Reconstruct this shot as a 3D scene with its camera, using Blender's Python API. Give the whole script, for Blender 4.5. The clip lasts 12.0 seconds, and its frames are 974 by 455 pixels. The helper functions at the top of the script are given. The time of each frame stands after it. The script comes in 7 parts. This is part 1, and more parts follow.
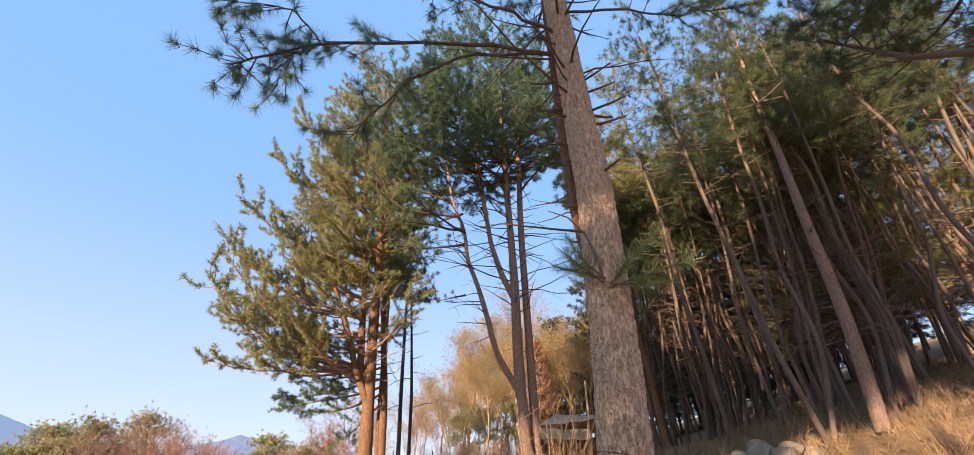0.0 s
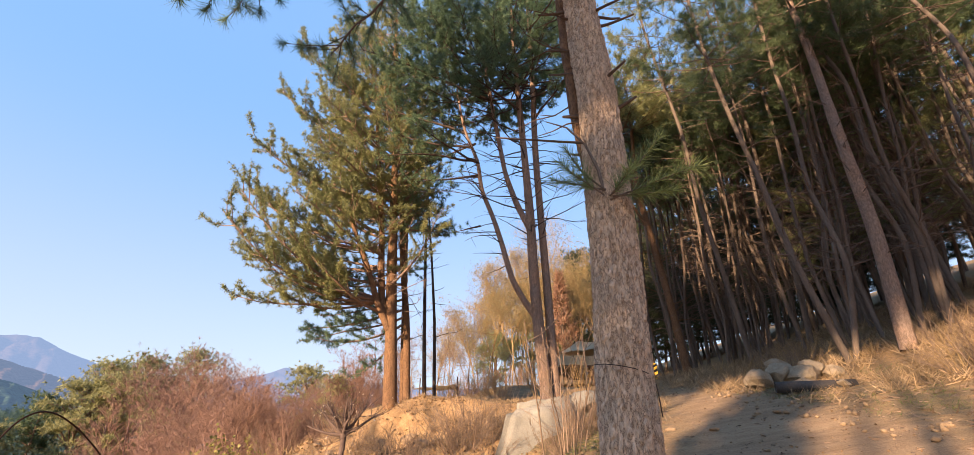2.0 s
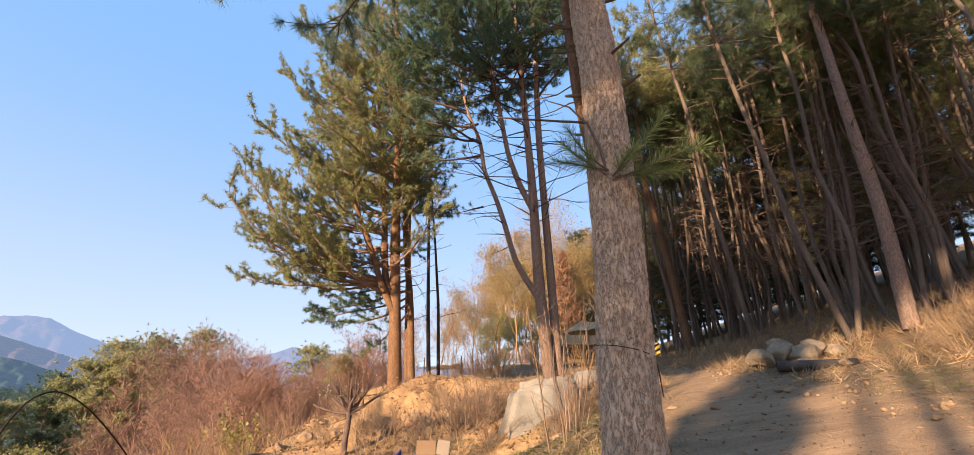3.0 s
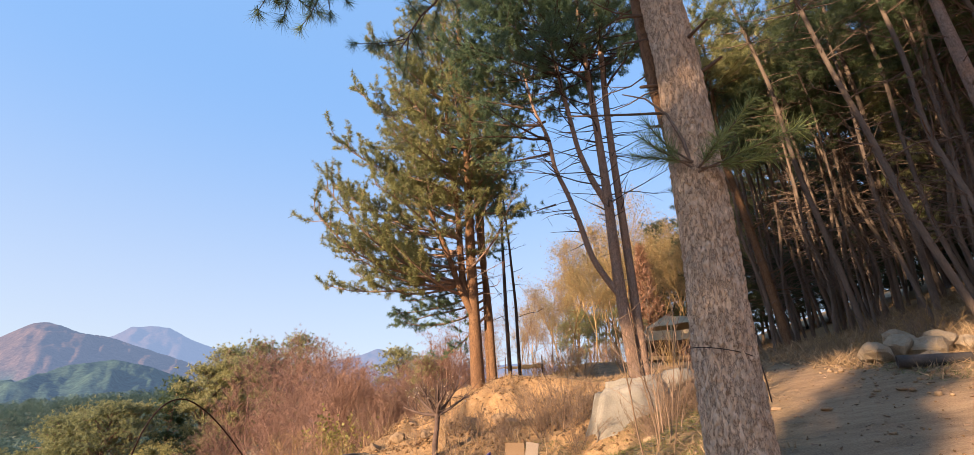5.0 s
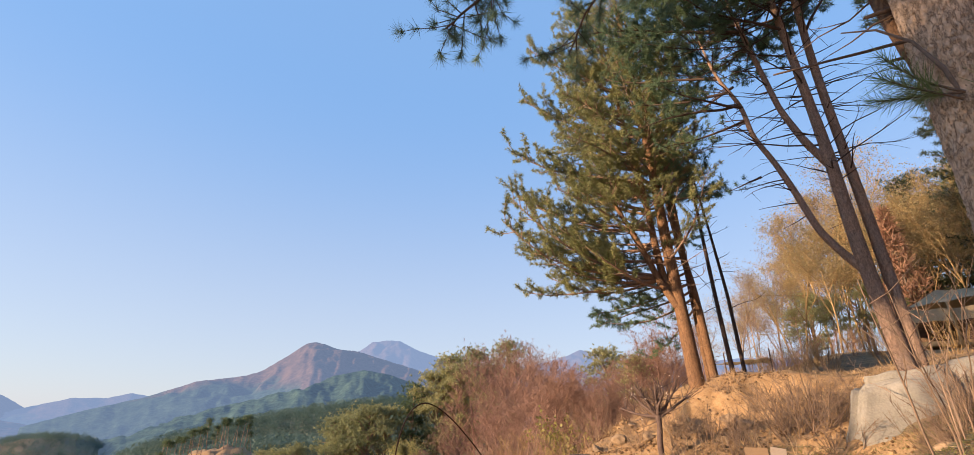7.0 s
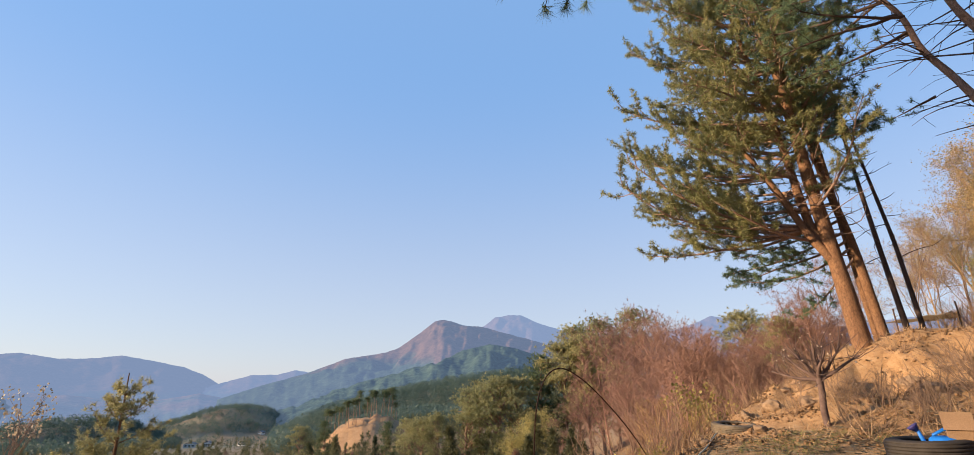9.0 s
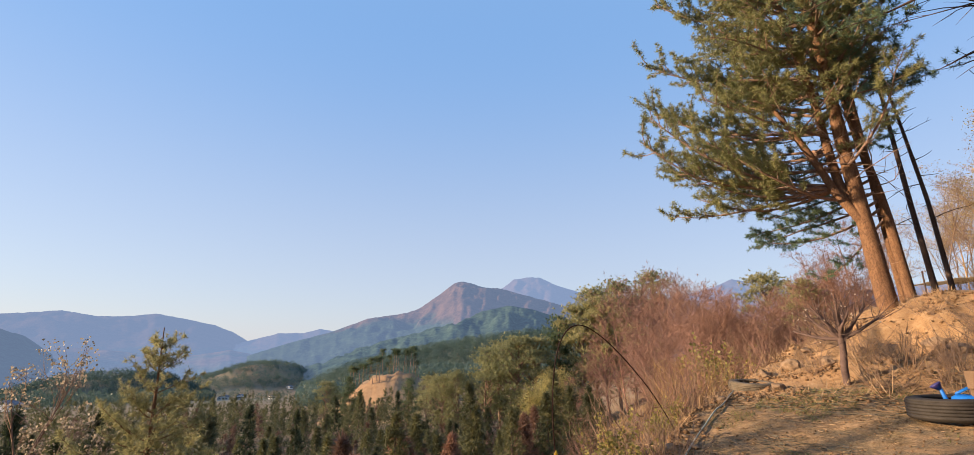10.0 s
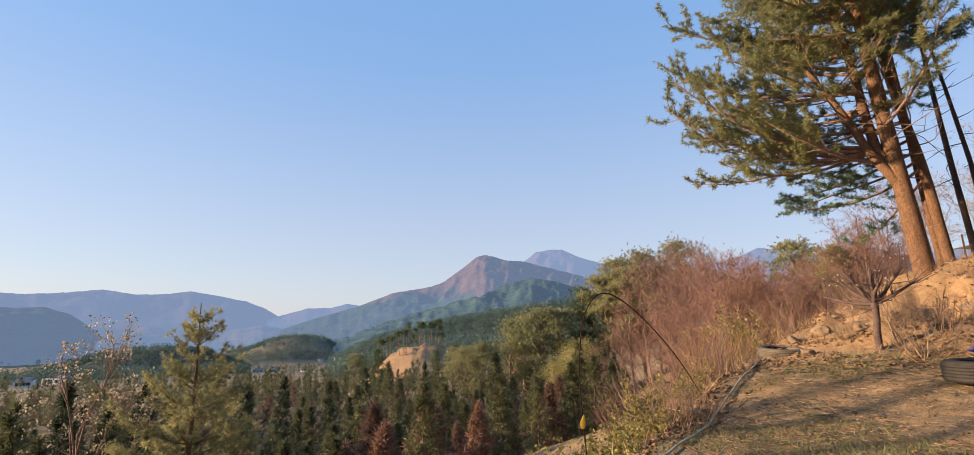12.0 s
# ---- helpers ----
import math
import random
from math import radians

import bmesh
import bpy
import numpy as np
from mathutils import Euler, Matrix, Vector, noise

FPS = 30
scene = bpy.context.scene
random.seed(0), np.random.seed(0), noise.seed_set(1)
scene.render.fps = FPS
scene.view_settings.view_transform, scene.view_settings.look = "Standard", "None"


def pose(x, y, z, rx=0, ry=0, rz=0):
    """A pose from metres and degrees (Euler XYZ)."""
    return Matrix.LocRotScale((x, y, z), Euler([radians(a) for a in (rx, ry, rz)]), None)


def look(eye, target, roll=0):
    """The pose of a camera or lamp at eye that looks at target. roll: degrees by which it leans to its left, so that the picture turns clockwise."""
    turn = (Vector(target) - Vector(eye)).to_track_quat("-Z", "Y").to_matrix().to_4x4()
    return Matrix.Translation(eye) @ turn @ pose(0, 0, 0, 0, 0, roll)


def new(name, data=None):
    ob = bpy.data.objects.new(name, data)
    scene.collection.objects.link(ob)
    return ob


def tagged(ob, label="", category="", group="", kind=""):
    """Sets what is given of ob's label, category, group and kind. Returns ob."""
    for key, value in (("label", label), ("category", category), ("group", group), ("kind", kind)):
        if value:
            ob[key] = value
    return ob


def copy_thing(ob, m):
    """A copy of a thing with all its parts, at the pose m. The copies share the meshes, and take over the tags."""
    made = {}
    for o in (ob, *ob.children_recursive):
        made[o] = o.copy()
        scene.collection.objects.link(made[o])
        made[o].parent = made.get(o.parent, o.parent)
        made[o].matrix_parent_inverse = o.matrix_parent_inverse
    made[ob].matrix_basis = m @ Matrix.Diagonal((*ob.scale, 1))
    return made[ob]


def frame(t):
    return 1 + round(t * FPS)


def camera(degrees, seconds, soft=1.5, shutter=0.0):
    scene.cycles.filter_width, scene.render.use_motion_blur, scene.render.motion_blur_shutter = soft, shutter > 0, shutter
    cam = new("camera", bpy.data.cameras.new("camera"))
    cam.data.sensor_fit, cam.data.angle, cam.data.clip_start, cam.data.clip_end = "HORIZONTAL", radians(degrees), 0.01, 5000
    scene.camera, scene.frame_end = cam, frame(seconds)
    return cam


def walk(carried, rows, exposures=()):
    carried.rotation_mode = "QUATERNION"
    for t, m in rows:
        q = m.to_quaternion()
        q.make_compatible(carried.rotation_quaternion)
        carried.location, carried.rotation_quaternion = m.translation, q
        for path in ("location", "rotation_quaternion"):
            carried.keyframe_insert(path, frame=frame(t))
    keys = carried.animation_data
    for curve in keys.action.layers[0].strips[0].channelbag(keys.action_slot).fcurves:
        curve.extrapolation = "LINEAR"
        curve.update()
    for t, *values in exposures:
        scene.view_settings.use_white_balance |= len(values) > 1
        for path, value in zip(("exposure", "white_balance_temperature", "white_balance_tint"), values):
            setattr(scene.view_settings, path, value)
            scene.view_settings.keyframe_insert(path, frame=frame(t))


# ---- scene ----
LENS = 90.0
cam = camera(LENS, 12.0, 0.45)
# seconds, place in metres, yaw, pitch and roll in degrees
ROWS = [
    (0.0, -0.000, -0.000, 1.500, 0.31, 32.00, 0.59),
    (0.5, 0.106, 0.125, 1.475, 2.27, 30.73, 1.01),
    (1.0, 0.165, 0.250, 1.485, 3.05, 29.40, 0.34),
    (1.5, 0.220, 0.265, 1.482, 3.42, 26.60, -0.18),
    (2.0, 0.235, 0.261, 1.449, 3.48, 24.59, 0.15),
    (2.5, 0.252, 0.277, 1.452, 3.33, 22.82, 0.21),
    (4.5, 0.205, 0.277, 1.499, 10.33, 21.94, -0.10),
    (5.0, 0.191, 0.274, 1.514, 12.93, 22.08, 0.10),
    (5.5, 0.198, 0.292, 1.547, 15.42, 22.24, 0.10),
    (6.0, 0.181, 0.260, 1.529, 19.90, 22.44, 0.34),
    (6.5, 0.156, 0.247, 1.525, 27.43, 22.39, 0.67),
    (7.0, 0.104, 0.224, 1.524, 35.99, 22.07, 0.43),
    (7.5, 0.032, 0.204, 1.503, 42.81, 21.62, 0.03),
    (9.5, -0.049, 0.241, 1.442, 50.91, 17.32, 0.28),
    (10.0, -0.061, 0.239, 1.411, 52.13, 14.59, 0.63),
    (10.5, -0.069, 0.228, 1.393, 53.28, 12.81, 0.69),
    (11.0, -0.058, 0.214, 1.392, 53.73, 12.15, -0.47),
    (11.5, -0.064, 0.215, 1.386, 54.20, 11.85, -0.22),
    (12.0, -0.069, 0.201, 1.375, 54.69, 11.46, -0.07),
]
walk(cam, [(t, pose(x, y, z, 90 + pitch, 0, yaw) @ pose(0, 0, 0, 0, 0, roll)) for t, x, y, z, yaw, pitch, roll in ROWS], [(0.0, 1.78), (5.0, 1.66), (7.5, 1.44), (9.5, 1.40), (12.0, 1.38)])

# ---- sky and sun ----
SUN_ELEV, SUN_AZ = radians(13.0), radians(34.0)
sun_dir = Vector((-math.sin(SUN_AZ) * math.cos(SUN_ELEV), -math.cos(SUN_AZ) * math.cos(SUN_ELEV), math.sin(SUN_ELEV)))
world = bpy.data.worlds.new("sky")
scene.world = world
world.use_nodes = True
wt = world.node_tree
sky = wt.nodes.new("ShaderNodeTexSky")
sky.sky_type, sky.sun_disc = "NISHITA", False
sky.sun_elevation = SUN_ELEV
sky.sun_rotation = math.atan2(sun_dir.x, sun_dir.y)
sky.air_density, sky.dust_density, sky.ozone_density = 1.2, 0.45, 3.4
wt.nodes["Background"].inputs["Strength"].default_value = 0.15
tint = wt.nodes.new("ShaderNodeMix")
tint.data_type, tint.blend_type = "RGBA", "MULTIPLY"
tint.inputs[0].default_value, tint.inputs[7].default_value = 1.0, (1.08, 0.98, 1.04, 1)
wt.links.new(sky.outputs[0], tint.inputs[6])
haze = wt.nodes.new("ShaderNodeMix")
haze.data_type = "RGBA"
haze.inputs[0].default_value = 0.86
# pale towards the horizon, deeper blue overhead
way = wt.nodes.new("ShaderNodeTexCoord")
split = wt.nodes.new("ShaderNodeSeparateXYZ")
wt.links.new(way.outputs["Generated"], split.inputs[0])
fade = wt.nodes.new("ShaderNodeValToRGB")
fade.color_ramp.interpolation = "EASE"
for e, (p, c) in zip(fade.color_ramp.elements, ((0.0, (1.42, 1.54, 1.82)), (0.62, (0.60, 1.12, 2.02)))):
    e.position, e.color = p, (*c, 1)
wt.links.new(split.outputs["Z"], fade.inputs[0])
wt.links.new(fade.outputs[0], haze.inputs[7])
wt.links.new(tint.outputs[2], haze.inputs[6])
wt.links.new(haze.outputs[2], wt.nodes["Background"].inputs[0])
sun = bpy.data.lights.new("sun", "SUN")
sun.energy, sun.angle, sun.color = 4.0, radians(0.9), (1.0, 0.71, 0.45)
sun_ob = new("sun", sun)
sun_ob.matrix_world = look((0, 0, 60), Vector((0, 0, 60)) - sun_dir)


# ---- materials ----
def nodes_of(name):
    m = bpy.data.materials.new(name)
    m.use_nodes = True
    nt = m.node_tree
    return m, nt, nt.nodes["Principled BSDF"]


def node(nt, kind, **inputs):
    n = nt.nodes.new(kind)
    for key, value in inputs.items():
        n.inputs[key].default_value = value
    return n


def ramp(nt, source, stops):
    r = nt.nodes.new("ShaderNodeValToRGB")
    el = r.color_ramp.elements
    while len(el) < len(stops):
        el.new(0.5)
    for e, (p, c) in zip(el, stops):
        e.position, e.color = p, (*c, 1)
    nt.links.new(source, r.inputs[0])
    return r.outputs[0]


def mixed(nt, fac, a, b, mode="MIX"):
    n = nt.nodes.new("ShaderNodeMix")
    n.data_type, n.blend_type = "RGBA", mode
    for sock, value in ((n.inputs[0], fac), (n.inputs[6], a), (n.inputs[7], b)):
        if isinstance(value, (int, float)):
            sock.default_value = value
        elif isinstance(value, tuple):
            sock.default_value = (*value, 1)
        else:
            nt.links.new(value, sock)
    return n.outputs[2]


def noise_out(nt, scale, detail=5.0, rough=0.6, kind="Object", stretch=(1, 1, 1)):
    co = nt.nodes.new("ShaderNodeTexCoord")
    mp = nt.nodes.new("ShaderNodeMapping")
    mp.inputs["Scale"].default_value = stretch
    nt.links.new(co.outputs[kind], mp.inputs[0])
    n = node(nt, "ShaderNodeTexNoise", Scale=scale, Detail=detail, Roughness=rough)
    nt.links.new(mp.outputs[0], n.inputs["Vector"])
    return n.outputs["Fac"]


def bumped(nt, bsdf, height, strength, distance=0.02):
    b = node(nt, "ShaderNodeBump", Strength=strength, Distance=distance)
    nt.links.new(height, b.inputs["Height"])
    nt.links.new(b.outputs[0], bsdf.inputs["Normal"])


def surface(name, dark, light, scale=6.0, fine=60.0, rough=0.85, bump=0.3, metal=0.0, stretch=(1, 1, 1), island=0.0, tint=None):
    """Two-scale noise between two colours, with fine relief; island varies loose pieces."""
    m, nt, b = nodes_of(name)
    big = noise_out(nt, scale, stretch=stretch)
    col = ramp(nt, big, [(0.3, dark), (0.7, light)])
    small = noise_out(nt, fine, 3, 0.7, stretch=stretch)
    col = mixed(nt, 0.35, col, ramp(nt, small, [(0.25, tuple(c * 0.55 for c in dark)), (0.75, tuple(min(1, c * 1.25) for c in light))]))
    if island:
        g = nt.nodes.new("ShaderNodeNewGeometry")
        shade = ramp(nt, g.outputs["Random Per Island"], [(0, (1 - island,) * 3), (1, (1 + island * 0.3,) * 3)])
        col = mixed(nt, 1.0, col, shade, "MULTIPLY")
    if tint:
        o = nt.nodes.new("ShaderNodeObjectInfo")
        col = mixed(nt, 1.0, col, ramp(nt, o.outputs["Random"], [(0, tint[0]), (1, tint[1])]), "MULTIPLY")
    nt.links.new(col, b.inputs["Base Color"])
    b.inputs["Roughness"].default_value, b.inputs["Metallic"].default_value = rough, metal
    b.inputs["Specular IOR Level"].default_value = 0.25
    if bump:
        bumped(nt, b, small, bump)
    return m


def leafy(name, dark, light, scale=1.2, through_light=0.35, tint=((0.8, 0.85, 0.8), (1.15, 1.1, 1.0)), piece=((0.6, 0.62, 0.6), (1.3, 1.25, 1.15))):
    """Needles and leaves: diffuse with some light let through, varied by piece and by clump."""
    m, nt, b = nodes_of(name)
    g = nt.nodes.new("ShaderNodeNewGeometry")
    col = ramp(nt, noise_out(nt, scale, 4, 0.65), [(0.3, dark), (0.68, light)])
    col = mixed(nt, 1.0, col, ramp(nt, g.outputs["Random Per Island"], [(0, piece[0]), (1, piece[1])]), "MULTIPLY")
    o = nt.nodes.new("ShaderNodeObjectInfo")
    col = mixed(nt, 1.0, col, ramp(nt, o.outputs["Random"], [(0, tint[0]), (1, tint[1])]), "MULTIPLY")
    nt.links.new(col, b.inputs["Base Color"])
    b.inputs["Roughness"].default_value = 0.55
    b.inputs["Specular IOR Level"].default_value = 0.3
    tr = nt.nodes.new("ShaderNodeBsdfTranslucent")
    nt.links.new(col, tr.inputs[0])
    mx = nt.nodes.new("ShaderNodeMixShader")
    mx.inputs[0].default_value = through_light
    nt.links.new(b.outputs[0], mx.inputs[1])
    nt.links.new(tr.outputs[0], mx.inputs[2])
    nt.links.new(mx.outputs[0], nt.nodes["Material Output"].inputs[0])
    return m


def bark(name, furrow, plate, blush, scale=1.0):
    """Pine bark: flaky upright scales of uneven tone, broken by dark furrows, with a reddish blush."""
    m, nt, b = nodes_of(name)
    flakes = noise_out(nt, 34 * scale, 4, 0.65, stretch=(1, 1, 0.42))
    crack = noise_out(nt, 21 * scale, 6, 0.72, stretch=(1, 1, 0.36))
    fine = noise_out(nt, 120 * scale, 4, 0.75, stretch=(1, 1, 0.5))
    big = noise_out(nt, 2.6, 4, 0.6)
    col = mixed(nt, ramp(nt, big, [(0.4, (0, 0, 0)), (0.65, (1, 1, 1))]), plate, blush)
    col = mixed(nt, 1.0, col, ramp(nt, flakes, [(0.34, (0.62, 0.6, 0.58)), (0.5, (0.95, 0.95, 0.95)), (0.66, (1.3, 1.28, 1.26))]), "MULTIPLY")
    col = mixed(nt, 0.35, col, ramp(nt, fine, [(0.25, tuple(c * 0.5 for c in plate)), (0.75, tuple(min(1, c * 1.4) for c in plate))]))
    # furrows follow the middle of a turbulent field
    line = node(nt, "ShaderNodeMath")
    line.operation = "SUBTRACT"
    line.inputs[1].default_value = 0.5
    nt.links.new(crack, line.inputs[0])
    near = node(nt, "ShaderNodeMath")
    near.operation = "ABSOLUTE"
    nt.links.new(line.outputs[0], near.inputs[0])
    col = mixed(nt, ramp(nt, near.outputs[0], [(0.0, (0.85, 0.85, 0.85)), (0.028, (0, 0, 0))]), col, furrow)
    nt.links.new(col, b.inputs["Base Color"])
    b.inputs["Roughness"].default_value = 0.9
    b.inputs["Specular IOR Level"].default_value = 0.2
    h = mixed(nt, 0.5, ramp(nt, near.outputs[0], [(0.0, (0, 0, 0)), (0.05, (1, 1, 1))]), mixed(nt, 0.4, flakes, fine))
    bumped(nt, b, h, 0.7, 0.012)
    return m


M_BARK_NEAR = bark("plated_pine_bark", (0.13, 0.082, 0.058), (0.58, 0.44, 0.33), (0.57, 0.385, 0.255))
M_BARK_ORANGE = bark("orange_pine_bark", (0.075, 0.038, 0.025), (0.19, 0.11, 0.065), (0.24, 0.135, 0.072))
M_BARK_BROWN = bark("brown_pine_bark", (0.09, 0.06, 0.05), (0.28, 0.20, 0.16), (0.38, 0.23, 0.15))
M_BARK_GREY = surface("grey_forest_bark", (0.075, 0.058, 0.048), (0.195, 0.145, 0.115), 4, 50, 0.9, 0.5, stretch=(1, 1, 0.3))
M_TWIG_DEAD = surface("dead_twig_bark", (0.10, 0.07, 0.055), (0.22, 0.16, 0.13), 5, 40, 0.9, 0.2)
# sunlight on the crowns is put into these two needle colours
M_NEEDLE_SUN = leafy("sunlit_pine_needles", (0.17, 0.20, 0.11), (0.38, 0.385, 0.20), 1.2, 0.45)
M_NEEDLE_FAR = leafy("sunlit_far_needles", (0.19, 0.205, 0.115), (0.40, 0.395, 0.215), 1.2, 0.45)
# the wood's shade put into the colour; dark spruce and slender trees share it
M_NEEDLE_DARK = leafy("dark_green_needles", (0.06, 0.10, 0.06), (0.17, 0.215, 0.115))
# inner shade of the wood put into the colour; dark spruces share it
M_NEEDLE_SHADE_SPRUCE = leafy("shaded_wood_and_spruce_needles", (0.03, 0.048, 0.032), (0.085, 0.105, 0.06))
M_NEEDLE_BLUE = leafy("blue_green_needles", (0.10, 0.16, 0.115), (0.235, 0.325, 0.21), 1.2, 0.5)
M_NEEDLE_FRESH = leafy("fresh_pale_needles", (0.12, 0.18, 0.08), (0.28, 0.34, 0.16))
M_CONIFER = leafy("plantation_green", (0.062, 0.082, 0.054), (0.175, 0.188, 0.108), tint=((0.55, 0.6, 0.6), (1.5, 1.35, 1.1)))
M_CONIFER_DEAD = leafy("plantation_rust", (0.16, 0.10, 0.08), (0.35, 0.215, 0.165), tint=((0.6, 0.65, 0.7), (1.3, 1.2, 1.1)))
# bluer than near needles: the haze of distance is mixed into this colour
M_WOODLAND = leafy("haze_blue_pine_woods", (0.05, 0.092, 0.088), (0.10, 0.155, 0.135), 0.02, piece=((0.9, 0.9, 0.9), (1.08, 1.08, 1.08)))
M_CLOD = surface("crumbled_earth", (0.12, 0.07, 0.04), (0.32, 0.195, 0.10), 8, 60, 0.95, 0.4, island=0.5)
M_OLIVE = leafy("olive_spring_leaves", (0.22, 0.175, 0.095), (0.40, 0.32, 0.185))
M_BUD = leafy("yellow_green_buds", (0.17, 0.165, 0.055), (0.34, 0.31, 0.11))
M_WILLOW = leafy("pale_willow_buds", (0.30, 0.26, 0.10), (0.52, 0.46, 0.19), piece=((0.85, 0.85, 0.85), (1.1, 1.1, 1.1)))
M_DRYLEAF = leafy("pale_dry_leaves", (0.36, 0.28, 0.22), (0.58, 0.48, 0.40))
M_PINKTWIG = surface("pinkish_bare_twigs", (0.18, 0.105, 0.082), (0.35, 0.215, 0.165), 2, 20, 0.9, 0, island=0.35, tint=((0.85, 0.85, 0.85), (1.15, 1.1, 1.1)))
M_TANTWIG = surface("tan_bare_twigs", (0.22, 0.14, 0.07), (0.46, 0.32, 0.16), 2, 20, 0.9, 0, island=0.35, tint=((0.8, 0.8, 0.8), (1.15, 1.1, 1.05)))
M_GREYTWIG = surface("grey_brown_twigs", (0.15, 0.10, 0.072), (0.31, 0.215, 0.155), 2, 20, 0.9, 0, island=0.3)
M_STRAW = surface("dry_straw", (0.20, 0.135, 0.08), (0.44, 0.31, 0.185), 3, 30, 0.85, 0, island=0.45)
M_GREYSTRAW = surface("flattened_grey_straw", (0.07, 0.066, 0.05), (0.18, 0.165, 0.125), 3, 30, 0.9, 0, island=0.4)
M_GRASS = leafy("young_grass", (0.09, 0.11, 0.04), (0.20, 0.21, 0.09))
M_ROCK = surface("pale_granite", (0.15, 0.14, 0.122), (0.30, 0.275, 0.24), 2.2, 45, 0.9, 0.45)
M_HEAPSTONE = surface("pale_heap_stone", (0.20, 0.15, 0.10), (0.36, 0.285, 0.20), 5, 60, 0.9, 0.4)
M_STONE = surface("tan_field_stone", (0.18, 0.12, 0.075), (0.36, 0.26, 0.17), 5, 60, 0.9, 0.4, tint=((0.75, 0.75, 0.75), (1.1, 1.08, 1.05)))
M_CANVAS = surface("sand_canvas", (0.42, 0.32, 0.20), (0.54, 0.425, 0.28), 1.5, 120, 0.9, 0.1)
M_SAILCLOTH = leafy("thin_grey_shade_cloth", (0.40, 0.37, 0.33), (0.52, 0.48, 0.43), 1.2, 0.55)
M_DARKBARK = surface("dark_slender_bark", (0.04, 0.028, 0.024), (0.10, 0.068, 0.056), 6, 50, 0.9, 0.4, stretch=(1, 1, 0.3))
M_POLE = surface("pale_timber", (0.38, 0.25, 0.13), (0.55, 0.39, 0.22), 4, 60, 0.8, 0.2, stretch=(1, 1, 0.2))
M_DARKWOOD = surface("dark_weathered_boards", (0.05, 0.032, 0.022), (0.13, 0.08, 0.05), 5, 60, 0.85, 0.3, stretch=(1, 1, 0.2), tint=((0.7, 0.7, 0.7), (1.2, 1.2, 1.2)))
M_RUBBER = surface("worn_tyre_rubber", (0.020, 0.018, 0.016), (0.055, 0.048, 0.042), 9, 90, 0.75, 0.25)
M_BLUE = surface("blue_plastic", (0.01, 0.12, 0.48), (0.015, 0.17, 0.60), 6, 60, 0.4, 0.03)
M_NAVY = surface("navy_plastic", (0.03, 0.03, 0.12), (0.06, 0.05, 0.18), 6, 60, 0.4, 0.03)
M_CARD = surface("brown_cardboard", (0.17, 0.11, 0.065), (0.25, 0.165, 0.10), 3, 80, 0.9, 0.08)
M_CARDLIGHT = surface("pale_cardboard", (0.25, 0.195, 0.15), (0.32, 0.255, 0.20), 3, 80, 0.9, 0.08)
M_PIPE = surface("grey_drain_pipe", (0.04, 0.034, 0.033), (0.08, 0.07, 0.065), 5, 40, 0.6, 0.1)
M_HOSE = surface("grey_green_hose", (0.24, 0.28, 0.235), (0.38, 0.41, 0.36), 8, 40, 0.6, 0.1)
M_ROD = surface("rusty_steel_rod", (0.03, 0.016, 0.012), (0.08, 0.04, 0.025), 12, 60, 0.65, 0.2, 0.3)
M_YELLOW = surface("yellow_plastic", (0.60, 0.38, 0.03), (0.72, 0.47, 0.05), 6, 60, 0.45, 0.02)
M_WIRE = surface("dark_wire", (0.03, 0.02, 0.02), (0.08, 0.05, 0.04), 20, 60, 0.6, 0.0)
M_WALL = surface("pale_render", (0.55, 0.55, 0.53), (0.72, 0.71, 0.68), 0.3, 4, 0.9, 0)
M_ROOF = surface("grey_blue_roof", (0.20, 0.23, 0.28), (0.32, 0.35, 0.40), 0.3, 4, 0.7, 0)
M_GLASS = surface("dark_window_glass", (0.03, 0.04, 0.05), (0.06, 0.07, 0.08), 1, 10, 0.15, 0)
M_BLOSSOM = leafy("white_blossom", (0.62, 0.5, 0.48), (0.8, 0.72, 0.7))


# ---- geometry helpers ----
rng = np.random.default_rng(7)


def mesh_of(name, verts, quads=None, tris=None, smooth=False):
    """A mesh from arrays of vertices, quads and triangles."""
    me = bpy.data.meshes.new(name)
    verts = np.asarray(verts, np.float32).reshape(-1, 3)
    q = np.zeros((0, 4), np.int32) if quads is None else np.asarray(quads, np.int32).reshape(-1, 4)
    t = np.zeros((0, 3), np.int32) if tris is None else np.asarray(tris, np.int32).reshape(-1, 3)
    me.vertices.add(len(verts))
    me.vertices.foreach_set("co", verts.ravel())
    me.loops.add(q.size + t.size)
    me.loops.foreach_set("vertex_index", np.concatenate([q.ravel(), t.ravel()]))
    me.polygons.add(len(q) + len(t))
    starts = np.concatenate([np.arange(len(q)) * 4, q.size + np.arange(len(t)) * 3]).astype(np.int32)
    me.polygons.foreach_set("loop_start", starts)
    if smooth:
        me.polygons.foreach_set("use_smooth", np.ones(len(q) + len(t), bool))
    me.update(calc_edges=True)
    return me


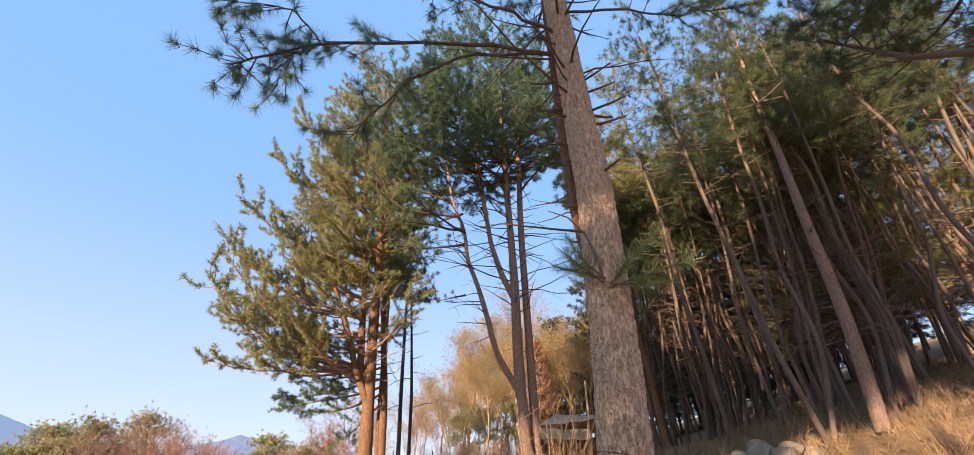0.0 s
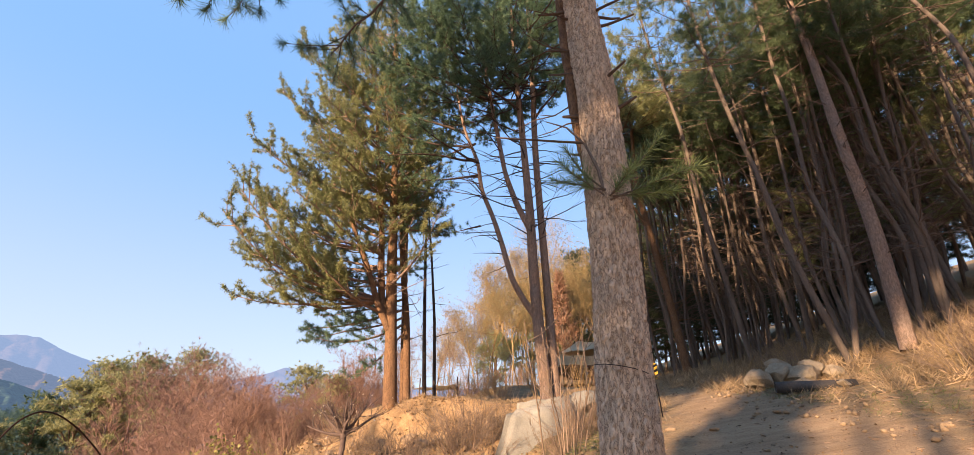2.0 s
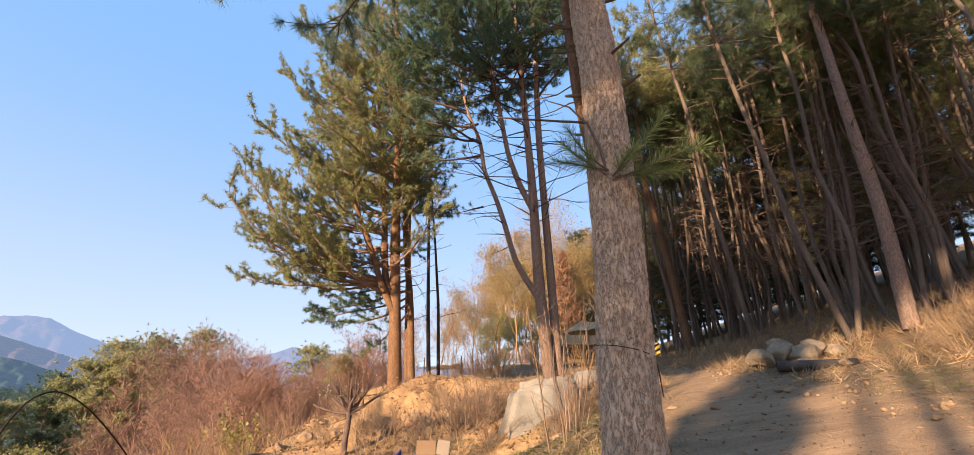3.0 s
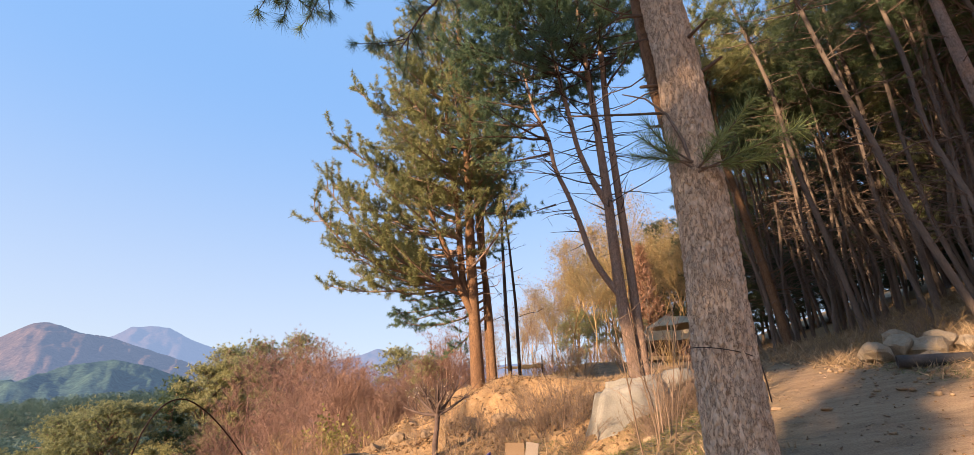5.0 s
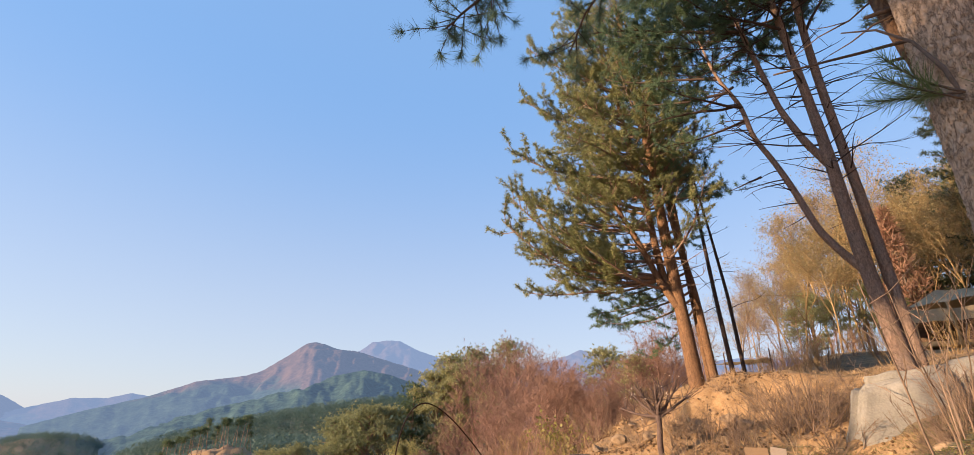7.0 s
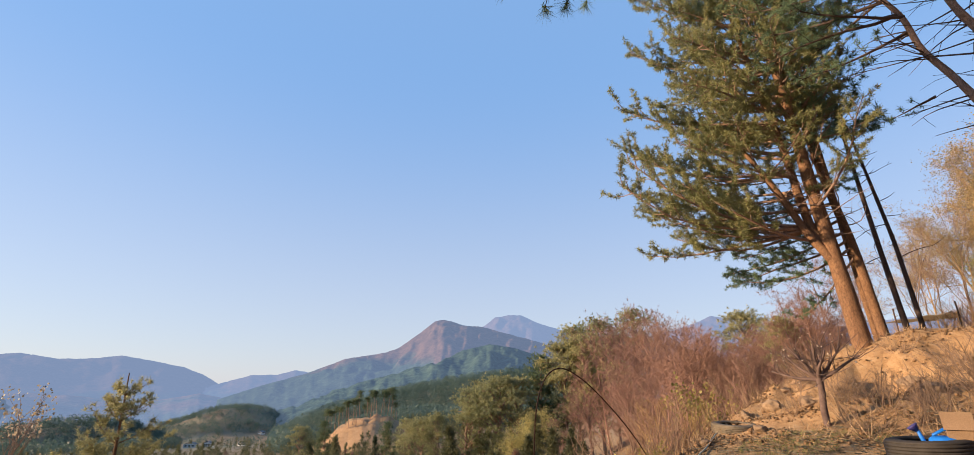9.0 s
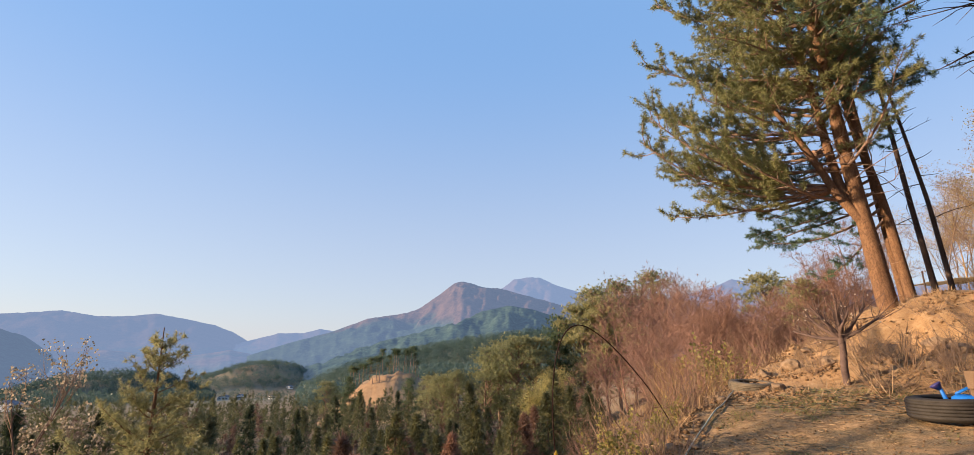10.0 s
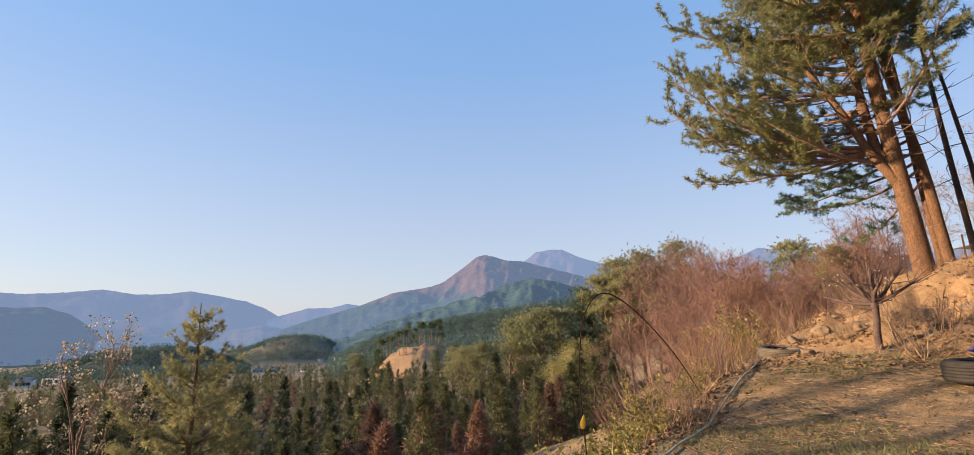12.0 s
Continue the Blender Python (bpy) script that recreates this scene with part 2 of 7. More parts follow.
class Heap:
    """Gathers tubes and loose leaves into one mesh."""

    def __init__(self):
        self.v, self.q, self.t, self.n = [], [], [], 0

    def add(self, verts, quads=None, tris=None):
        if quads is not None and len(quads):
            self.q.append(np.asarray(quads) + self.n)
        if tris is not None and len(tris):
            self.t.append(np.asarray(tris) + self.n)
        self.v.append(np.asarray(verts, float))
        self.n += len(verts)

    def tube(self, points, radii, sides=6, tip=True):
        p = np.asarray(points, float)
        k = len(p)
        r = np.broadcast_to(np.asarray(radii, float), (k,))
        d = np.gradient(p, axis=0)
        d /= np.linalg.norm(d, axis=1)[:, None] + 1e-9
        ref = np.array([0.0, 0.0, 1.0]) if abs(d[0, 2]) < 0.9 else np.array([1.0, 0.0, 0.0])
        a = np.cross(d, ref)
        a /= np.linalg.norm(a, axis=1)[:, None] + 1e-9
        b = np.cross(d, a)
        th = np.arange(sides) * 2 * np.pi / sides
        ring = a[:, None] * np.cos(th)[None, :, None] + b[:, None] * np.sin(th)[None, :, None]
        v = (p[:, None] + ring * r[:, None, None]).reshape(-1, 3)
        i = np.arange(k - 1)[:, None] * sides
        j = np.arange(sides)[None]
        nx = (j + 1) % sides
        q = np.stack([i + j, i + nx, i + sides + nx, i + sides + j], -1).reshape(-1, 4)
        t = None
        if tip:
            v = np.vstack([v, p[-1] + d[-1] * r[-1]])
            last = (k - 1) * sides
            t = np.stack([last + j[0], last + nx[0], np.full(sides, k * sides)], -1)
        self.add(v, q, t)

    def scatter(self, verts, tris, places, ways, scales):
        """Copies of a small template (its axis +z) at places, pointing along ways."""
        places, ways = np.asarray(places, float).reshape(-1, 3), np.asarray(ways, float).reshape(-1, 3)
        if not len(places):
            return
        w = ways / (np.linalg.norm(ways, axis=1)[:, None] + 1e-9)
        ref = rng.normal(size=w.shape)
        a = np.cross(w, ref)
        a /= np.linalg.norm(a, axis=1)[:, None] + 1e-9
        b = np.cross(w, a)
        s = np.broadcast_to(np.asarray(scales, float), (len(w),))[:, None, None]
        tv = np.asarray(verts, float)
        v = places[:, None] + s * (tv[None, :, 0:1] * a[:, None] + tv[None, :, 1:2] * b[:, None] + tv[None, :, 2:3] * w[:, None])
        t = np.asarray(tris)[None] + (np.arange(len(w)) * len(tv))[:, None, None]
        self.add(v.reshape(-1, 3), None, t.reshape(-1, 3))

    def mesh(self, name, smooth=False):
        return mesh_of(name, np.vstack(self.v), np.vstack(self.q) if self.q else None, np.vstack(self.t) if self.t else None, smooth)


def part(name, data, material, parent=None, label=""):
    """Links a mesh, a bmesh or a Heap as one object under a thing or part."""
    if isinstance(data, Heap):
        data = data.mesh(name, True)
    elif isinstance(data, bmesh.types.BMesh):
        bm, data = data, bpy.data.meshes.new(name)
        bm.to_mesh(data)
        bm.free()
    if not data.materials:
        data.materials.append(material)
    ob = new(name, data)
    ob.parent = parent
    return tagged(ob, label)


def thing(name, place, label, category, group="", turn=0.0):
    ob = new(name)
    ob.empty_display_size = 0.2
    ob.matrix_world = pose(*place, 0, 0, turn)
    return tagged(ob, label, category, group)


def lattice(ix, iy, seed):
    h = np.sin(ix * 127.1 + iy * 311.7 + seed * 74.7) * 43758.5453
    return h - np.floor(h)


def vnoise(x, y, seed=0):
    ix, iy = np.floor(x), np.floor(y)
    fx, fy = x - ix, y - iy
    fx, fy = fx * fx * (3 - 2 * fx), fy * fy * (3 - 2 * fy)
    a, b = lattice(ix, iy, seed), lattice(ix + 1, iy, seed)
    c, d = lattice(ix, iy + 1, seed), lattice(ix + 1, iy + 1, seed)
    return (a * (1 - fx) + b * fx) * (1 - fy) + (c * (1 - fx) + d * fx) * fy - 0.5


def fbm(x, y, seed=0, octaves=4):
    total, amp = 0.0, 1.0
    for k in range(octaves):
        total = total + amp * vnoise(x * 2 ** k, y * 2 ** k, seed + k)
        amp *= 0.5
    return total


def step(a, b, x):
    t = np.clip((x - a) / (b - a), 0, 1)
    return t * t * (3 - 2 * t)


# ---- terrain: yard, bank, hillside, plantation shelf, valley and mountains as one sheet ----
def edge_x(y):
    return np.interp(y, [-30, 0, 4.6, 8.2, 10.5, 12, 18, 60], [-3.5, -2.7, -3.25, -4.15, -4.1, -3.9, -4.4, -10])


# each: distance, breadth, then bearings to the left of ahead and the rise of the crest there, in degrees
RED_MOUNTAIN = (1500, 430, (38, 42.6, 44, 47.5, 50.4, 52.6, 53.9, 54.9, 55.9, 57.4, 59.9, 61.3, 65.5, 69.5, 73.4, 77.6), (3.5, 5.27, 5.75, 6.67, 7.44, 7.62, 8.04, 8.22, 8.0, 6.77, 4.97, 4.47, 3.75, 2.14, 1.0, -0.5))
BLUE_MOUNTAINS = (3000, 700, (-16, -4, 5, 9, 14, 19, 22.3, 23.8, 25.3, 27, 31, 36, 41.4, 43.5, 44.9, 45.8, 47.2, 48.9, 50.1, 53, 58), (4.5, 5.2, 6.2, 6.5, 6.1, 6.5, 7.04, 7.55, 7.9, 7.2, 6.2, 5.6, 7.05, 7.65, 8.3, 8.72, 8.77, 8.5, 7.58, 6.0, 3.0))
LONG_RIDGE = (4000, 800, (74, 77.7, 79, 80.8, 83, 85.8, 88, 90.2, 92.8, 94.7, 96.6, 98.5, 104, 115), (-0.6, 1.13, 1.9, 2.58, 2.98, 3.47, 3.11, 2.99, 3.36, 3.07, 2.84, 2.72, 3.2, 3.5))
CLOSING_RIDGE = (3500, 500, (62, 67.5, 69.2, 70.5, 72.2, 74.7, 77.7, 82), (2.4, 2.9, 2.28, 2.48, 2.0, 1.92, 1.01, -0.3))
DARK_SPUR = (1500, 260, (87, 90.6, 93, 94.8, 96.7, 98.4, 104, 112), (-2.6, -1.7, -0.26, 1.08, 1.69, 1.56, 2.0, 1.4))
GREEN_SPUR = (1150, 330, (36, 42, 44, 46.8, 49.5, 52.6, 56.9, 61.2, 65.4, 69.4, 74), (1.6, 3.1, 4.2, 5.1, 5.5, 4.8, 3.3, 2.0, 0.9, -0.4, -1.6))
FOOTHILLS = (1700, 420, (62, 66, 70, 73, 76, 79, 82, 85, 88, 92, 96, 104, 114), (-1.4, -1.0, -0.4, 0.1, -0.5, 0.15, -0.4, -0.6, -0.1, 0.2, 0.0, 0.4, 0.7))
GREEN_HILL = (500, 170, (34, 40, 46, 52, 57, 62, 67, 72), (2.2, 2.4, 2.0, 1.3, 0.4, -0.6, -2.0, -4.2))
KNOLL = (560, 70, (80, 84.5, 88.5, 92, 97), (-4.6, -2.7, -2.5, -2.9, -4.6))
FAR_SPUR = (1000, 100, (70, 73, 77, 82), (-3, -1.4, -1.25, -3))
NEAR_RIDGES = [GREEN_HILL, KNOLL, FAR_SPUR]


def ridge_height(ridge, az, r):
    d, w, bearings, rises = ridge
    crest = 1.45 + d * np.tan(np.radians(np.interp(az, bearings, rises, -7, -7)))
    crest = np.maximum(crest, -62) + 0.002 * d * fbm(az * 0.7, d * 0.1 + 0 * az, int(d) % 97, 4)
    return -62 + (crest + 62) * np.exp(-(((r - d) / w) ** 2) * np.where(r < d, 0.8, 0.35))


def height(x, y):
    x, y = np.asarray(x, float), np.asarray(y, float)
    r = np.hypot(x, y)
    az = np.degrees(np.arctan2(-x, y))
    yf = np.where(y < 0, 0.08 * y, np.minimum(y, 13) * 0.188 + np.clip(y - 13, 0, 50) * 0.085)
    xe = edge_x(y)

    def yard(px):
        z = yf + 0.15 * np.clip(px, -6, 60) + 0.16 * np.clip(px - 6, 0, 50)
        z = z - 0.34 * np.exp(-((px + 1.3) ** 2 + (y - 5.8) ** 2) / 3.2)
        z = z + 0.55 * np.exp(-(((px + 2.4) / 1.9) ** 2 + ((y - 12.6) / 1.5) ** 2))
        z = z + 0.9 * np.exp(-(((px + 0.5) / 3.2) ** 2 + ((y - 25) / 6) ** 2))
        z = z - 0.62 * np.exp(-(((px - 0.1) / 0.9) ** 2 + ((y - 8.2) / 0.8) ** 2))
        z = z - 0.25 * np.exp(-(((px + 0.9) / 1.6) ** 2 + ((y - 8.3) / 1.0) ** 2))
        return z

    top = yard(np.maximum(x, xe))
    s = np.maximum(xe - x, 0)
    shelf = -8.0 + 7.2 * step(46, 27, az) * step(6, 26, r)
    fall = top - (0.75 + 0.3 * vnoise(y * 0.8, y * 0.2, 5)) * step(0, 0.8, s) - 0.42 * s
    low = np.where(s > 0, np.maximum(fall, shelf), top)
    open_side = step(15, 45, az) * step(200, 140, az) * (0.3 + 0.7 * step(57, 71, az))
    valley = low - open_side * (12 * step(58, 140, r) + 36 * step(130, 850, r)) - 8 * step(300, 1200, r)
    z = valley
    z = z + (11.0 + 3.5 * fbm(x / 5, y / 5, 17, 5) - 3 * np.abs(fbm(x / 9, y / 9, 19, 3))) * np.exp(-(((x + 143) ** 2 + (y - 71) ** 2) / 210) ** 1.6)
    for ridge in NEAR_RIDGES:
        z = np.maximum(z, ridge_height(ridge, az, r))
    z = z + step(250, 1200, r) * fbm(x / 210, y / 210, 3, 5) * np.clip((z + 60) * 0.13, 0, 20)
    z = z + 0.10 * step(9, 30, r) * fbm(x / 3, y / 3, 8, 3)
    near = step(60, 25, r)
    bank = np.exp(-(((x + 2.2) / 2.6) ** 2 + ((y - 10.6) / 1.6) ** 2)) + 0.7 * step(0.0, 0.4, s) * step(3, 1, s)
    road = road_mask(x, y)
    z = z + near * (0.10 * fbm(x / 1.1, y / 1.1, 11, 5) * (1 - 0.75 * road) + 0.05 * road * fbm(x / 2.2, y / 0.5, 15, 4) + bank * (0.55 * fbm(x / 0.7, y / 0.7, 21, 5) - 0.30 * np.abs(fbm(x / 0.9, y / 0.45, 25, 3))))
    return z


def road_mask(x, y):
    mid = 0.9 + 0.27 * y
    return step(2.3, 1.3, np.abs(x - mid - 1.3)) * step(1.5, 4, y) * step(22, 15, y)


def track_mask(x, y):
    """The driven part of the road, short of its grassy far verge."""
    return road_mask(x, y) * step(4.7, 3.6, x + 0.25 * np.maximum(y - 8.5, 0) + 0.5 * fbm(x / 0.8, y / 0.8, 29, 3))


def ground_at(x, y):
    return float(height(np.array([x]), np.array([y]))[0])


az_list = np.concatenate([np.arange(-65, 116, 0.32), np.arange(117, 295, 3.5)])
radii = np.concatenate([[0.0], np.geomspace(0.35, 4900, 300)])
A, R = np.meshgrid(np.radians(az_list), radii)
GX, GY = -np.sin(A) * R, np.cos(A) * R
GZ = height(GX, GY)
nr, na = GX.shape
i, j = np.meshgrid(np.arange(nr - 1), np.arange(na), indexing="ij")
quads = np.stack([i * na + j, (i + 1) * na + j, (i + 1) * na + (j + 1) % na, i * na + (j + 1) % na], -1)[:, :, ::-1].reshape(-1, 4)
ground_mesh = mesh_of("ground", np.stack([GX, GY, GZ], -1), quads, None, True)
SX, SY = GX.ravel(), GY.ravel()
SR, SA = np.hypot(SX, SY), np.degrees(np.arctan2(-SX, SY))
soil = 1.25 * np.exp(-(((SX + 2.3) / 2.6) ** 4 + ((SY - 10.0) / 2.6) ** 4)) + 0.5 * fbm(SX / 1.3, SY / 1.3, 31, 3)
soil += 0.7 * np.exp(-(((SX - 2.6) / 1.5) ** 2 + ((SY - 20) / 4) ** 2)) + 1.1 * np.exp(-((SX + 137) ** 2 + (SY - 68) ** 2) / 80)
woods = step(200, 420, SR) * step(-0.25, 0.1, fbm(SX / 130, SY / 130, 41, 4) + (GZ.ravel() + 48) / 40)
woods = np.maximum(woods, step(4.6, 7.5, SX + 0.6 * fbm(SX, SY, 51, 3)) * step(100, 60, SR))
cover = np.stack([np.clip(soil, 0, 1), track_mask(SX, SY), woods, np.ones_like(woods)], -1).astype(np.float32)
layer = ground_mesh.color_attributes.new("cover", "FLOAT_COLOR", "POINT")
layer.data.foreach_set("color", cover.ravel())


def ground_material():
    m, nt, b = nodes_of("ground_cover")
    at = nt.nodes.new("ShaderNodeAttribute")
    at.attribute_name = "cover"
    sep = nt.nodes.new("ShaderNodeSeparateColor")
    nt.links.new(at.outputs["Color"], sep.inputs[0])
    n1, n2, n3 = noise_out(nt, 0.9), noise_out(nt, 7, 6, 0.7), noise_out(nt, 55, 4, 0.75)
    litter = ramp(nt, n2, [(0.3, (0.14, 0.09, 0.05)), (0.5, (0.29, 0.185, 0.10)), (0.72, (0.42, 0.28, 0.15))])
    green = ramp(nt, n1, [(0.5, (0, 0, 0)), (0.68, (0.75, 0.75, 0.75))])
    litter = mixed(nt, green, litter, ramp(nt, n3, [(0.3, (0.08, 0.075, 0.03)), (0.7, (0.22, 0.18, 0.08))]))
    ochre = ramp(nt, n2, [(0.28, (0.25, 0.13, 0.055)), (0.5, (0.44, 0.26, 0.125)), (0.72, (0.57, 0.39, 0.22))])
    ruts = noise_out(nt, 2.6, 6, 0.72, stretch=(0.4, 1.8, 1))
    track = mixed(nt, 0.4, ramp(nt, ruts, [(0.34, (0.17, 0.105, 0.068)), (0.5, (0.31, 0.20, 0.13)), (0.66, (0.46, 0.32, 0.205))]), ramp(nt, n2, [(0.3, (0.22, 0.135, 0.085)), (0.7, (0.38, 0.255, 0.165))]))
    f1, f2 = noise_out(nt, 0.006, 5, 0.65), noise_out(nt, 0.03, 6, 0.75)
    bare = ramp(nt, f2, [(0.3, (0.11, 0.075, 0.06)), (0.7, (0.22, 0.15, 0.11))])
    # far pine ground carries the same haze-blue tone as the woodland crowns
    pines = ramp(nt, f2, [(0.3, (0.05, 0.09, 0.09)), (0.7, (0.10, 0.155, 0.14))])
    wood = mixed(nt, ramp(nt, f1, [(0.36, (0, 0, 0)), (0.46, (1, 1, 1))]), bare, pines)
    floor = ramp(nt, n2, [(0.3, (0.12, 0.075, 0.04)), (0.7, (0.34, 0.20, 0.09))])
    pos = nt.nodes.new("ShaderNodeNewGeometry")
    ln = nt.nodes.new("ShaderNodeVectorMath")
    ln.operation = "LENGTH"
    nt.links.new(pos.outputs["Position"], ln.inputs[0])
    mr = node(nt, "ShaderNodeMapRange", **{"From Min": 60.0, "From Max": 250.0})
    nt.links.new(ln.outputs["Value"], mr.inputs["Value"])
    fields = ramp(nt, f2, [(0.3, (0.14, 0.11, 0.085)), (0.5, (0.26, 0.20, 0.14)), (0.7, (0.12, 0.12, 0.08))])
    n4 = noise_out(nt, 1.7, 6, 0.7, stretch=(1, 2.2, 1))
    litter = mixed(nt, ramp(nt, n4, [(0.46, (0, 0, 0)), (0.56, (0.9, 0.9, 0.9))]), litter, ramp(nt, n3, [(0.3, (0.045, 0.04, 0.03)), (0.7, (0.17, 0.145, 0.105))]))
    col = mixed(nt, mr.outputs[0], litter, fields)
    ochre = mixed(nt, mr.outputs[0], ochre, ramp(nt, n1, [(0.3, (0.20, 0.115, 0.07)), (0.7, (0.44, 0.285, 0.18))]))
    soil_fac = mixed(nt, 0.5, sep.outputs[0], n2)
    col = mixed(nt, ramp(nt, soil_fac, [(0.36, (0, 0, 0)), (0.50, (1, 1, 1))]), col, ochre)
    col = mixed(nt, sep.outputs[1], col, track)
    col = mixed(nt, sep.outputs[2], col, mixed(nt, mr.outputs[0], floor, wood))
    col = mixed(nt, 0.35, col, ramp(nt, n3, [(0.3, (0.05, 0.035, 0.02)), (0.68, (0.50, 0.36, 0.21))]))
    nt.links.new(col, b.inputs["Base Color"])
    b.inputs["Roughness"].default_value = 0.95
    b.inputs["Specular IOR Level"].default_value = 0.1
    bumped(nt, b, mixed(nt, 0.5, n2, n3), 0.6, 0.05)
    return m


ground_mesh.materials.append(ground_material())
tagged(new("ground", ground_mesh), "hillside of ochre soil and dry grass falling to a wooded valley with mountains", "ground", kind="structure")


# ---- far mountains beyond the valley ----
def mountain_material(name, haze_glow, depth, green_below):
    """Leafless woods above and pine woods below; a blue emission imitates the haze of distance."""
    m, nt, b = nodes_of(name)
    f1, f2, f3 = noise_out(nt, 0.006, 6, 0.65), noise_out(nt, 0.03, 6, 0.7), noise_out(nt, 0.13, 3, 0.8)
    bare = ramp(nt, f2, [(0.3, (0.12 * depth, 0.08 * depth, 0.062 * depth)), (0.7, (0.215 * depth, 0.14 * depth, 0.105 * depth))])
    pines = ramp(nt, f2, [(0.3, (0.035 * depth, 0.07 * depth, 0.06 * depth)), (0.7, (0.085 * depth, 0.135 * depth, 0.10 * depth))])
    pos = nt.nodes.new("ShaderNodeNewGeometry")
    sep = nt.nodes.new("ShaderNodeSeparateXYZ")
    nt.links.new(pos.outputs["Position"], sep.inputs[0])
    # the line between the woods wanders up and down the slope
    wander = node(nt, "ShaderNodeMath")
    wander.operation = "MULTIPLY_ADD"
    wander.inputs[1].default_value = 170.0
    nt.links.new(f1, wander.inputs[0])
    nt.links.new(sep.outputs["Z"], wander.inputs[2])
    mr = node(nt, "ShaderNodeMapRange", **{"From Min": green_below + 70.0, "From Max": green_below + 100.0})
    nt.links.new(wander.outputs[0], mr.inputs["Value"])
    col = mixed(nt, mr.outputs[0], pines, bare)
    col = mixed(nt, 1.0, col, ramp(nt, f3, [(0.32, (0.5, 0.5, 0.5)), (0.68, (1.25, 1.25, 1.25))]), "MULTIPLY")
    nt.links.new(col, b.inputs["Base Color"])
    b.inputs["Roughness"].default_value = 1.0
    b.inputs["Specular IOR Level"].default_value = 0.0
    # haze before the ridge is put in as an even blue glow
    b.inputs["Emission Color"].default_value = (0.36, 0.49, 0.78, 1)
    b.inputs["Emission Strength"].default_value = haze_glow
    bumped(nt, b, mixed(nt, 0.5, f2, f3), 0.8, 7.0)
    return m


# further ridges get more painted haze and a darker base colour
for ridge, haze_glow, depth, green, label in ((RED_MOUNTAIN, 0.14, 0.5, 75, "reddish wooded mountain with a rocky crest"), (BLUE_MOUNTAINS, 0.25, 0.30, 60, "distant blue wooded mountains"), (LONG_RIDGE, 0.22, 0.26, 20, "long blue mountain ridge across the valley"), (CLOSING_RIDGE, 0.24, 0.26, 20, "low blue ridge closing the valley"), (DARK_SPUR, 0.14, 0.45, 200, "dark wooded spur above the valley floor"), (FOOTHILLS, 0.20, 0.45, -20, "low hazy foothills beyond the valley floor"), (GREEN_SPUR, 0.07, 0.75, 150, "green pine-wooded spur before the mountain")):
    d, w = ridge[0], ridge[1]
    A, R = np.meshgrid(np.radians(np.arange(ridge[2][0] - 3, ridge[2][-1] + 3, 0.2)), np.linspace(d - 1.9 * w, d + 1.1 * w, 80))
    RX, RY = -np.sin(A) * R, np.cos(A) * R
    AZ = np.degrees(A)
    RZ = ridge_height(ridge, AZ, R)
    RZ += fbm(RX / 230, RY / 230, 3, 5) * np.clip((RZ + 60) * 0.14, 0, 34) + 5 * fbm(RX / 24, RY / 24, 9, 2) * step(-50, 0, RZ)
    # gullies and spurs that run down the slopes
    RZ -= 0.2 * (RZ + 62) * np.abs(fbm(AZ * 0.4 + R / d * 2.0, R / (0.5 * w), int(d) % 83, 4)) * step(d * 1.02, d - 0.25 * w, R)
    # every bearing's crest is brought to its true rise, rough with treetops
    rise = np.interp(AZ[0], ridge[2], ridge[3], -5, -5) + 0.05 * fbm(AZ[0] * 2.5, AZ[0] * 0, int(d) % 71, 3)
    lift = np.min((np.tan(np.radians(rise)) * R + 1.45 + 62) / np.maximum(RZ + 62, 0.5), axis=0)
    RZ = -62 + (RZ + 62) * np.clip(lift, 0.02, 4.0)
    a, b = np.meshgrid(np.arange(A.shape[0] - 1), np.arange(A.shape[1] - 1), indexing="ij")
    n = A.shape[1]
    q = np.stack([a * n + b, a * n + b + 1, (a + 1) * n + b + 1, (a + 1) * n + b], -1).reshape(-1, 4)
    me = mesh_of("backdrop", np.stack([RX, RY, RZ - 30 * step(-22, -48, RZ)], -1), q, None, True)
    me.materials.append(mountain_material("hazy_mountain_woods", haze_glow, depth, green))
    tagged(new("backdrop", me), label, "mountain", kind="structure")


# ---- trees ----
def unit(v):
    v = np.asarray(v, float)
    return v / (np.linalg.norm(v) + 1e-9)


def tuft(needles, length, width, spread, seed, single=False):
    """A spray of thin needles round +z."""
    g = np.random.default_rng(seed)
    v, t = [], []
    for k in range(needles):
        th, tilt = g.uniform(0, 2 * np.pi), g.uniform(0.15, spread)
        d = np.array([np.cos(th) * np.sin(tilt), np.sin(th) * np.sin(tilt), np.cos(tilt)])
        side = unit(np.cross(d, g.normal(size=3))) * width
        base = np.array([0, 0, g.uniform(-0.35, 0.25) * length])
        ln = length * g.uniform(0.75, 1.1)
        n = len(v)
        if single:
            v += [base - side * 0.5, base + side * 0.5, base + d * ln]
            t += [(n, n + 1, n + 2)]
            continue
        v += [base - side * 0.5, base + side * 0.5, base + d * ln * 0.6 + side * 0.35, base + d * ln]
        t += [(n, n + 1, n + 2), (n, n + 2, n + 3)]
    return np.array(v), np.array(t)


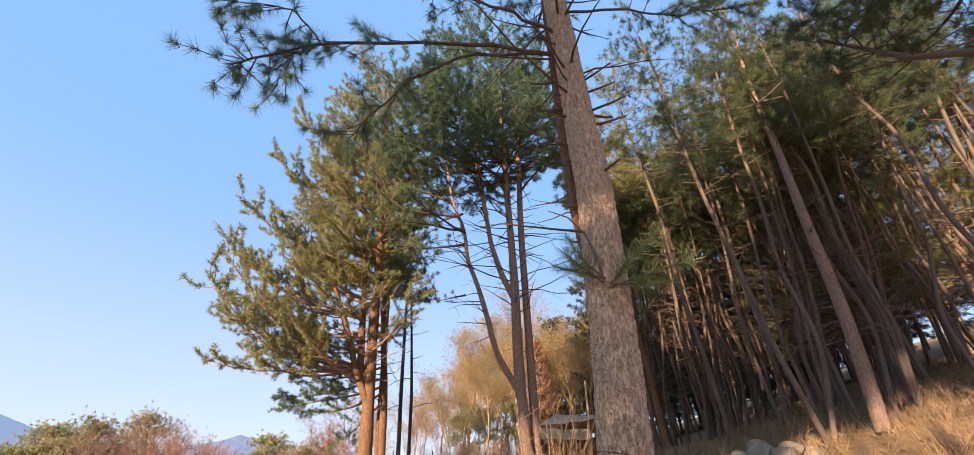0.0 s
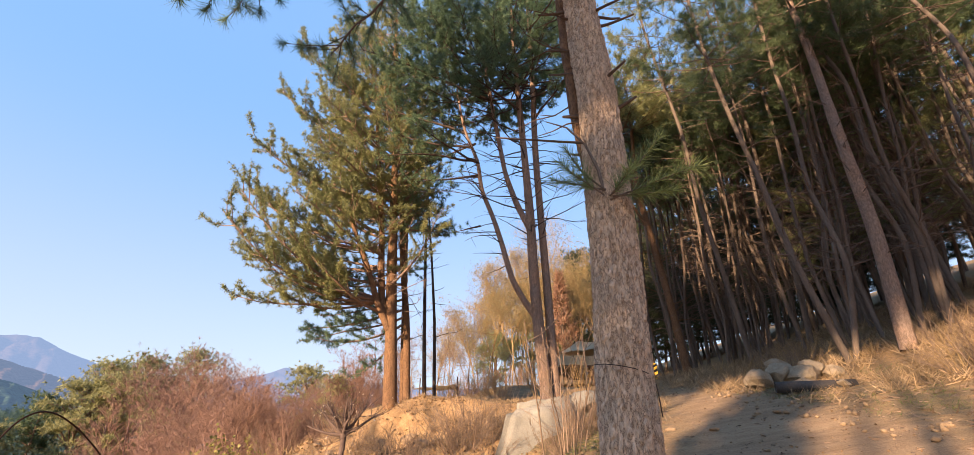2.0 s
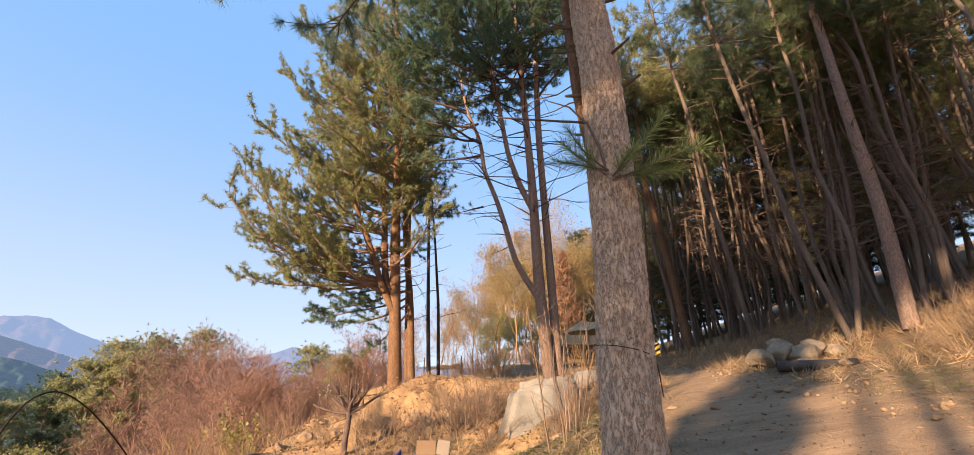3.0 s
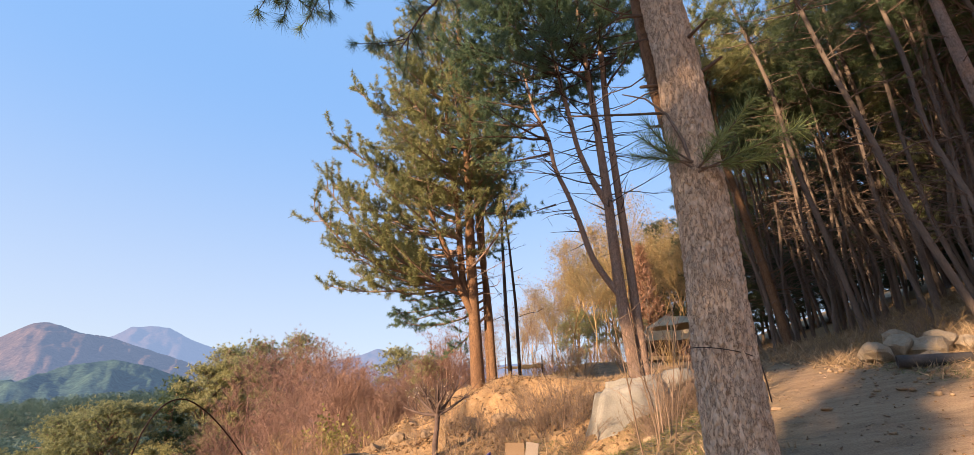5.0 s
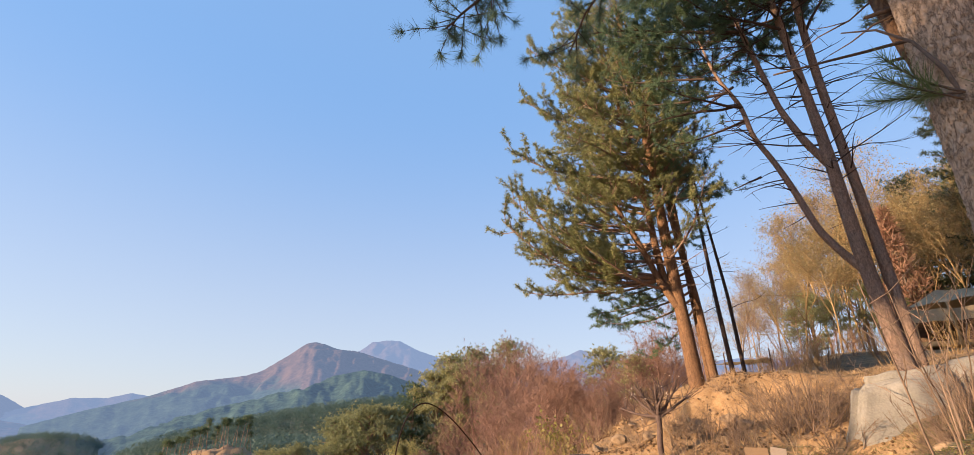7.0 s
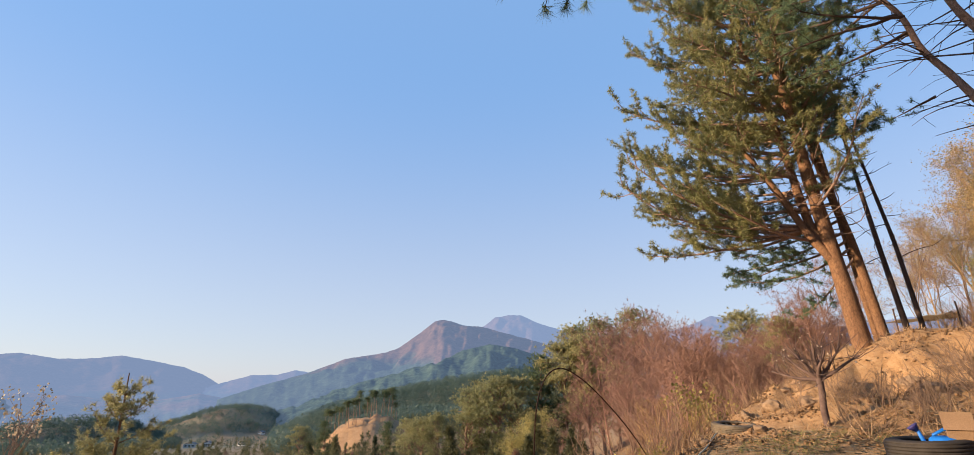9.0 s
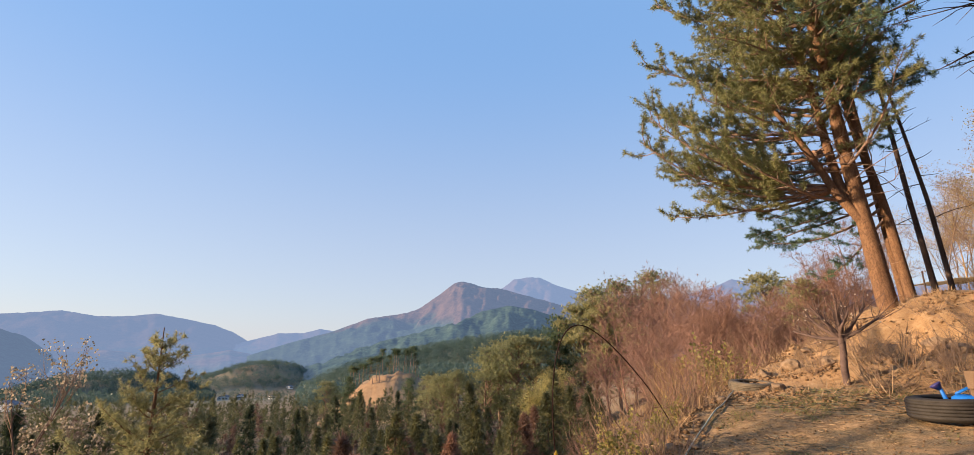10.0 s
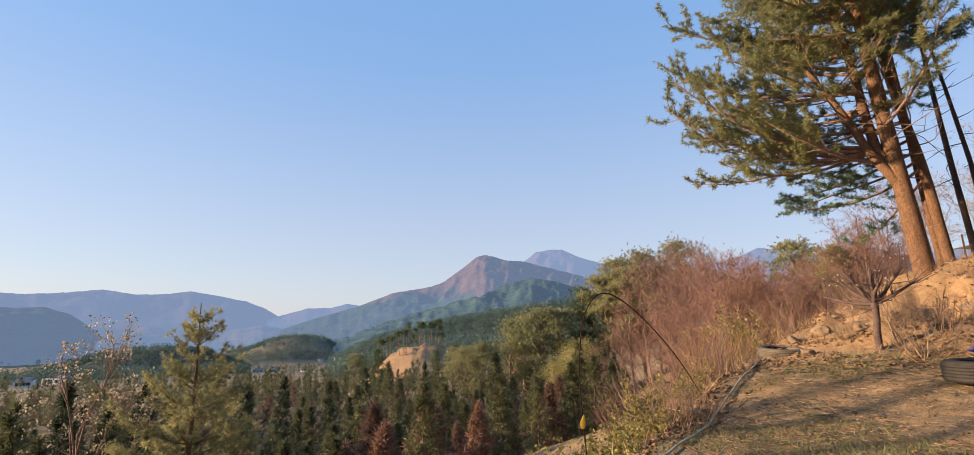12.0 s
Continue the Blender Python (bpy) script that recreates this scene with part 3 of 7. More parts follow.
TUFT_FINE = tuft(46, 0.15, 0.0045, 1.35, 1)
TUFT_MID = tuft(30, 0.15, 0.0095, 1.6, 2, True)
TUFT_POM = tuft(16, 0.105, 0.0125, 2.2, 6, True)
TUFT_WOOD = tuft(26, 0.15, 0.0075, 1.9, 8, True)
TUFT_FAR = tuft(11, 0.21, 0.042, 2.1, 3, True)
TWIGS = tuft(22, 0.42, 0.011, 1.5, 5, True)
TUFT_SCALE = tuft(11, 0.19, 0.022, 1.7, 4, True)
LEAF = (np.array([[-0.5, 0, 0], [0.5, 0, 0], [0.4, 0.1, 0.8], [-0.2, -0.1, 1.0]]), np.array([(0, 1, 2), (0, 2, 3)]))


def bend(start, way, length, count, rise, wobble, g):
    """A wandering line from start along way."""
    p, d, out = np.array(start, float), unit(way), []
    for k in range(count):
        out.append(p.copy())
        d = unit(d + np.array([0, 0, rise]) / count + g.normal(size=3) * wobble)
        p = p + d * length / (count - 1)
    return np.array(out)


def foliage_limb(limbs, crown, start, way, length, radius, g, tpl, size, gap, rise=0.35, bare=0.3, sides=5, upsweep=0.15):
    """A limb with side twigs that carry needle tufts."""
    line = bend(start, way, length, 7, rise, 0.09, g)
    limbs.tube(line, np.linspace(radius, radius * 0.2, 7), sides)
    places, ways = [], []
    n_side = max(4, int(length / 0.17))
    for k in range(n_side):
        u = bare + (1 - bare) * (k + g.uniform(0, 1)) / n_side
        f = u * 6
        a = min(int(f), 5)
        p = line[a] + (line[a + 1] - line[a]) * (f - a)
        along = unit(line[a + 1] - line[a])
        side = unit(np.cross(along, (0, 0, 1))) * (1 if k % 2 else -1)
        w = unit(along * g.uniform(0.3, 0.9) + side * g.uniform(0.4, 1.0) + np.array([0, 0, g.uniform(-0.35, 0.5)]))
        ln = length * g.uniform(0.14, 0.34) * (1.15 - 0.5 * u)
        twig = bend(p, w, ln, 4, upsweep, 0.16, g)
        if gap < 0.15:
            limbs.tube(twig, np.linspace(radius * 0.3, radius * 0.1, 4), 3)
        elif gap < 0.4:
            limbs.tube(twig[[0, 3]], [radius * 0.3, radius * 0.1], 3, False)
        m = max(2, int(ln / gap))
        for q in range(m):
            h = (0.35 + 0.65 * (q + 1) / m) * 3
            b = min(int(h), 2)
            places.append(twig[b] + (twig[b + 1] - twig[b]) * (h - b) + g.normal(size=3) * 0.03)
            ways.append(unit(twig[b + 1] - twig[b]) + g.normal(size=3) * 0.6 + np.array([0, 0, 0.2]))
    for k in range(int(length * (1 - bare) / gap * 0.5)):
        f = (bare + (1 - bare) * g.uniform(0.25, 1)) * 6
        a = min(int(f), 5)
        places.append(line[a] + (line[a + 1] - line[a]) * (f - a) + g.normal(size=3) * 0.05)
        ways.append(unit(line[a + 1] - line[a]) + g.normal(size=3) * 0.6 + np.array([0, 0, 0.3]))
    places.append(line[-1])
    ways.append(line[-1] - line[-2])
    crown.scatter(*tpl, places, ways, g.uniform(0.75, 1.25, len(places)) * size)


def dead_limbs(limbs, line, radii, lo, hi, count, reach, g, side=None):
    """Broken and bare lower branches along a stem."""
    zs = line[:, 2]
    for k in range(count):
        z = g.uniform(lo, hi)
        p = np.array([np.interp(z, zs, line[:, c]) for c in range(3)])
        r = np.interp(z, zs, radii)
        th = g.uniform(0, 2 * np.pi) if side is None else g.normal(side, 0.7)
        way = np.array([np.cos(th), np.sin(th), g.uniform(-0.1, 0.45)])
        ln = reach * g.uniform(0.15, 1.0) ** 1.5
        b = bend(p, way, ln + r, 5, g.uniform(-0.3, 0.3), 0.13, g)
        limbs.tube(b, np.linspace(max(0.006, 0.0125 * reach ** 0.5), 0.0035, 5), 4)
        for q in range(int(ln * 2.2)):
            u = g.uniform(0.3, 0.95) * 4
            a = min(int(u), 3)
            s = b[a] + (b[a + 1] - b[a]) * (u - a)
            limbs.tube(bend(s, b[a + 1] - b[a] + g.normal(size=3) * 0.12, ln * g.uniform(0.15, 0.4), 3, 0, 0.15, g), [0.006, 0.004, 0.002], 3)


def stem_tube(heap, line, radii, sides=14, grain=0.0, g=None, rows=40):
    """A stem with slightly uneven outline."""
    line, radii = np.asarray(line, float), np.asarray(radii, float)
    u = np.linspace(0, len(line) - 1, rows)
    k = np.arange(len(line))
    fine = np.stack([np.interp(u, k, line[:, c]) for c in range(3)], -1)
    for _ in range(3):
        fine[1:-1] = (fine[:-2] + 2 * fine[1:-1] + fine[2:]) / 4
    rr = np.interp(u, k, radii)
    if g is not None:
        rr = rr * (1 + g.normal(size=rows) * grain)
    heap.tube(fine, rr, sides)
    return fine, rr


def crown_of(limbs, crown, line, radii, lo, hi, reach, g, tpl, size, gap, whorls, per, bias=(0, 0), rise=0.4, bare=0.3, shape=0.6):
    """Whorls of foliage limbs between two heights of a stem; bias lengthens one side."""
    zs = line[:, 2]
    for w in range(whorls):
        u = (w + g.uniform(0, 0.8)) / whorls
        z = lo + (hi - lo) * u
        p = np.array([np.interp(z, zs, line[:, c]) for c in range(3)])
        r = np.interp(z, zs, radii)
        for k in range(per):
            th = 2 * np.pi * (k + g.uniform(-0.35, 0.35)) / per + w * 1.3
            out = np.array([np.cos(th), np.sin(th)])
            ln = reach * (1 - shape * u) * g.uniform(0.65, 1.1) * max(0.25, 1 + out @ np.array(bias))
            ln *= 0.75 + 0.25 * min(1, u * 4)
            foliage_limb(limbs, crown, p, (*out, 0.05 + 0.5 * u), ln, max(0.012, r * 0.35), g, tpl, size, gap, rise, bare)


def pine(name, stems, label, crown_mat, bark_mat, seed, crown_args, dead=(), group="", twig_mat=None, sides=14, category="pine tree", boughs=()):
    """A pine: stems are (line, radii); crown_args are given to crown_of per stem."""
    g = np.random.default_rng(seed)
    base = np.array(stems[0][0][0], float)
    tree = thing(name, base, label, category, group)
    limbs, crown = Heap(), Heap()
    lines = []
    for k, (line, radii) in enumerate(stems):
        h = Heap()
        ln, rr = stem_tube(h, np.asarray(line, float) - base, radii, sides, 0.02, g)
        part("trunk" if k == 0 else "stem", h, bark_mat, tree)
        lines.append((ln, rr))
    for idx, args in crown_args:
        lo, hi = args["lo"] - base[2], args["hi"] - base[2]
        crown_of(limbs, crown, *lines[idx], g=g, **{**args, "lo": lo, "hi": hi})
    for idx, lo, hi, count, reach, *side in dead:
        dead_limbs(limbs, *lines[idx], lo - base[2], hi - base[2], count, reach, g, *side)
    for start, tip, tpl, size, gap, sweep in boughs:
        # a bough that leaves the stem low and lifts its end to the tip
        run = np.array(tip, float) - np.array(start, float)
        length = np.linalg.norm(run)
        way = run / length - np.array([0, 0, sweep * 0.5])
        foliage_limb(limbs, crown, np.array(start) - base, way, length * 1.04, 0.022 + 0.006 * length, g, tpl, size, gap, sweep, 0.22, 5, 0.7)
    if limbs.n:
        tagged(part("branchwork", limbs, twig_mat or bark_mat, tree), kind="stuff")
    if crown.n:
        part("crown", crown, crown_mat, tree)
    return tree


def bare_heap(height_m, radius, g, levels=3, spread=0.55, kids=5, sides=4, first=0.25, rise=0.5):
    """A leafless tree as one branching line set; returns the heap and the twig ends."""
    heap, ends = Heap(), []

    def grow(p, d, ln, r, level):
        n = 6 if level == 0 else 4
        line = bend(p, d, ln, n, rise if level else 0.15, 0.07 + 0.04 * level, g)
        heap.tube(line, np.linspace(r, r * 0.35, n), sides if level < 2 else 3)
        if level == levels:
            ends.append((line[-1], line[-1] - line[-2]))
            return
        for k in range(kids + (2 if level == 0 else 0)):
            u = (first + (1 - first) * (k + g.uniform(0.2, 1)) / (kids + 2)) * (n - 1)
            a = min(int(u), n - 2)
            q = line[a] + (line[a + 1] - line[a]) * (u - a)
            way = unit(line[a + 1] - line[a]) + g.normal(size=3) * spread
            grow(q, way, ln * g.uniform(0.32, 0.62), r * 0.45, level + 1)

    grow(np.zeros(3), np.array([0, 0, 1.0]), height_m, radius, 0)
    return heap, ends


def top_of(tree):
    """The height of a tree at its own size."""
    return max(c[2] for part_ob in tree.children for c in part_ob.bound_box)


M_LIMB = surface("brown_limb_bark", (0.06, 0.04, 0.03), (0.15, 0.10, 0.075), 6, 50, 0.9, 0.3)


# ---- the near pine with its plated bark ----
def plated_trunk(line, radii, z_fine, rows, around):
    """A trunk whose bark stands out in uneven upright plates."""
    line, radii = np.asarray(line, float), np.asarray(radii, float)
    z = np.concatenate([np.linspace(line[0, 2], z_fine, rows), np.linspace(z_fine, line[-1, 2], 40)[1:]])
    cx, cy = np.interp(z, line[:, 2], line[:, 0]), np.interp(z, line[:, 2], line[:, 1])
    for _ in range(12):
        cx[1:-1], cy[1:-1] = (cx[:-2] + 2 * cx[1:-1] + cx[2:]) / 4, (cy[:-2] + 2 * cy[1:-1] + cy[2:]) / 4
    rr = np.interp(z, line[:, 2], radii)
    th = np.arange(around) * 2 * np.pi / around
    T, Z = np.meshgrid(th, z)
    cells = 36
    u = T / (2 * np.pi) * cells
    v = Z / 0.05 + 0.5 * np.sin(T * 3 + Z * 2)
    u = u + 1.3 * vnoise(Z * 7, T * 4, 2) + 0.9 * vnoise(Z * 24, T * 12, 7)
    v = v + 0.8 * vnoise(Z * 11, np.sin(T) * 6, 8)
    best, second, flake = np.full(u.shape, 9.0), np.full(u.shape, 9.0), np.zeros(u.shape)
    for du in (-1, 0, 1):
        for dv in (-1, 0, 1):
            iu, iv = np.floor(u) + du, np.floor(v) + dv
            wu = np.mod(iu, cells)
            d = np.hypot(iu + -0.1 + 1.2 * lattice(wu, iv, 1) - u, iv + -0.1 + 1.2 * lattice(wu, iv, 2) - v)
            second = np.minimum(second, np.maximum(best, d))
            flake = np.where(d < best, lattice(wu, iv, 3), flake)
            best = np.minimum(best, d)
    plate = np.clip((second - best) * 3.2, 0, 1)
    lump = vnoise(T * 3, Z * 1.5, 4) * 0.02 + vnoise(np.cos(T) * 22, Z * 24 + np.sin(T) * 22, 6) * 0.007
    flare = 0.08 * np.exp(-(Z - line[0, 2]) / 0.35) * (0.7 + 0.3 * np.sin(T * 5))
    rad = rr[:, None] + (plate * (0.45 + 0.75 * flake) - 0.5) * 0.012 * (0.55 + rr[:, None] * 2.5) + lump * rr[:, None] / 0.17 + flare
    X, Y = cx[:, None] + rad * np.cos(T), cy[:, None] + rad * np.sin(T)
    a, b = np.meshgrid(np.arange(len(z) - 1), np.arange(around), indexing="ij")
    nx = (b + 1) % around
    q = np.stack([a * around + b, a * around + nx, (a + 1) * around + nx, (a + 1) * around + b], -1).reshape(-1, 4)
    return mesh_of("trunk", np.stack([X, Y, Z], -1), q, None, True), np.stack([cx, cy, z], -1), rr


def near_pine():
    g = np.random.default_rng(21)
    bz = ground_at(0.95, 3.64)
    tree = thing("pine_tree", (0, 0, 0), "tall near pine with grey plated bark and snapped branch stubs", "pine tree")
    line = [(0.95, 3.64, bz - 0.1), (0.94, 3.64, 1.86), (0.96, 3.64, 2.58), (0.97, 3.64, 3.61), (0.97, 3.64, 4.23), (0.92, 3.66, 5.06), (0.85, 3.68, 6.43), (0.77, 3.69, 7.40), (0.61, 3.70, 10.49), (0.51, 3.70, 15.17)]
    mesh, cl, rr = plated_trunk(line, [0.19, 0.18, 0.172, 0.166, 0.16, 0.15, 0.135, 0.125, 0.09, 0.03], 7.6, 700, 210)
    part("trunk", mesh, M_BARK_NEAR, tree)
    h = Heap()
    stem_tube(h, [(0.88, 3.72, 3.51), (0.82, 3.80, 4.12), (0.79, 3.82, 4.95), (0.76, 3.83, 5.90), (0.72, 3.83, 7.17), (0.63, 3.84, 9.90)], [0.07, 0.072, 0.07, 0.065, 0.06, 0.03], 14, 0.03, g)
    part("second_stem", h, M_BARK_ORANGE, tree, "slender second stem with orange peeling bark")
    limbs, crown = Heap(), Heap()

    def at_z(z):
        return np.array([np.interp(z, cl[:, 2], cl[:, c]) for c in range(3)])

    # long living limbs that reach out over the slope
    for way_points, r in (
        ([(0.71, 3.66, 6.12), (0.00, 3.62, 6.22), (-0.61, 3.50, 6.07), (-1.20, 3.27, 5.78), (-1.68, 2.98, 5.41), (-1.98, 2.72, 4.84), (-2.06, 2.59, 4.63)], 0.026),
        ([(-1.65, 3.00, 5.43), (-1.77, 2.86, 5.05), (-1.80, 2.78, 4.60)], 0.010),
        ([(-1.63, 3.01, 5.45), (-1.81, 2.88, 5.66), (-1.98, 2.72, 5.60), (-2.26, 2.41, 5.20)], 0.011),
        ([(0.80, 3.64, 6.43), (0.20, 3.53, 6.73), (-0.36, 3.35, 6.72), (-1.22, 2.96, 6.57)], 0.024),
        ([(0.69, 3.66, 6.12), (-0.07, 3.66, 6.14), (-0.61, 3.60, 5.84), (-0.95, 3.50, 5.36), (-1.17, 3.41, 4.84), (-1.29, 3.35, 4.54)], 0.02),
        ([(0.86, 3.60, 6.81), (1.44, 3.37, 6.54), (1.92, 3.08, 6.01), (2.29, 2.79, 5.70)], 0.018),
        ([(0.82, 3.62, 6.97), (0.51, 3.20, 7.44), (0.20, 2.70, 7.83)], 0.02),
    ):
        w = np.array(way_points)
        u = np.linspace(0, len(w) - 1, 14)
        fine = np.stack([np.interp(u, np.arange(len(w)), w[:, c]) for c in range(3)], -1)
        fine[1:-1] += g.normal(size=(12, 3)) * 0.012
        limbs.tube(fine, np.linspace(r, r * 0.3, 14), 7)
        ln = np.linalg.norm(w[-1] - w[0])
        places, ways = [], []
        count = int(5 + ln * 7)
        for k in range(count):
            f = (0.35 + 0.65 * (k + g.uniform(0, 1)) / count) * 13 if ln > 1 else g.uniform(2, 13)
            a = min(int(f), 12)
            p = fine[a] + (fine[a + 1] - fine[a]) * (f - a)
            way = unit(fine[a + 1] - fine[a]) * 0.7 + g.normal(size=3) * 0.55 + np.array([0, 0, -0.05])
            t = bend(p, way, g.uniform(0.12, 0.5), 4, 0.2, 0.15, g)
            limbs.tube(t, np.linspace(0.006, 0.003, 4), 4)
            if f < 6 and ln > 1 and g.uniform() < 0.65:
                continue
            for q in (1, 2, 3, 3):
                places.append(t[q])
                ways.append(t[q] - t[q - 1] + g.normal(size=3) * 0.05)
        places.append(fine[-1])
        ways.append(fine[-1] - fine[-2])
        crown.scatter(*TUFT_FINE, places, ways, g.uniform(0.6, 0.95, len(places)))
    # bare and snapped branches up the trunk
    dead_limbs(limbs, cl, rr, 5.2, 7.3, 22, 1.7, g)
    dead_limbs(limbs, cl, rr, 3.9, 5.6, 10, 0.9, g, math.pi)
    for z, th, ln, r in ((4.02, 2.9, 0.13, 0.022), (4.0, -0.3, 0.16, 0.02), (4.32, -0.9, 0.17, 0.016), (4.75, 3.0, 0.22, 0.014), (5.0, -0.2, 0.3, 0.016), (5.2, 0.3, 0.26, 0.018), (5.3, 2.8, 0.25, 0.018), (5.45, -0.2, 0.3, 0.014), (5.15, -0.6, 0.34, 0.015), (4.5, 2.6, 0.28, 0.014), (3.62, 2.6, 0.12, 0.016), (5.6, -0.4, 0.3, 0.014), (5.7, 2.9, 0.3, 0.016), (3.35, 0.3, 0.15, 0.014)):
        p = at_z(z)
        rad = np.interp(z, cl[:, 2], rr)
        d = np.array([math.cos(th), math.sin(th), g.uniform(0, 0.35)])
        limbs.tube(bend(p + d * rad * 0.8, d, ln + 0.04, 4, 0.3, 0.06, g), np.linspace(r, r * 0.55, 4), 7)
    # long thin dry branch across the sky
    limbs.tube(bend((0.82, 3.60, 3.71), (-1, -0.06, 0.12), 0.72, 8, -0.2, 0.04, g), np.linspace(0.011, 0.006, 8), 6)
    # the low twig with long fresh needles
    tw = Heap()
    sx = np.array([(0.92, 3.50, 3.14), (0.88, 3.47, 3.38), (0.80, 3.47, 3.61), (0.67, 3.48, 3.78), (0.51, 3.50, 3.86)])
    tw.tube(sx, [0.014, 0.012, 0.009, 0.007, 0.004], 6)
    places, ways = [], []
    for p0, way, ln in (((0.94, 3.47, 3.12), (1, -0.25, 0.25), 0.6), ((0.96, 3.45, 3.14), (0.8, -0.1, 0.05), 0.42), ((0.92, 3.46, 3.20), (-1, -0.2, 0.45), 0.42), ((0.90, 3.46, 3.16), (-0.7, -0.5, 0.3), 0.36), ((0.94, 3.44, 3.14), (0.3, -1, 0.3), 0.26), ((0.92, 3.46, 3.20), (-0.9, 0.1, 0.1), 0.38), ((0.96, 3.45, 3.16), (0.9, -0.3, 0.5), 0.5)):
        t = bend(p0, way, ln, 7, 0.25, 0.07, g)
        tw.tube(t, np.linspace(0.008, 0.004, 7), 5)
        for q in range(2, 7):
            places.append(t[q])
            ways.append(t[q] - t[q - 1])
    part("low_twig", tw, M_TWIG_DEAD, tree)
    fresh = Heap()
    fresh.scatter(*TUFT_FINE, places, ways, g.uniform(0.75, 1.05, len(places)))
    part("low_needles", fresh, M_NEEDLE_FRESH, tree, "fresh spray of long green needles")
    crown_of(limbs, crown, cl, rr, 8.2, 13.6, 3.0, g, TUFT_MID, 1.2, 0.16, 9, 5)
    tagged(part("branchwork", limbs, M_LIMB, tree), kind="stuff")
    part("crown", crown, M_NEEDLE_BLUE, tree)
    wire = Heap()
    th = np.linspace(0, 2 * np.pi, 40)
    wire.tube(np.stack([0.92 + 0.192 * np.cos(th), 3.64 + 0.192 * np.sin(th), 1.92 - 0.04 * np.cos(th - 0.2)], -1), 0.003, 5)
    wire.tube(bend((1.12, 3.57, 1.84), (0.3, -0.2, -1), 0.2, 4, 0, 0.1, g), 0.004, 4)
    tagged(part("wire_loop", wire, M_WIRE), "thin dark wire tied round the pine trunk", "wire")


near_pine()

# ---- the many-stemmed pine behind the boulder ----
mz = ground_at(0.84, 10.73)
main_stem = ([(0.86, 10.73, mz - 0.1), (0.76, 10.73, 3.28), (0.69, 10.74, 4.22), (0.65, 10.74, 5.38), (0.63, 10.74, 6.49), (0.56, 10.74, 7.87), (0.45, 10.75, 9.78), (0.33, 10.75, 11.99), (0.28, 10.75, 14.73)], [0.14, 0.125, 0.12, 0.115, 0.105, 0.09, 0.075, 0.055, 0.03])
twin_stem = ([(1.04, 10.86, mz - 0.1), (1.00, 10.88, 3.15), (0.97, 10.88, 4.24), (0.93, 10.88, 5.41), (0.88, 10.88, 6.70), (0.82, 10.88, 8.45), (0.84, 10.88, 10.84), (0.80, 10.88, 13.24), (0.74, 10.88, 14.83)], [0.105, 0.10, 0.095, 0.09, 0.085, 0.08, 0.065, 0.05, 0.03])
low_fork = ([(0.69, 10.74, 4.04), (0.41, 10.75, 4.48), (0.16, 10.75, 4.95), (-0.06, 10.74, 5.86), (-0.28, 10.74, 6.59), (-0.55, 10.72, 7.26), (-0.62, 10.71, 8.07), (-1.00, 10.68, 9.00), (-1.22, 10.60, 10.32)], [0.075, 0.07, 0.065, 0.06, 0.055, 0.05, 0.045, 0.035, 0.02])
high_fork = ([(0.63, 10.74, 6.14), (0.32, 10.75, 6.83), (0.05, 10.75, 7.70), (-0.12, 10.74, 8.81), (-0.37, 10.73, 10.43), (-0.61, 10.70, 12.41)], [0.075, 0.07, 0.06, 0.055, 0.045, 0.02])
mid_stems = [main_stem, twin_stem, low_fork, high_fork]
mc = dict(tpl=TUFT_POM, size=1.1, gap=0.06, rise=0.3, bare=0.35, shape=0.35)
mb = (TUFT_POM, 1.0, 0.062)
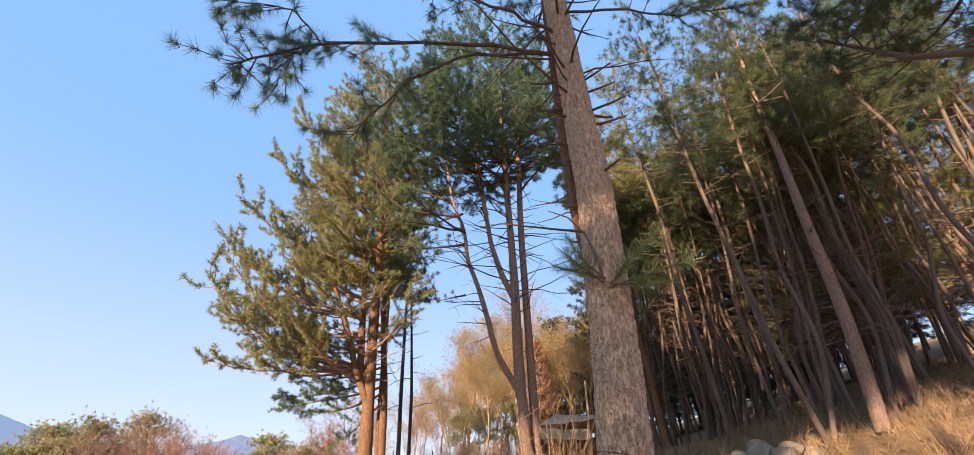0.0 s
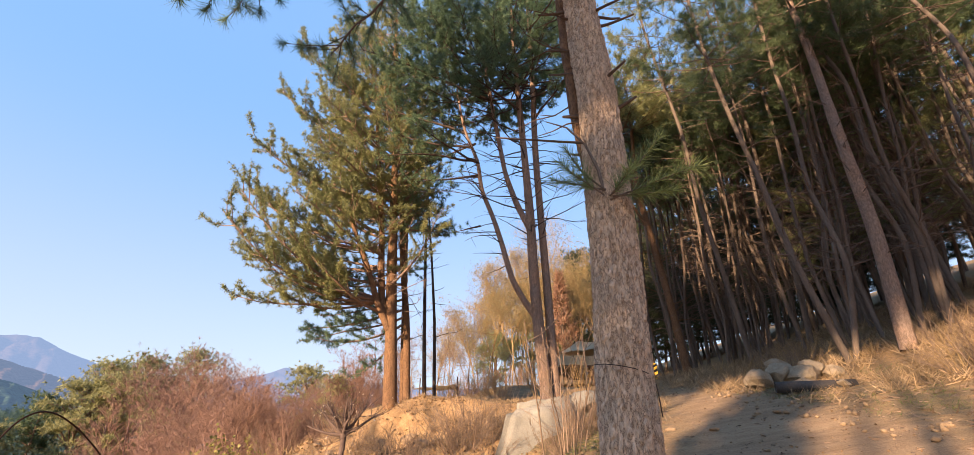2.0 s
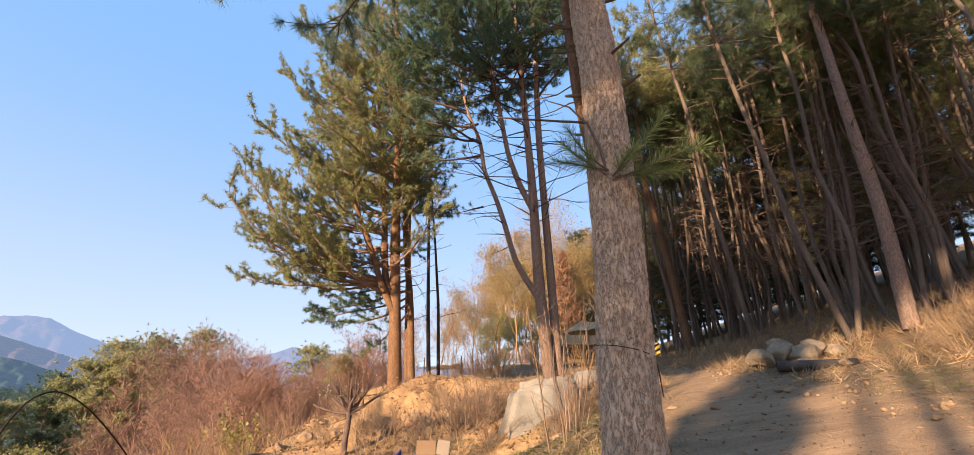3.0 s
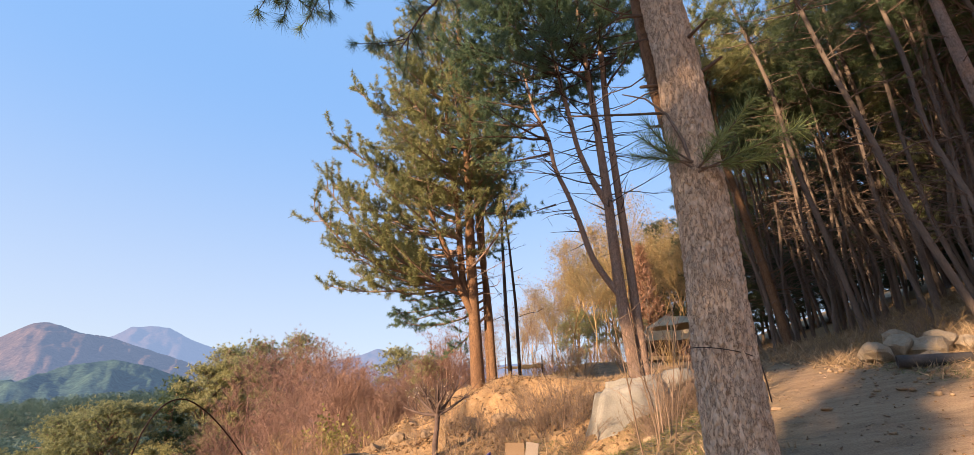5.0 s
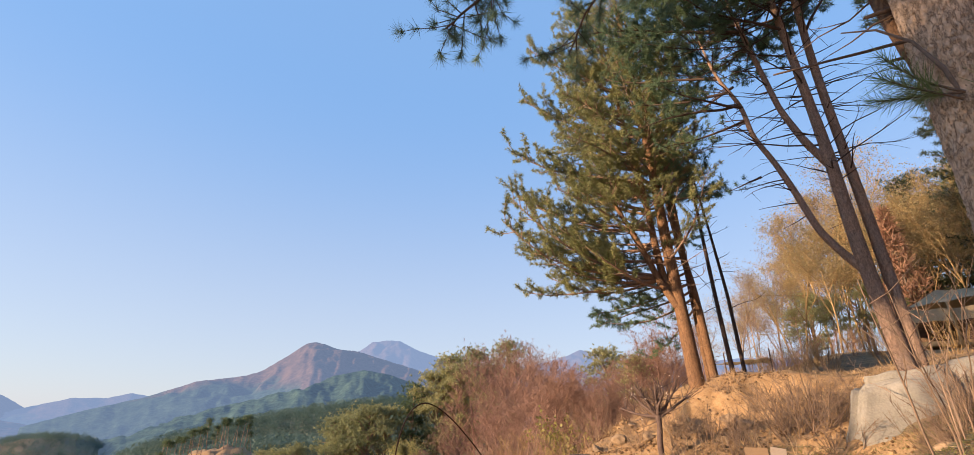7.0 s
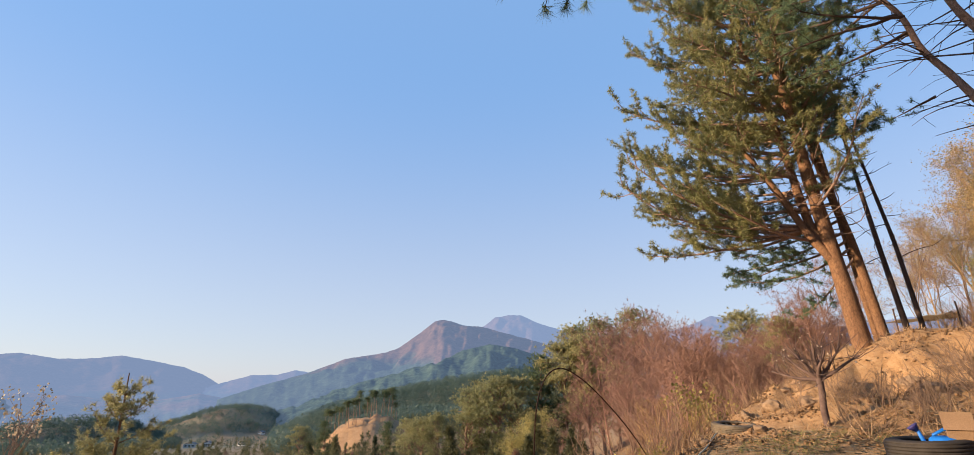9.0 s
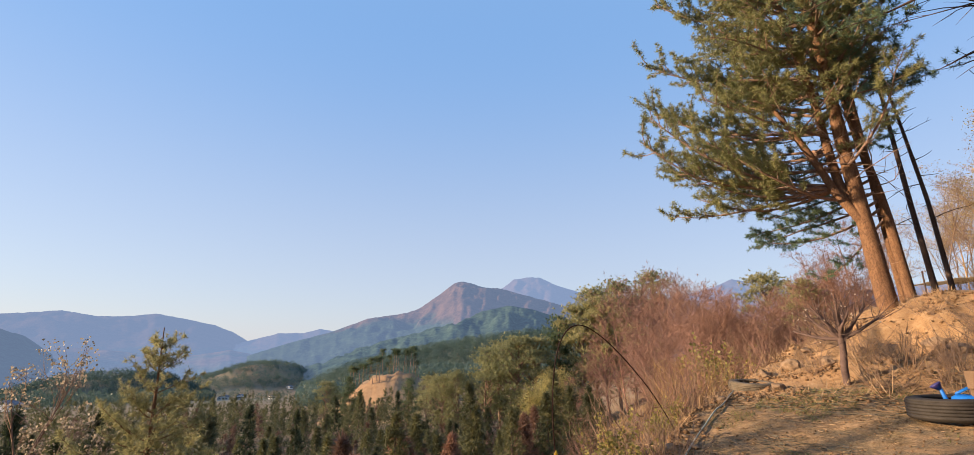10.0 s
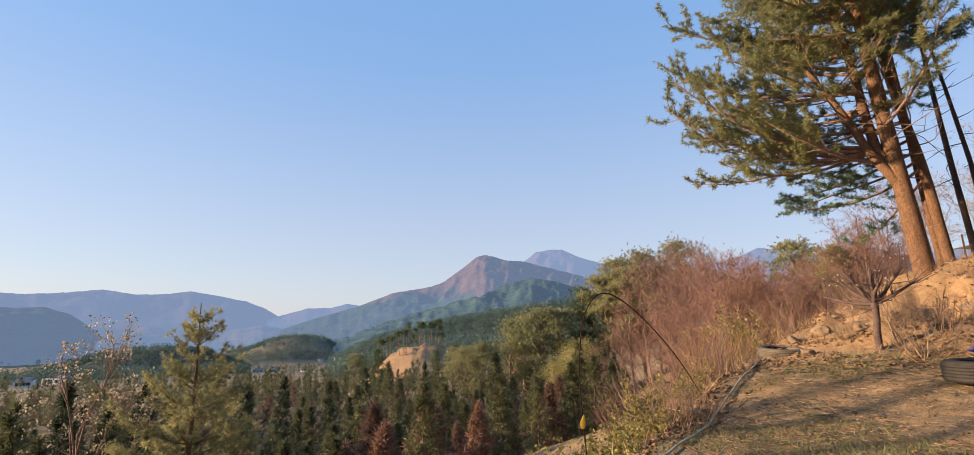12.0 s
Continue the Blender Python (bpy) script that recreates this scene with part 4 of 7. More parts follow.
pine("pine_tree", mid_stems, "dark pine forking into several bare stems behind a boulder", M_NEEDLE_BLUE, M_BARK_BROWN, 31, twig_mat=M_DARKBARK, crown_args=[
    (0, dict(mc, lo=9.8, hi=14.4, reach=3.0, whorls=13, per=6, bias=(-0.25, 0))),
    (1, dict(mc, lo=10.3, hi=14.4, reach=2.3, whorls=9, per=5)),
    (2, dict(mc, lo=9.0, hi=10.2, reach=2.0, whorls=3, per=4, bias=(-0.5, -0.1))),
    (3, dict(mc, lo=9.4, hi=12.2, reach=2.8, whorls=8, per=5, bias=(-0.4, -0.1))),
], dead=[(0, 5.2, 10.5, 36, 2.0), (1, 6, 11, 22, 1.7), (2, 5.2, 9.0, 26, 1.5, math.pi), (3, 7, 10, 18, 2.0, math.pi), (0, 3.2, 6, 14, 0.35), (0, 6.5, 9, 10, 3.2, math.pi), (1, 6.5, 10, 10, 1.6, 0.0)], boughs=[
    ((-0.58, 10.72, 7.7), (-2.3, 10.45, 7.25), *mb, 0.3), ((-0.62, 10.71, 8.1), (-2.9, 10.3, 8.3), *mb, 0.3), ((-0.8, 10.7, 8.5), (-3.2, 10.2, 9.2), *mb, 0.4),
    ((-0.9, 10.7, 8.9), (-3.35, 10.1, 10.2), *mb, 0.4), ((-0.3, 10.73, 10.0), (-3.5, 10.0, 11.2), *mb, 0.4), ((-0.5, 10.7, 11.4), (-3.6, 10.0, 12.4), *mb, 0.4), ((-0.6, 10.7, 8.0), (-2.0, 9.4, 8.6), *mb, 0.3), ((-0.7, 10.7, 8.6), (-2.2, 11.9, 8.9), *mb, 0.3),
    ((0.5, 10.75, 9.6), (-1.4, 9.3, 10.6), *mb, 0.4), ((0.82, 10.88, 9.4), (2.0, 10.6, 11.2), *mb, 0.5), ((0.83, 10.88, 10.2), (1.9, 11.6, 12.0), *mb, 0.5), ((-0.55, 10.73, 6.3), (-1.15, 10.8, 6.15), TUFT_POM, 0.9, 0.2, 0.1),
])

# ---- the orange-barked pines on the mound ----
pz = ground_at(-2.77, 12.48)
pc = dict(tpl=TUFT_POM, size=1.0, gap=0.055, rise=0.55, bare=0.3)
pb = (TUFT_POM, 0.95, 0.045)
# boughs that reach out over the slope, the lower ones longest, and shorter ones to the front and the wood
mound_boughs = []
for k, z in enumerate(np.concatenate([np.linspace(4.9, 13.4, 18), np.linspace(5.1, 8.3, 8)])):
    out = np.interp(z, [4.9, 6.4, 7.9, 11.0, 13.4], [-6.1, -6.95, -6.5, -6.1, -5.5])
    mound_boughs.append(((-3.35, 12.4, max(4.95, z - 0.9 - 0.08 * z)), (out + 0.35 * (k % 3), 10.75 + 1.25 * (k % 3), z), *pb, 0.55 + 0.2 * (z > 6)))
for z in (5.7, 7.2, 8.9, 10.3):
    mound_boughs.append(((-3.3, 12.35, z - 1.0), (-4.8 + 0.15 * (z - 6), 9.95, z), *pb, 0.65))
    mound_boughs.append(((-3.2, 12.4, z - 0.4), (-1.8, 11.6 + 0.2 * (z - 6), z + 1.6), *pb, 0.6))
pine("pine_tree", [
    ([(-2.82, 12.47, pz - 0.15), (-2.91, 12.45, 3.76), (-3.04, 12.42, 5.55), (-3.13, 12.39, 7.40), (-3.21, 12.36, 9.05), (-3.47, 12.28, 12.36), (-3.67, 12.18, 15.71)], [0.18, 0.155, 0.135, 0.115, 0.10, 0.07, 0.03]),
    ([(-2.99, 12.39, 4.22), (-3.32, 12.28, 4.88), (-3.47, 12.23, 5.35), (-3.77, 12.13, 6.17), (-4.38, 11.87, 7.61)], [0.10, 0.085, 0.075, 0.065, 0.03]),
    ([(-3.06, 12.46, 4.42), (-3.26, 12.44, 5.04), (-3.34, 12.44, 5.75), (-3.45, 12.41, 7.19), (-3.77, 12.38, 9.56), (-4.08, 12.27, 12.15)], [0.10, 0.095, 0.09, 0.08, 0.06, 0.03]),
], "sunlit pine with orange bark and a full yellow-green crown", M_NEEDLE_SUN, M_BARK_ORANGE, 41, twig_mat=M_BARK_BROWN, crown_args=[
    (0, dict(pc, lo=7.2, hi=15.2, reach=2.7, whorls=19, per=6, bias=(-0.25, -0.1), shape=0.5)),
    (1, dict(pc, lo=5.6, hi=7.6, reach=2.1, whorls=5, per=5, bias=(-0.4, -0.1), shape=0.2)),
    (2, dict(pc, lo=6.9, hi=11.9, reach=2.5, whorls=9, per=5, bias=(-0.4, -0.1), shape=0.35)),
], dead=[(0, 4.6, 7.8, 22, 1.6), (1, 5, 6.4, 16, 1.4), (0, 3.0, 5, 8, 0.3), (2, 5, 7.5, 10, 1.6, math.pi)], boughs=mound_boughs)
pine("pine_tree", [
    ([(-2.60, 13.33, ground_at(-2.55, 13.34) - 0.15), (-2.75, 13.31, 4.62), (-2.99, 13.26, 6.36), (-3.13, 13.22, 8.00), (-3.36, 13.15, 10.58), (-3.57, 13.08, 14.22)], [0.10, 0.09, 0.08, 0.07, 0.055, 0.03]),
    ([(-2.77, 13.59, ground_at(-2.72, 13.6) - 0.15), (-2.91, 13.59, 4.92), (-3.06, 13.59, 8.00), (-3.26, 13.48, 12.13)], [0.08, 0.07, 0.06, 0.03]),
], "second orange pine with low drooping boughs on the mound", M_NEEDLE_BLUE, M_BARK_ORANGE, 43, twig_mat=M_BARK_BROWN, crown_args=[
    (0, dict(pc, lo=7.0, hi=13.8, reach=2.6, whorls=7, per=5, bias=(-0.2, 0.1), shape=0.5)),
    (1, dict(pc, lo=6.5, hi=8.5, reach=2.2, whorls=3, per=4, bias=(-0.4, 0.1), shape=0.1)),
], dead=[(0, 4, 8, 22, 1.5)], boughs=[(s, tip, *pb, w) for s, tip, w in (
    ((-2.8, 13.3, 4.6), (-4.75, 12.3, 3.55), 0.3), ((-2.8, 13.3, 4.8), (-4.9, 12.6, 3.9), 0.3), ((-2.8, 13.3, 5.0), (-5.1, 12.3, 4.35), 0.3), ((-2.85, 13.3, 5.3), (-5.2, 13.4, 4.7), 0.3), ((-2.75, 13.3, 4.4), (-4.3, 13.2, 3.4), 0.2), ((-2.9, 13.3, 5.7), (-5.4, 12.6, 5.6), 0.4), ((-2.9, 13.3, 6.2), (-5.2, 14.2, 6.4), 0.5))])
for k, (line, seed) in enumerate((([(-2.62, 16.0, 0), (-2.77, 15.96, 5.20), (-2.86, 15.95, 7.46), (-2.90, 15.94, 9.10), (-2.86, 15.89, 12.09)], 51), ([(-2.33, 16.04, 0), (-2.44, 16.02, 5.20), (-2.64, 15.99, 7.46), (-2.86, 15.89, 9.62)], 52))):
    line[0] = (*line[0][:2], ground_at(*line[0][:2]) - 0.1)
    pine("slender_tree", [(line, np.linspace(0.072 - 0.012 * k, 0.025, len(line)))], "slender dark tree with a bare straight stem", M_NEEDLE_DARK, M_DARKBARK, seed, [(0, dict(tpl=TUFT_MID, size=1.2, gap=0.2, rise=0.3, lo=8.2, hi=9.5 if k else 11.8, reach=1.3, whorls=4, per=4))], dead=[(0, 4.5, 9.3, 22, 1.2)], group="slender trees on the mound", sides=8, category="tree")


# ---- the shaded pine wood on the slope ----
def wood_pine(seed, tall, r0, lean, crown_from, reach, bark_mat, needles, whorls=6, dead=26, size=1.55, gap=0.24, per=5, tpl=None):
    g = np.random.default_rng(seed)
    zs = np.linspace(0, tall, 7)
    sway = np.cumsum(g.normal(size=(7, 2)) * 0.13, axis=0)
    line = np.stack([lean * zs + sway[:, 0] - sway[0, 0], 0.02 * zs + sway[:, 1] - sway[0, 1], zs - 0.15], -1)
    return pine("wood_pine", [(line, np.linspace(r0, 0.03, 7))], "tall shaded pine with a straight grey-brown trunk", needles, bark_mat, seed,
                [(0, dict(tpl=tpl or TUFT_FAR, size=size, gap=gap, rise=0.35, bare=0.25, lo=tall * crown_from, hi=tall - 0.2, reach=reach, whorls=whorls, per=per, shape=0.5))],
                dead=[(0, 1.2, tall * (crown_from + 0.08), dead, 1.3)], group="pines of the shaded wood", sides=9, twig_mat=M_TWIG_DEAD)


# one kind takes the sunlit needle copy, for lit crowns at the edge
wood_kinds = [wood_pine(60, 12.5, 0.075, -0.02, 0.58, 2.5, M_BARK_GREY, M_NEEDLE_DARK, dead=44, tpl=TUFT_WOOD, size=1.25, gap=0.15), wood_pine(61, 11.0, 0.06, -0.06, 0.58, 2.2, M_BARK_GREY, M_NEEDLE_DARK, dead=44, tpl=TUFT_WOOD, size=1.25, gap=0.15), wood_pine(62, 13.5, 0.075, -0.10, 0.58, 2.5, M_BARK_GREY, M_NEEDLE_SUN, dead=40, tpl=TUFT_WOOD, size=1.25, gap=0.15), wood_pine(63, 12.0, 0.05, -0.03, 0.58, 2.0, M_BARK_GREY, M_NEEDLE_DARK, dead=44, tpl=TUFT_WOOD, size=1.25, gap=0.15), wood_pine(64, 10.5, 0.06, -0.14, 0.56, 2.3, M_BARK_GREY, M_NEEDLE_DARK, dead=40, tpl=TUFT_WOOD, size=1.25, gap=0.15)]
# their needles are darkened to imitate the gloom deep in the wood
deep_kinds = [wood_pine(65, 9.0, 0.07, -0.03, 0.06, 2.0, M_BARK_GREY, M_NEEDLE_SHADE_SPRUCE, 11, 10, 1.25, 0.11, 6, TUFT_WOOD), wood_pine(66, 11.0, 0.075, -0.05, 0.06, 2.1, M_BARK_GREY, M_NEEDLE_SHADE_SPRUCE, 13, 10, 1.25, 0.11, 6, TUFT_WOOD)]
big_kind = wood_pine(74, 14.0, 0.15, 0.03, 0.6, 2.8, M_BARK_BROWN, M_NEEDLE_DARK, dead=34, tpl=TUFT_WOOD, size=1.25, gap=0.15)
big_kind.matrix_world = pose(7.31, 9.61, ground_at(7.31, 9.61))
tagged(big_kind, "stout pine with a knotty brown trunk at the wood's edge")
# pines added out of view, only to block the sun
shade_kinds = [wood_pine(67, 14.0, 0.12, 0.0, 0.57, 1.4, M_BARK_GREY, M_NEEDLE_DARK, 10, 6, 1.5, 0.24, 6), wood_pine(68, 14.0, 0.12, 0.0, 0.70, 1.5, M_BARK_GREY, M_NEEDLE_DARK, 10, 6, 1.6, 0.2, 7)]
thin_kind = wood_pine(69, 10.0, 0.05, -0.05, 0.62, 1.6, M_BARK_GREY, M_NEEDLE_DARK, 5, 34, 1.2, 0.14, 5, TUFT_WOOD)
# kind, place, size: the trees at the wood's edge first
wood_spots = [(4, 6.52, 10.09, 1.1), (0, 7.94, 13.6, 1.05), (2, 6.33, 13.58, 1.0), (3, 7.4, 11.4, 1.0), (1, 8.76, 10.32, 1.1), (3, 9.6, 12.1, 1.0), (1, 9.6, 8.2, 1.0), (0, 11.2, 9.9, 1.0), (3, 7.2, 12.6, 1.0), (0, 9.1, 17.3, 1.0)]
g = np.random.default_rng(70)
for k in range(15):
    wood_spots.append(((1, 3, 3, 0, 3)[k % 5], 4.85 + 0.23 * k + g.normal() * 0.06, 16.0 + 0.16 * k + g.normal() * 0.7, g.uniform(0.85, 1.05)))
tries = 0
while len(wood_spots) < 82 and tries < 9000:
    tries += 1
    x, y = g.uniform(5, 30), g.uniform(2, 40)
    if x < 4.6 + 0.10 * y or (y < 9 and x < 9.5) or x < 7 and y < 16 or math.hypot(x, y) < 11.5:
        continue
    if min((x - p[1]) ** 2 + (y - p[2]) ** 2 for p in wood_spots) < 0.9:
        continue
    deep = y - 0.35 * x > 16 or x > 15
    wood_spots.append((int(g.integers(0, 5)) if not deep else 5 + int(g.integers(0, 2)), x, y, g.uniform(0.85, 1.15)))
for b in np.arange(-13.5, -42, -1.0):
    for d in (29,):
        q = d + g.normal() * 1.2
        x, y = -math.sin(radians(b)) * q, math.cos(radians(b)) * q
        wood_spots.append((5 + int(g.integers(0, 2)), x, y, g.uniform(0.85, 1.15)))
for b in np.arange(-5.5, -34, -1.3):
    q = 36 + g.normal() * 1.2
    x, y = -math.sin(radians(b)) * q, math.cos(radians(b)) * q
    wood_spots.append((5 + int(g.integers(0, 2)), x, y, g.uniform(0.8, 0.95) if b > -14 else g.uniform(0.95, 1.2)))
first = set()
for kind, x, y, s in wood_spots:
    source = (wood_kinds + deep_kinds)[kind]
    m = pose(x, y, ground_at(x, y), 0, 0, g.uniform(-20, 20))
    ob = copy_thing(source, m) if kind in first else source
    first.add(kind)
    ob.matrix_world = m
    ob.scale = (s, s, s)
ez = ground_at(5.2, 15.2)
pine("wood_pine", [
    ([(5.2, 15.2, ez - 0.1), (4.95, 15.2, 6.0), (4.55, 15.2, 9.0), (4.1, 15.2, 11.5), (3.9, 15.2, 15.0)], [0.12, 0.11, 0.095, 0.08, 0.03]),
    ([(4.6, 15.2, 8.7), (4.5, 15.2, 10.2), (4.6, 15.2, 12.5), (4.6, 15.2, 14.5)], [0.08, 0.07, 0.05, 0.03]),
    ([(4.7, 15.2, 8.0), (4.3, 15.1, 8.8), (3.8, 15.0, 9.8)], [0.05, 0.04, 0.02]),
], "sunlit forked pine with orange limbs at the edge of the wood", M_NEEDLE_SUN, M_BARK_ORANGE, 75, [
    (0, dict(tpl=TUFT_MID, size=1.6, gap=0.2, rise=0.35, bare=0.3, lo=11.4, hi=14.8, reach=2.6, whorls=6, per=5, shape=0.4)),
    (1, dict(tpl=TUFT_MID, size=1.6, gap=0.2, rise=0.35, bare=0.3, lo=11.8, hi=14.4, reach=2.4, whorls=5, per=5, shape=0.4)),
], dead=[(0, 5, 11, 26, 1.6), (1, 9.5, 12, 12, 1.2)], sides=10)
# unseen trees added behind the viewer to shade the boulder, the near trunk and the track; the bearing of the sun sets
# them off to the side
def behind(x0, y):
    return x0 + math.tan(SUN_AZ) * (y + 7), y


set_down = set()
for k, (kind, x0, y, top) in enumerate(((1, -11.0, -7.5, 15.5), (1, -11.4, -9.5, 16.0), (1, -9.5, -7.0, 14.0), (1, -8.7, -10.0, 14.2), (1, -8.0, -7.6, 14.5), (1, -7.2, -9.6, 14.5), (0, -6.5, -7.2, 9.4), (0, -6.5, -9.0, 9.8), (1, -5.2, -9.4, 14.5), (1, -4.4, -7.4, 15.0), (1, -3.6, -10.0, 15.0), (1, -2.8, -7.6, 16.5), (1, -2.0, -9.6, 16.5), (1, -1.0, -7.4, 12.8), (1, 0.4, -9.0, 12.4))):
    source = shade_kinds[kind]
    ob = copy_thing(source, Matrix()) if kind in set_down else source
    set_down.add(kind)
    x, y = behind(x0, y)
    s = (top - ground_at(x, y)) / top_of(source)
    ob.matrix_world = pose(x, y, ground_at(x, y), 0, 0, 40 * k)
    ob.scale = (0.95, 0.95, s) if kind else (0.6, 0.6, s)
# the pine beside the track whose dark crown hangs overhead
oz = ground_at(6.4, 2.2)
pine("pine_tree", [
    ([(6.4, 2.2, oz - 0.1), (6.3, 2.6, 4.5), (6.1, 3.1, 7.0), (5.9, 3.5, 9.5), (5.8, 3.8, 12.5)], [0.15, 0.13, 0.11, 0.085, 0.03]),
    ([(6.2, 2.85, 5.6), (5.95, 3.5, 6.1), (5.6, 4.3, 6.9), (5.2, 5.0, 8.2)], [0.06, 0.05, 0.04, 0.02]),
], "dark pine beside the track with a crown hanging overhead", M_NEEDLE_DARK, M_BARK_GREY, 77, [
    (0, dict(tpl=TUFT_WOOD, size=1.0, gap=0.07, rise=0.3, bare=0.3, lo=7.0, hi=12.3, reach=2.6, whorls=7, per=5, shape=0.4)),
    (1, dict(tpl=TUFT_WOOD, size=1.0, gap=0.07, rise=0.3, bare=0.3, lo=6.7, hi=8.1, reach=1.5, whorls=4, per=5, shape=0.2)),
], dead=[(0, 4.2, 7.2, 16, 1.6), (1, 5.7, 7, 8, 1.2)], twig_mat=M_LIMB)
# edge pines wear the needle colour with sunlight painted in
edge_kind = wood_pine(73, 8.0, 0.075, -0.04, 0.22, 2.2, M_BARK_BROWN, M_NEEDLE_SUN, 9, 8, 1.2, 0.13, 6, TUFT_WOOD)
for k, (x, y, s) in enumerate(((11.6, 13.2, 1.0), (13.4, 12.4, 1.1), (12.6, 15.6, 1.15), (14.8, 14.6, 1.1), (10.6, 15.4, 0.95), (15.6, 12.0, 1.0))):
    ob = edge_kind if k == 0 else copy_thing(edge_kind, Matrix())
    ob.matrix_world = pose(x, y, ground_at(x, y), 0, 0, 80 * k)
    ob.scale = (s, s, s)
# thin crowded stems inside the wood
g = np.random.default_rng(71)
placed_thin = 0
while placed_thin < 80:
    x, y = g.uniform(5, 14), g.uniform(9.5, 20)
    if x < 5.0 + 0.03 * y or math.hypot(x, y) < 12.0 or x - 0.9 - 0.27 * y < 2.6 and y < 15:
        continue
    ob = thin_kind if placed_thin == 0 else copy_thing(thin_kind, Matrix())
    ob.matrix_world = pose(x, y, ground_at(x, y), g.normal() * 2.5, g.normal() * 3 - 2, g.uniform(0, 360))
    s = g.uniform(0.8, 1.25)
    ob.scale = (s, s, s)
    placed_thin += 1


# ---- bare trees, brush and far pines ----
def bare_tree(name, seed, tall, radius, mat, label, levels=3, spread=0.5, kids=6, leaf=None, group="", first=0.2, leaf_size=0.12, per_end=3, spray=0.0, rise=0.5, leaf_spread=0.1):
    g = np.random.default_rng(seed)
    heap, ends = bare_heap(tall, radius, g, levels, spread, kids, 5, first, rise)
    tree = thing(name, (0, 0, 0), label, "tree", group)
    if spray:
        e = np.array([q[0] for q in ends])
        heap.scatter(*TWIGS, e, np.array([q[1] for q in ends]), g.uniform(0.6, 1.2, len(e)) * spray)
    tagged(part("branchwork", heap, mat, tree), kind="stuff")
    if leaf:
        h = Heap()
        p = np.array([e[0] for e in ends for _ in range(per_end)]) + g.normal(size=(len(ends) * per_end, 3)) * leaf_spread
        w = np.array([e[1] for e in ends for _ in range(per_end)]) + g.normal(size=(len(ends) * per_end, 3)) * 0.3
        h.scatter(*LEAF, p, w, g.uniform(0.6, 1.2, len(p)) * leaf_size)
        part("leaves", h, leaf, tree)
    return tree


def skyline(x, y):
    """The height that the brushwood and the budding trees reach at a place."""
    az, d = math.degrees(math.atan2(-x, y)), math.hypot(x, y)
    el = np.interp(az, [-14, -7, -2, 3.5, 6, 9, 12, 17, 20, 21.5, 23, 25.5, 27, 28.5, 30.5, 34, 36, 40, 46], [21, 20.6, 20.4, 17, 14.3, 14, 12.5, 11, 6.5, 5, 4.7, 5, 6, 7.4, 8.2, 8.9, 8.2, 6.3, 1])
    return 1.45 + d * math.tan(radians(el))


def spread_copies(kinds, spots, g, sink=0.1, under=False):
    """Set the first copies of each kind at the first spots, and copy the rest."""
    for k, (x, y, s) in enumerate(spots):
        if under:
            s = max(0.12, min(s, 1.12 * (skyline(x, y) - ground_at(x, y)) / top_of(kinds[k % len(kinds)])))
        m = pose(x, y, ground_at(x, y) - sink, g.normal() * 3, g.normal() * 3, g.uniform(0, 360))
        ob = kinds[k] if k < len(kinds) else copy_thing(kinds[k % len(kinds)], m)
        ob.matrix_world = m
        ob.scale = (s, s, s)


def polar(b, d):
    return -math.sin(radians(b * 1.028)) * d, math.cos(radians(b * 1.028)) * d


g = np.random.default_rng(80)
pink = [bare_tree("bare_tree", 81 + k, 8.5, 0.11, M_PINKTWIG, "leafless reddish tree on the hillside", 3, 0.7, 8, None, "reddish bare trees", spray=1.15, rise=0.25) for k in range(4)]
spots = [(*polar(b, d), s) for b, d, s in ((31.8, 60, 1.35), (33.5, 58, 1.2), (29.5, 56, 1.25), (27.5, 52, 1.1), (25, 46, 0.95), (23, 40, 0.8), (35.5, 52, 0.95), (30.5, 48, 1.0), (28, 42, 0.85), (33, 42, 0.8), (21, 36, 0.7), (26.5, 36, 0.65), (31, 34, 0.62), (37.5, 42, 0.6), (40, 40, 0.5), (24, 30, 0.55), (19, 28, 0.55), (29, 27, 0.5), (17.5, 22, 0.5), (20.5, 22, 0.45), (15.8, 19, 0.5), (12, 22, 0.6), (14, 26, 0.7), (25.5, 23, 0.42), (22.5, 18, 0.36))]
spread_copies(pink, spots, g, 0.1, True)

tan = [bare_tree("spring_tree", 91 + k, 8.0, 0.09, M_TANTWIG, "slim tan tree with a haze of olive spring buds", 3, 0.42, 5, M_OLIVE, "budding trees behind the clearing", 0.35, 0.065, 34, spray=0.9, leaf_spread=0.36) for k in range(3)]
g2 = np.random.default_rng(92)
spots = []
for az in np.concatenate([np.arange(-13.5, 2.8, 0.8), [3.2, 4.0, 5.2, 7.4, 8.6]]):
    d = g2.uniform(26, 40)
    x, y = -math.sin(radians(az)) * d, math.cos(radians(az)) * d
    spots.append((x, y, g2.uniform(0.95, 1.3) * (skyline(x, y) - ground_at(x, y)) / top_of(tan[0])))
spread_copies(tan, spots, g2)
grey = [bare_tree("bare_tree", 95 + k, 9.0, 0.07, M_GREYTWIG, "tall leafless tree with thin grey twigs", 3, 0.4, 5, None, "thin bare trees", spray=0.8) for k in range(2)]
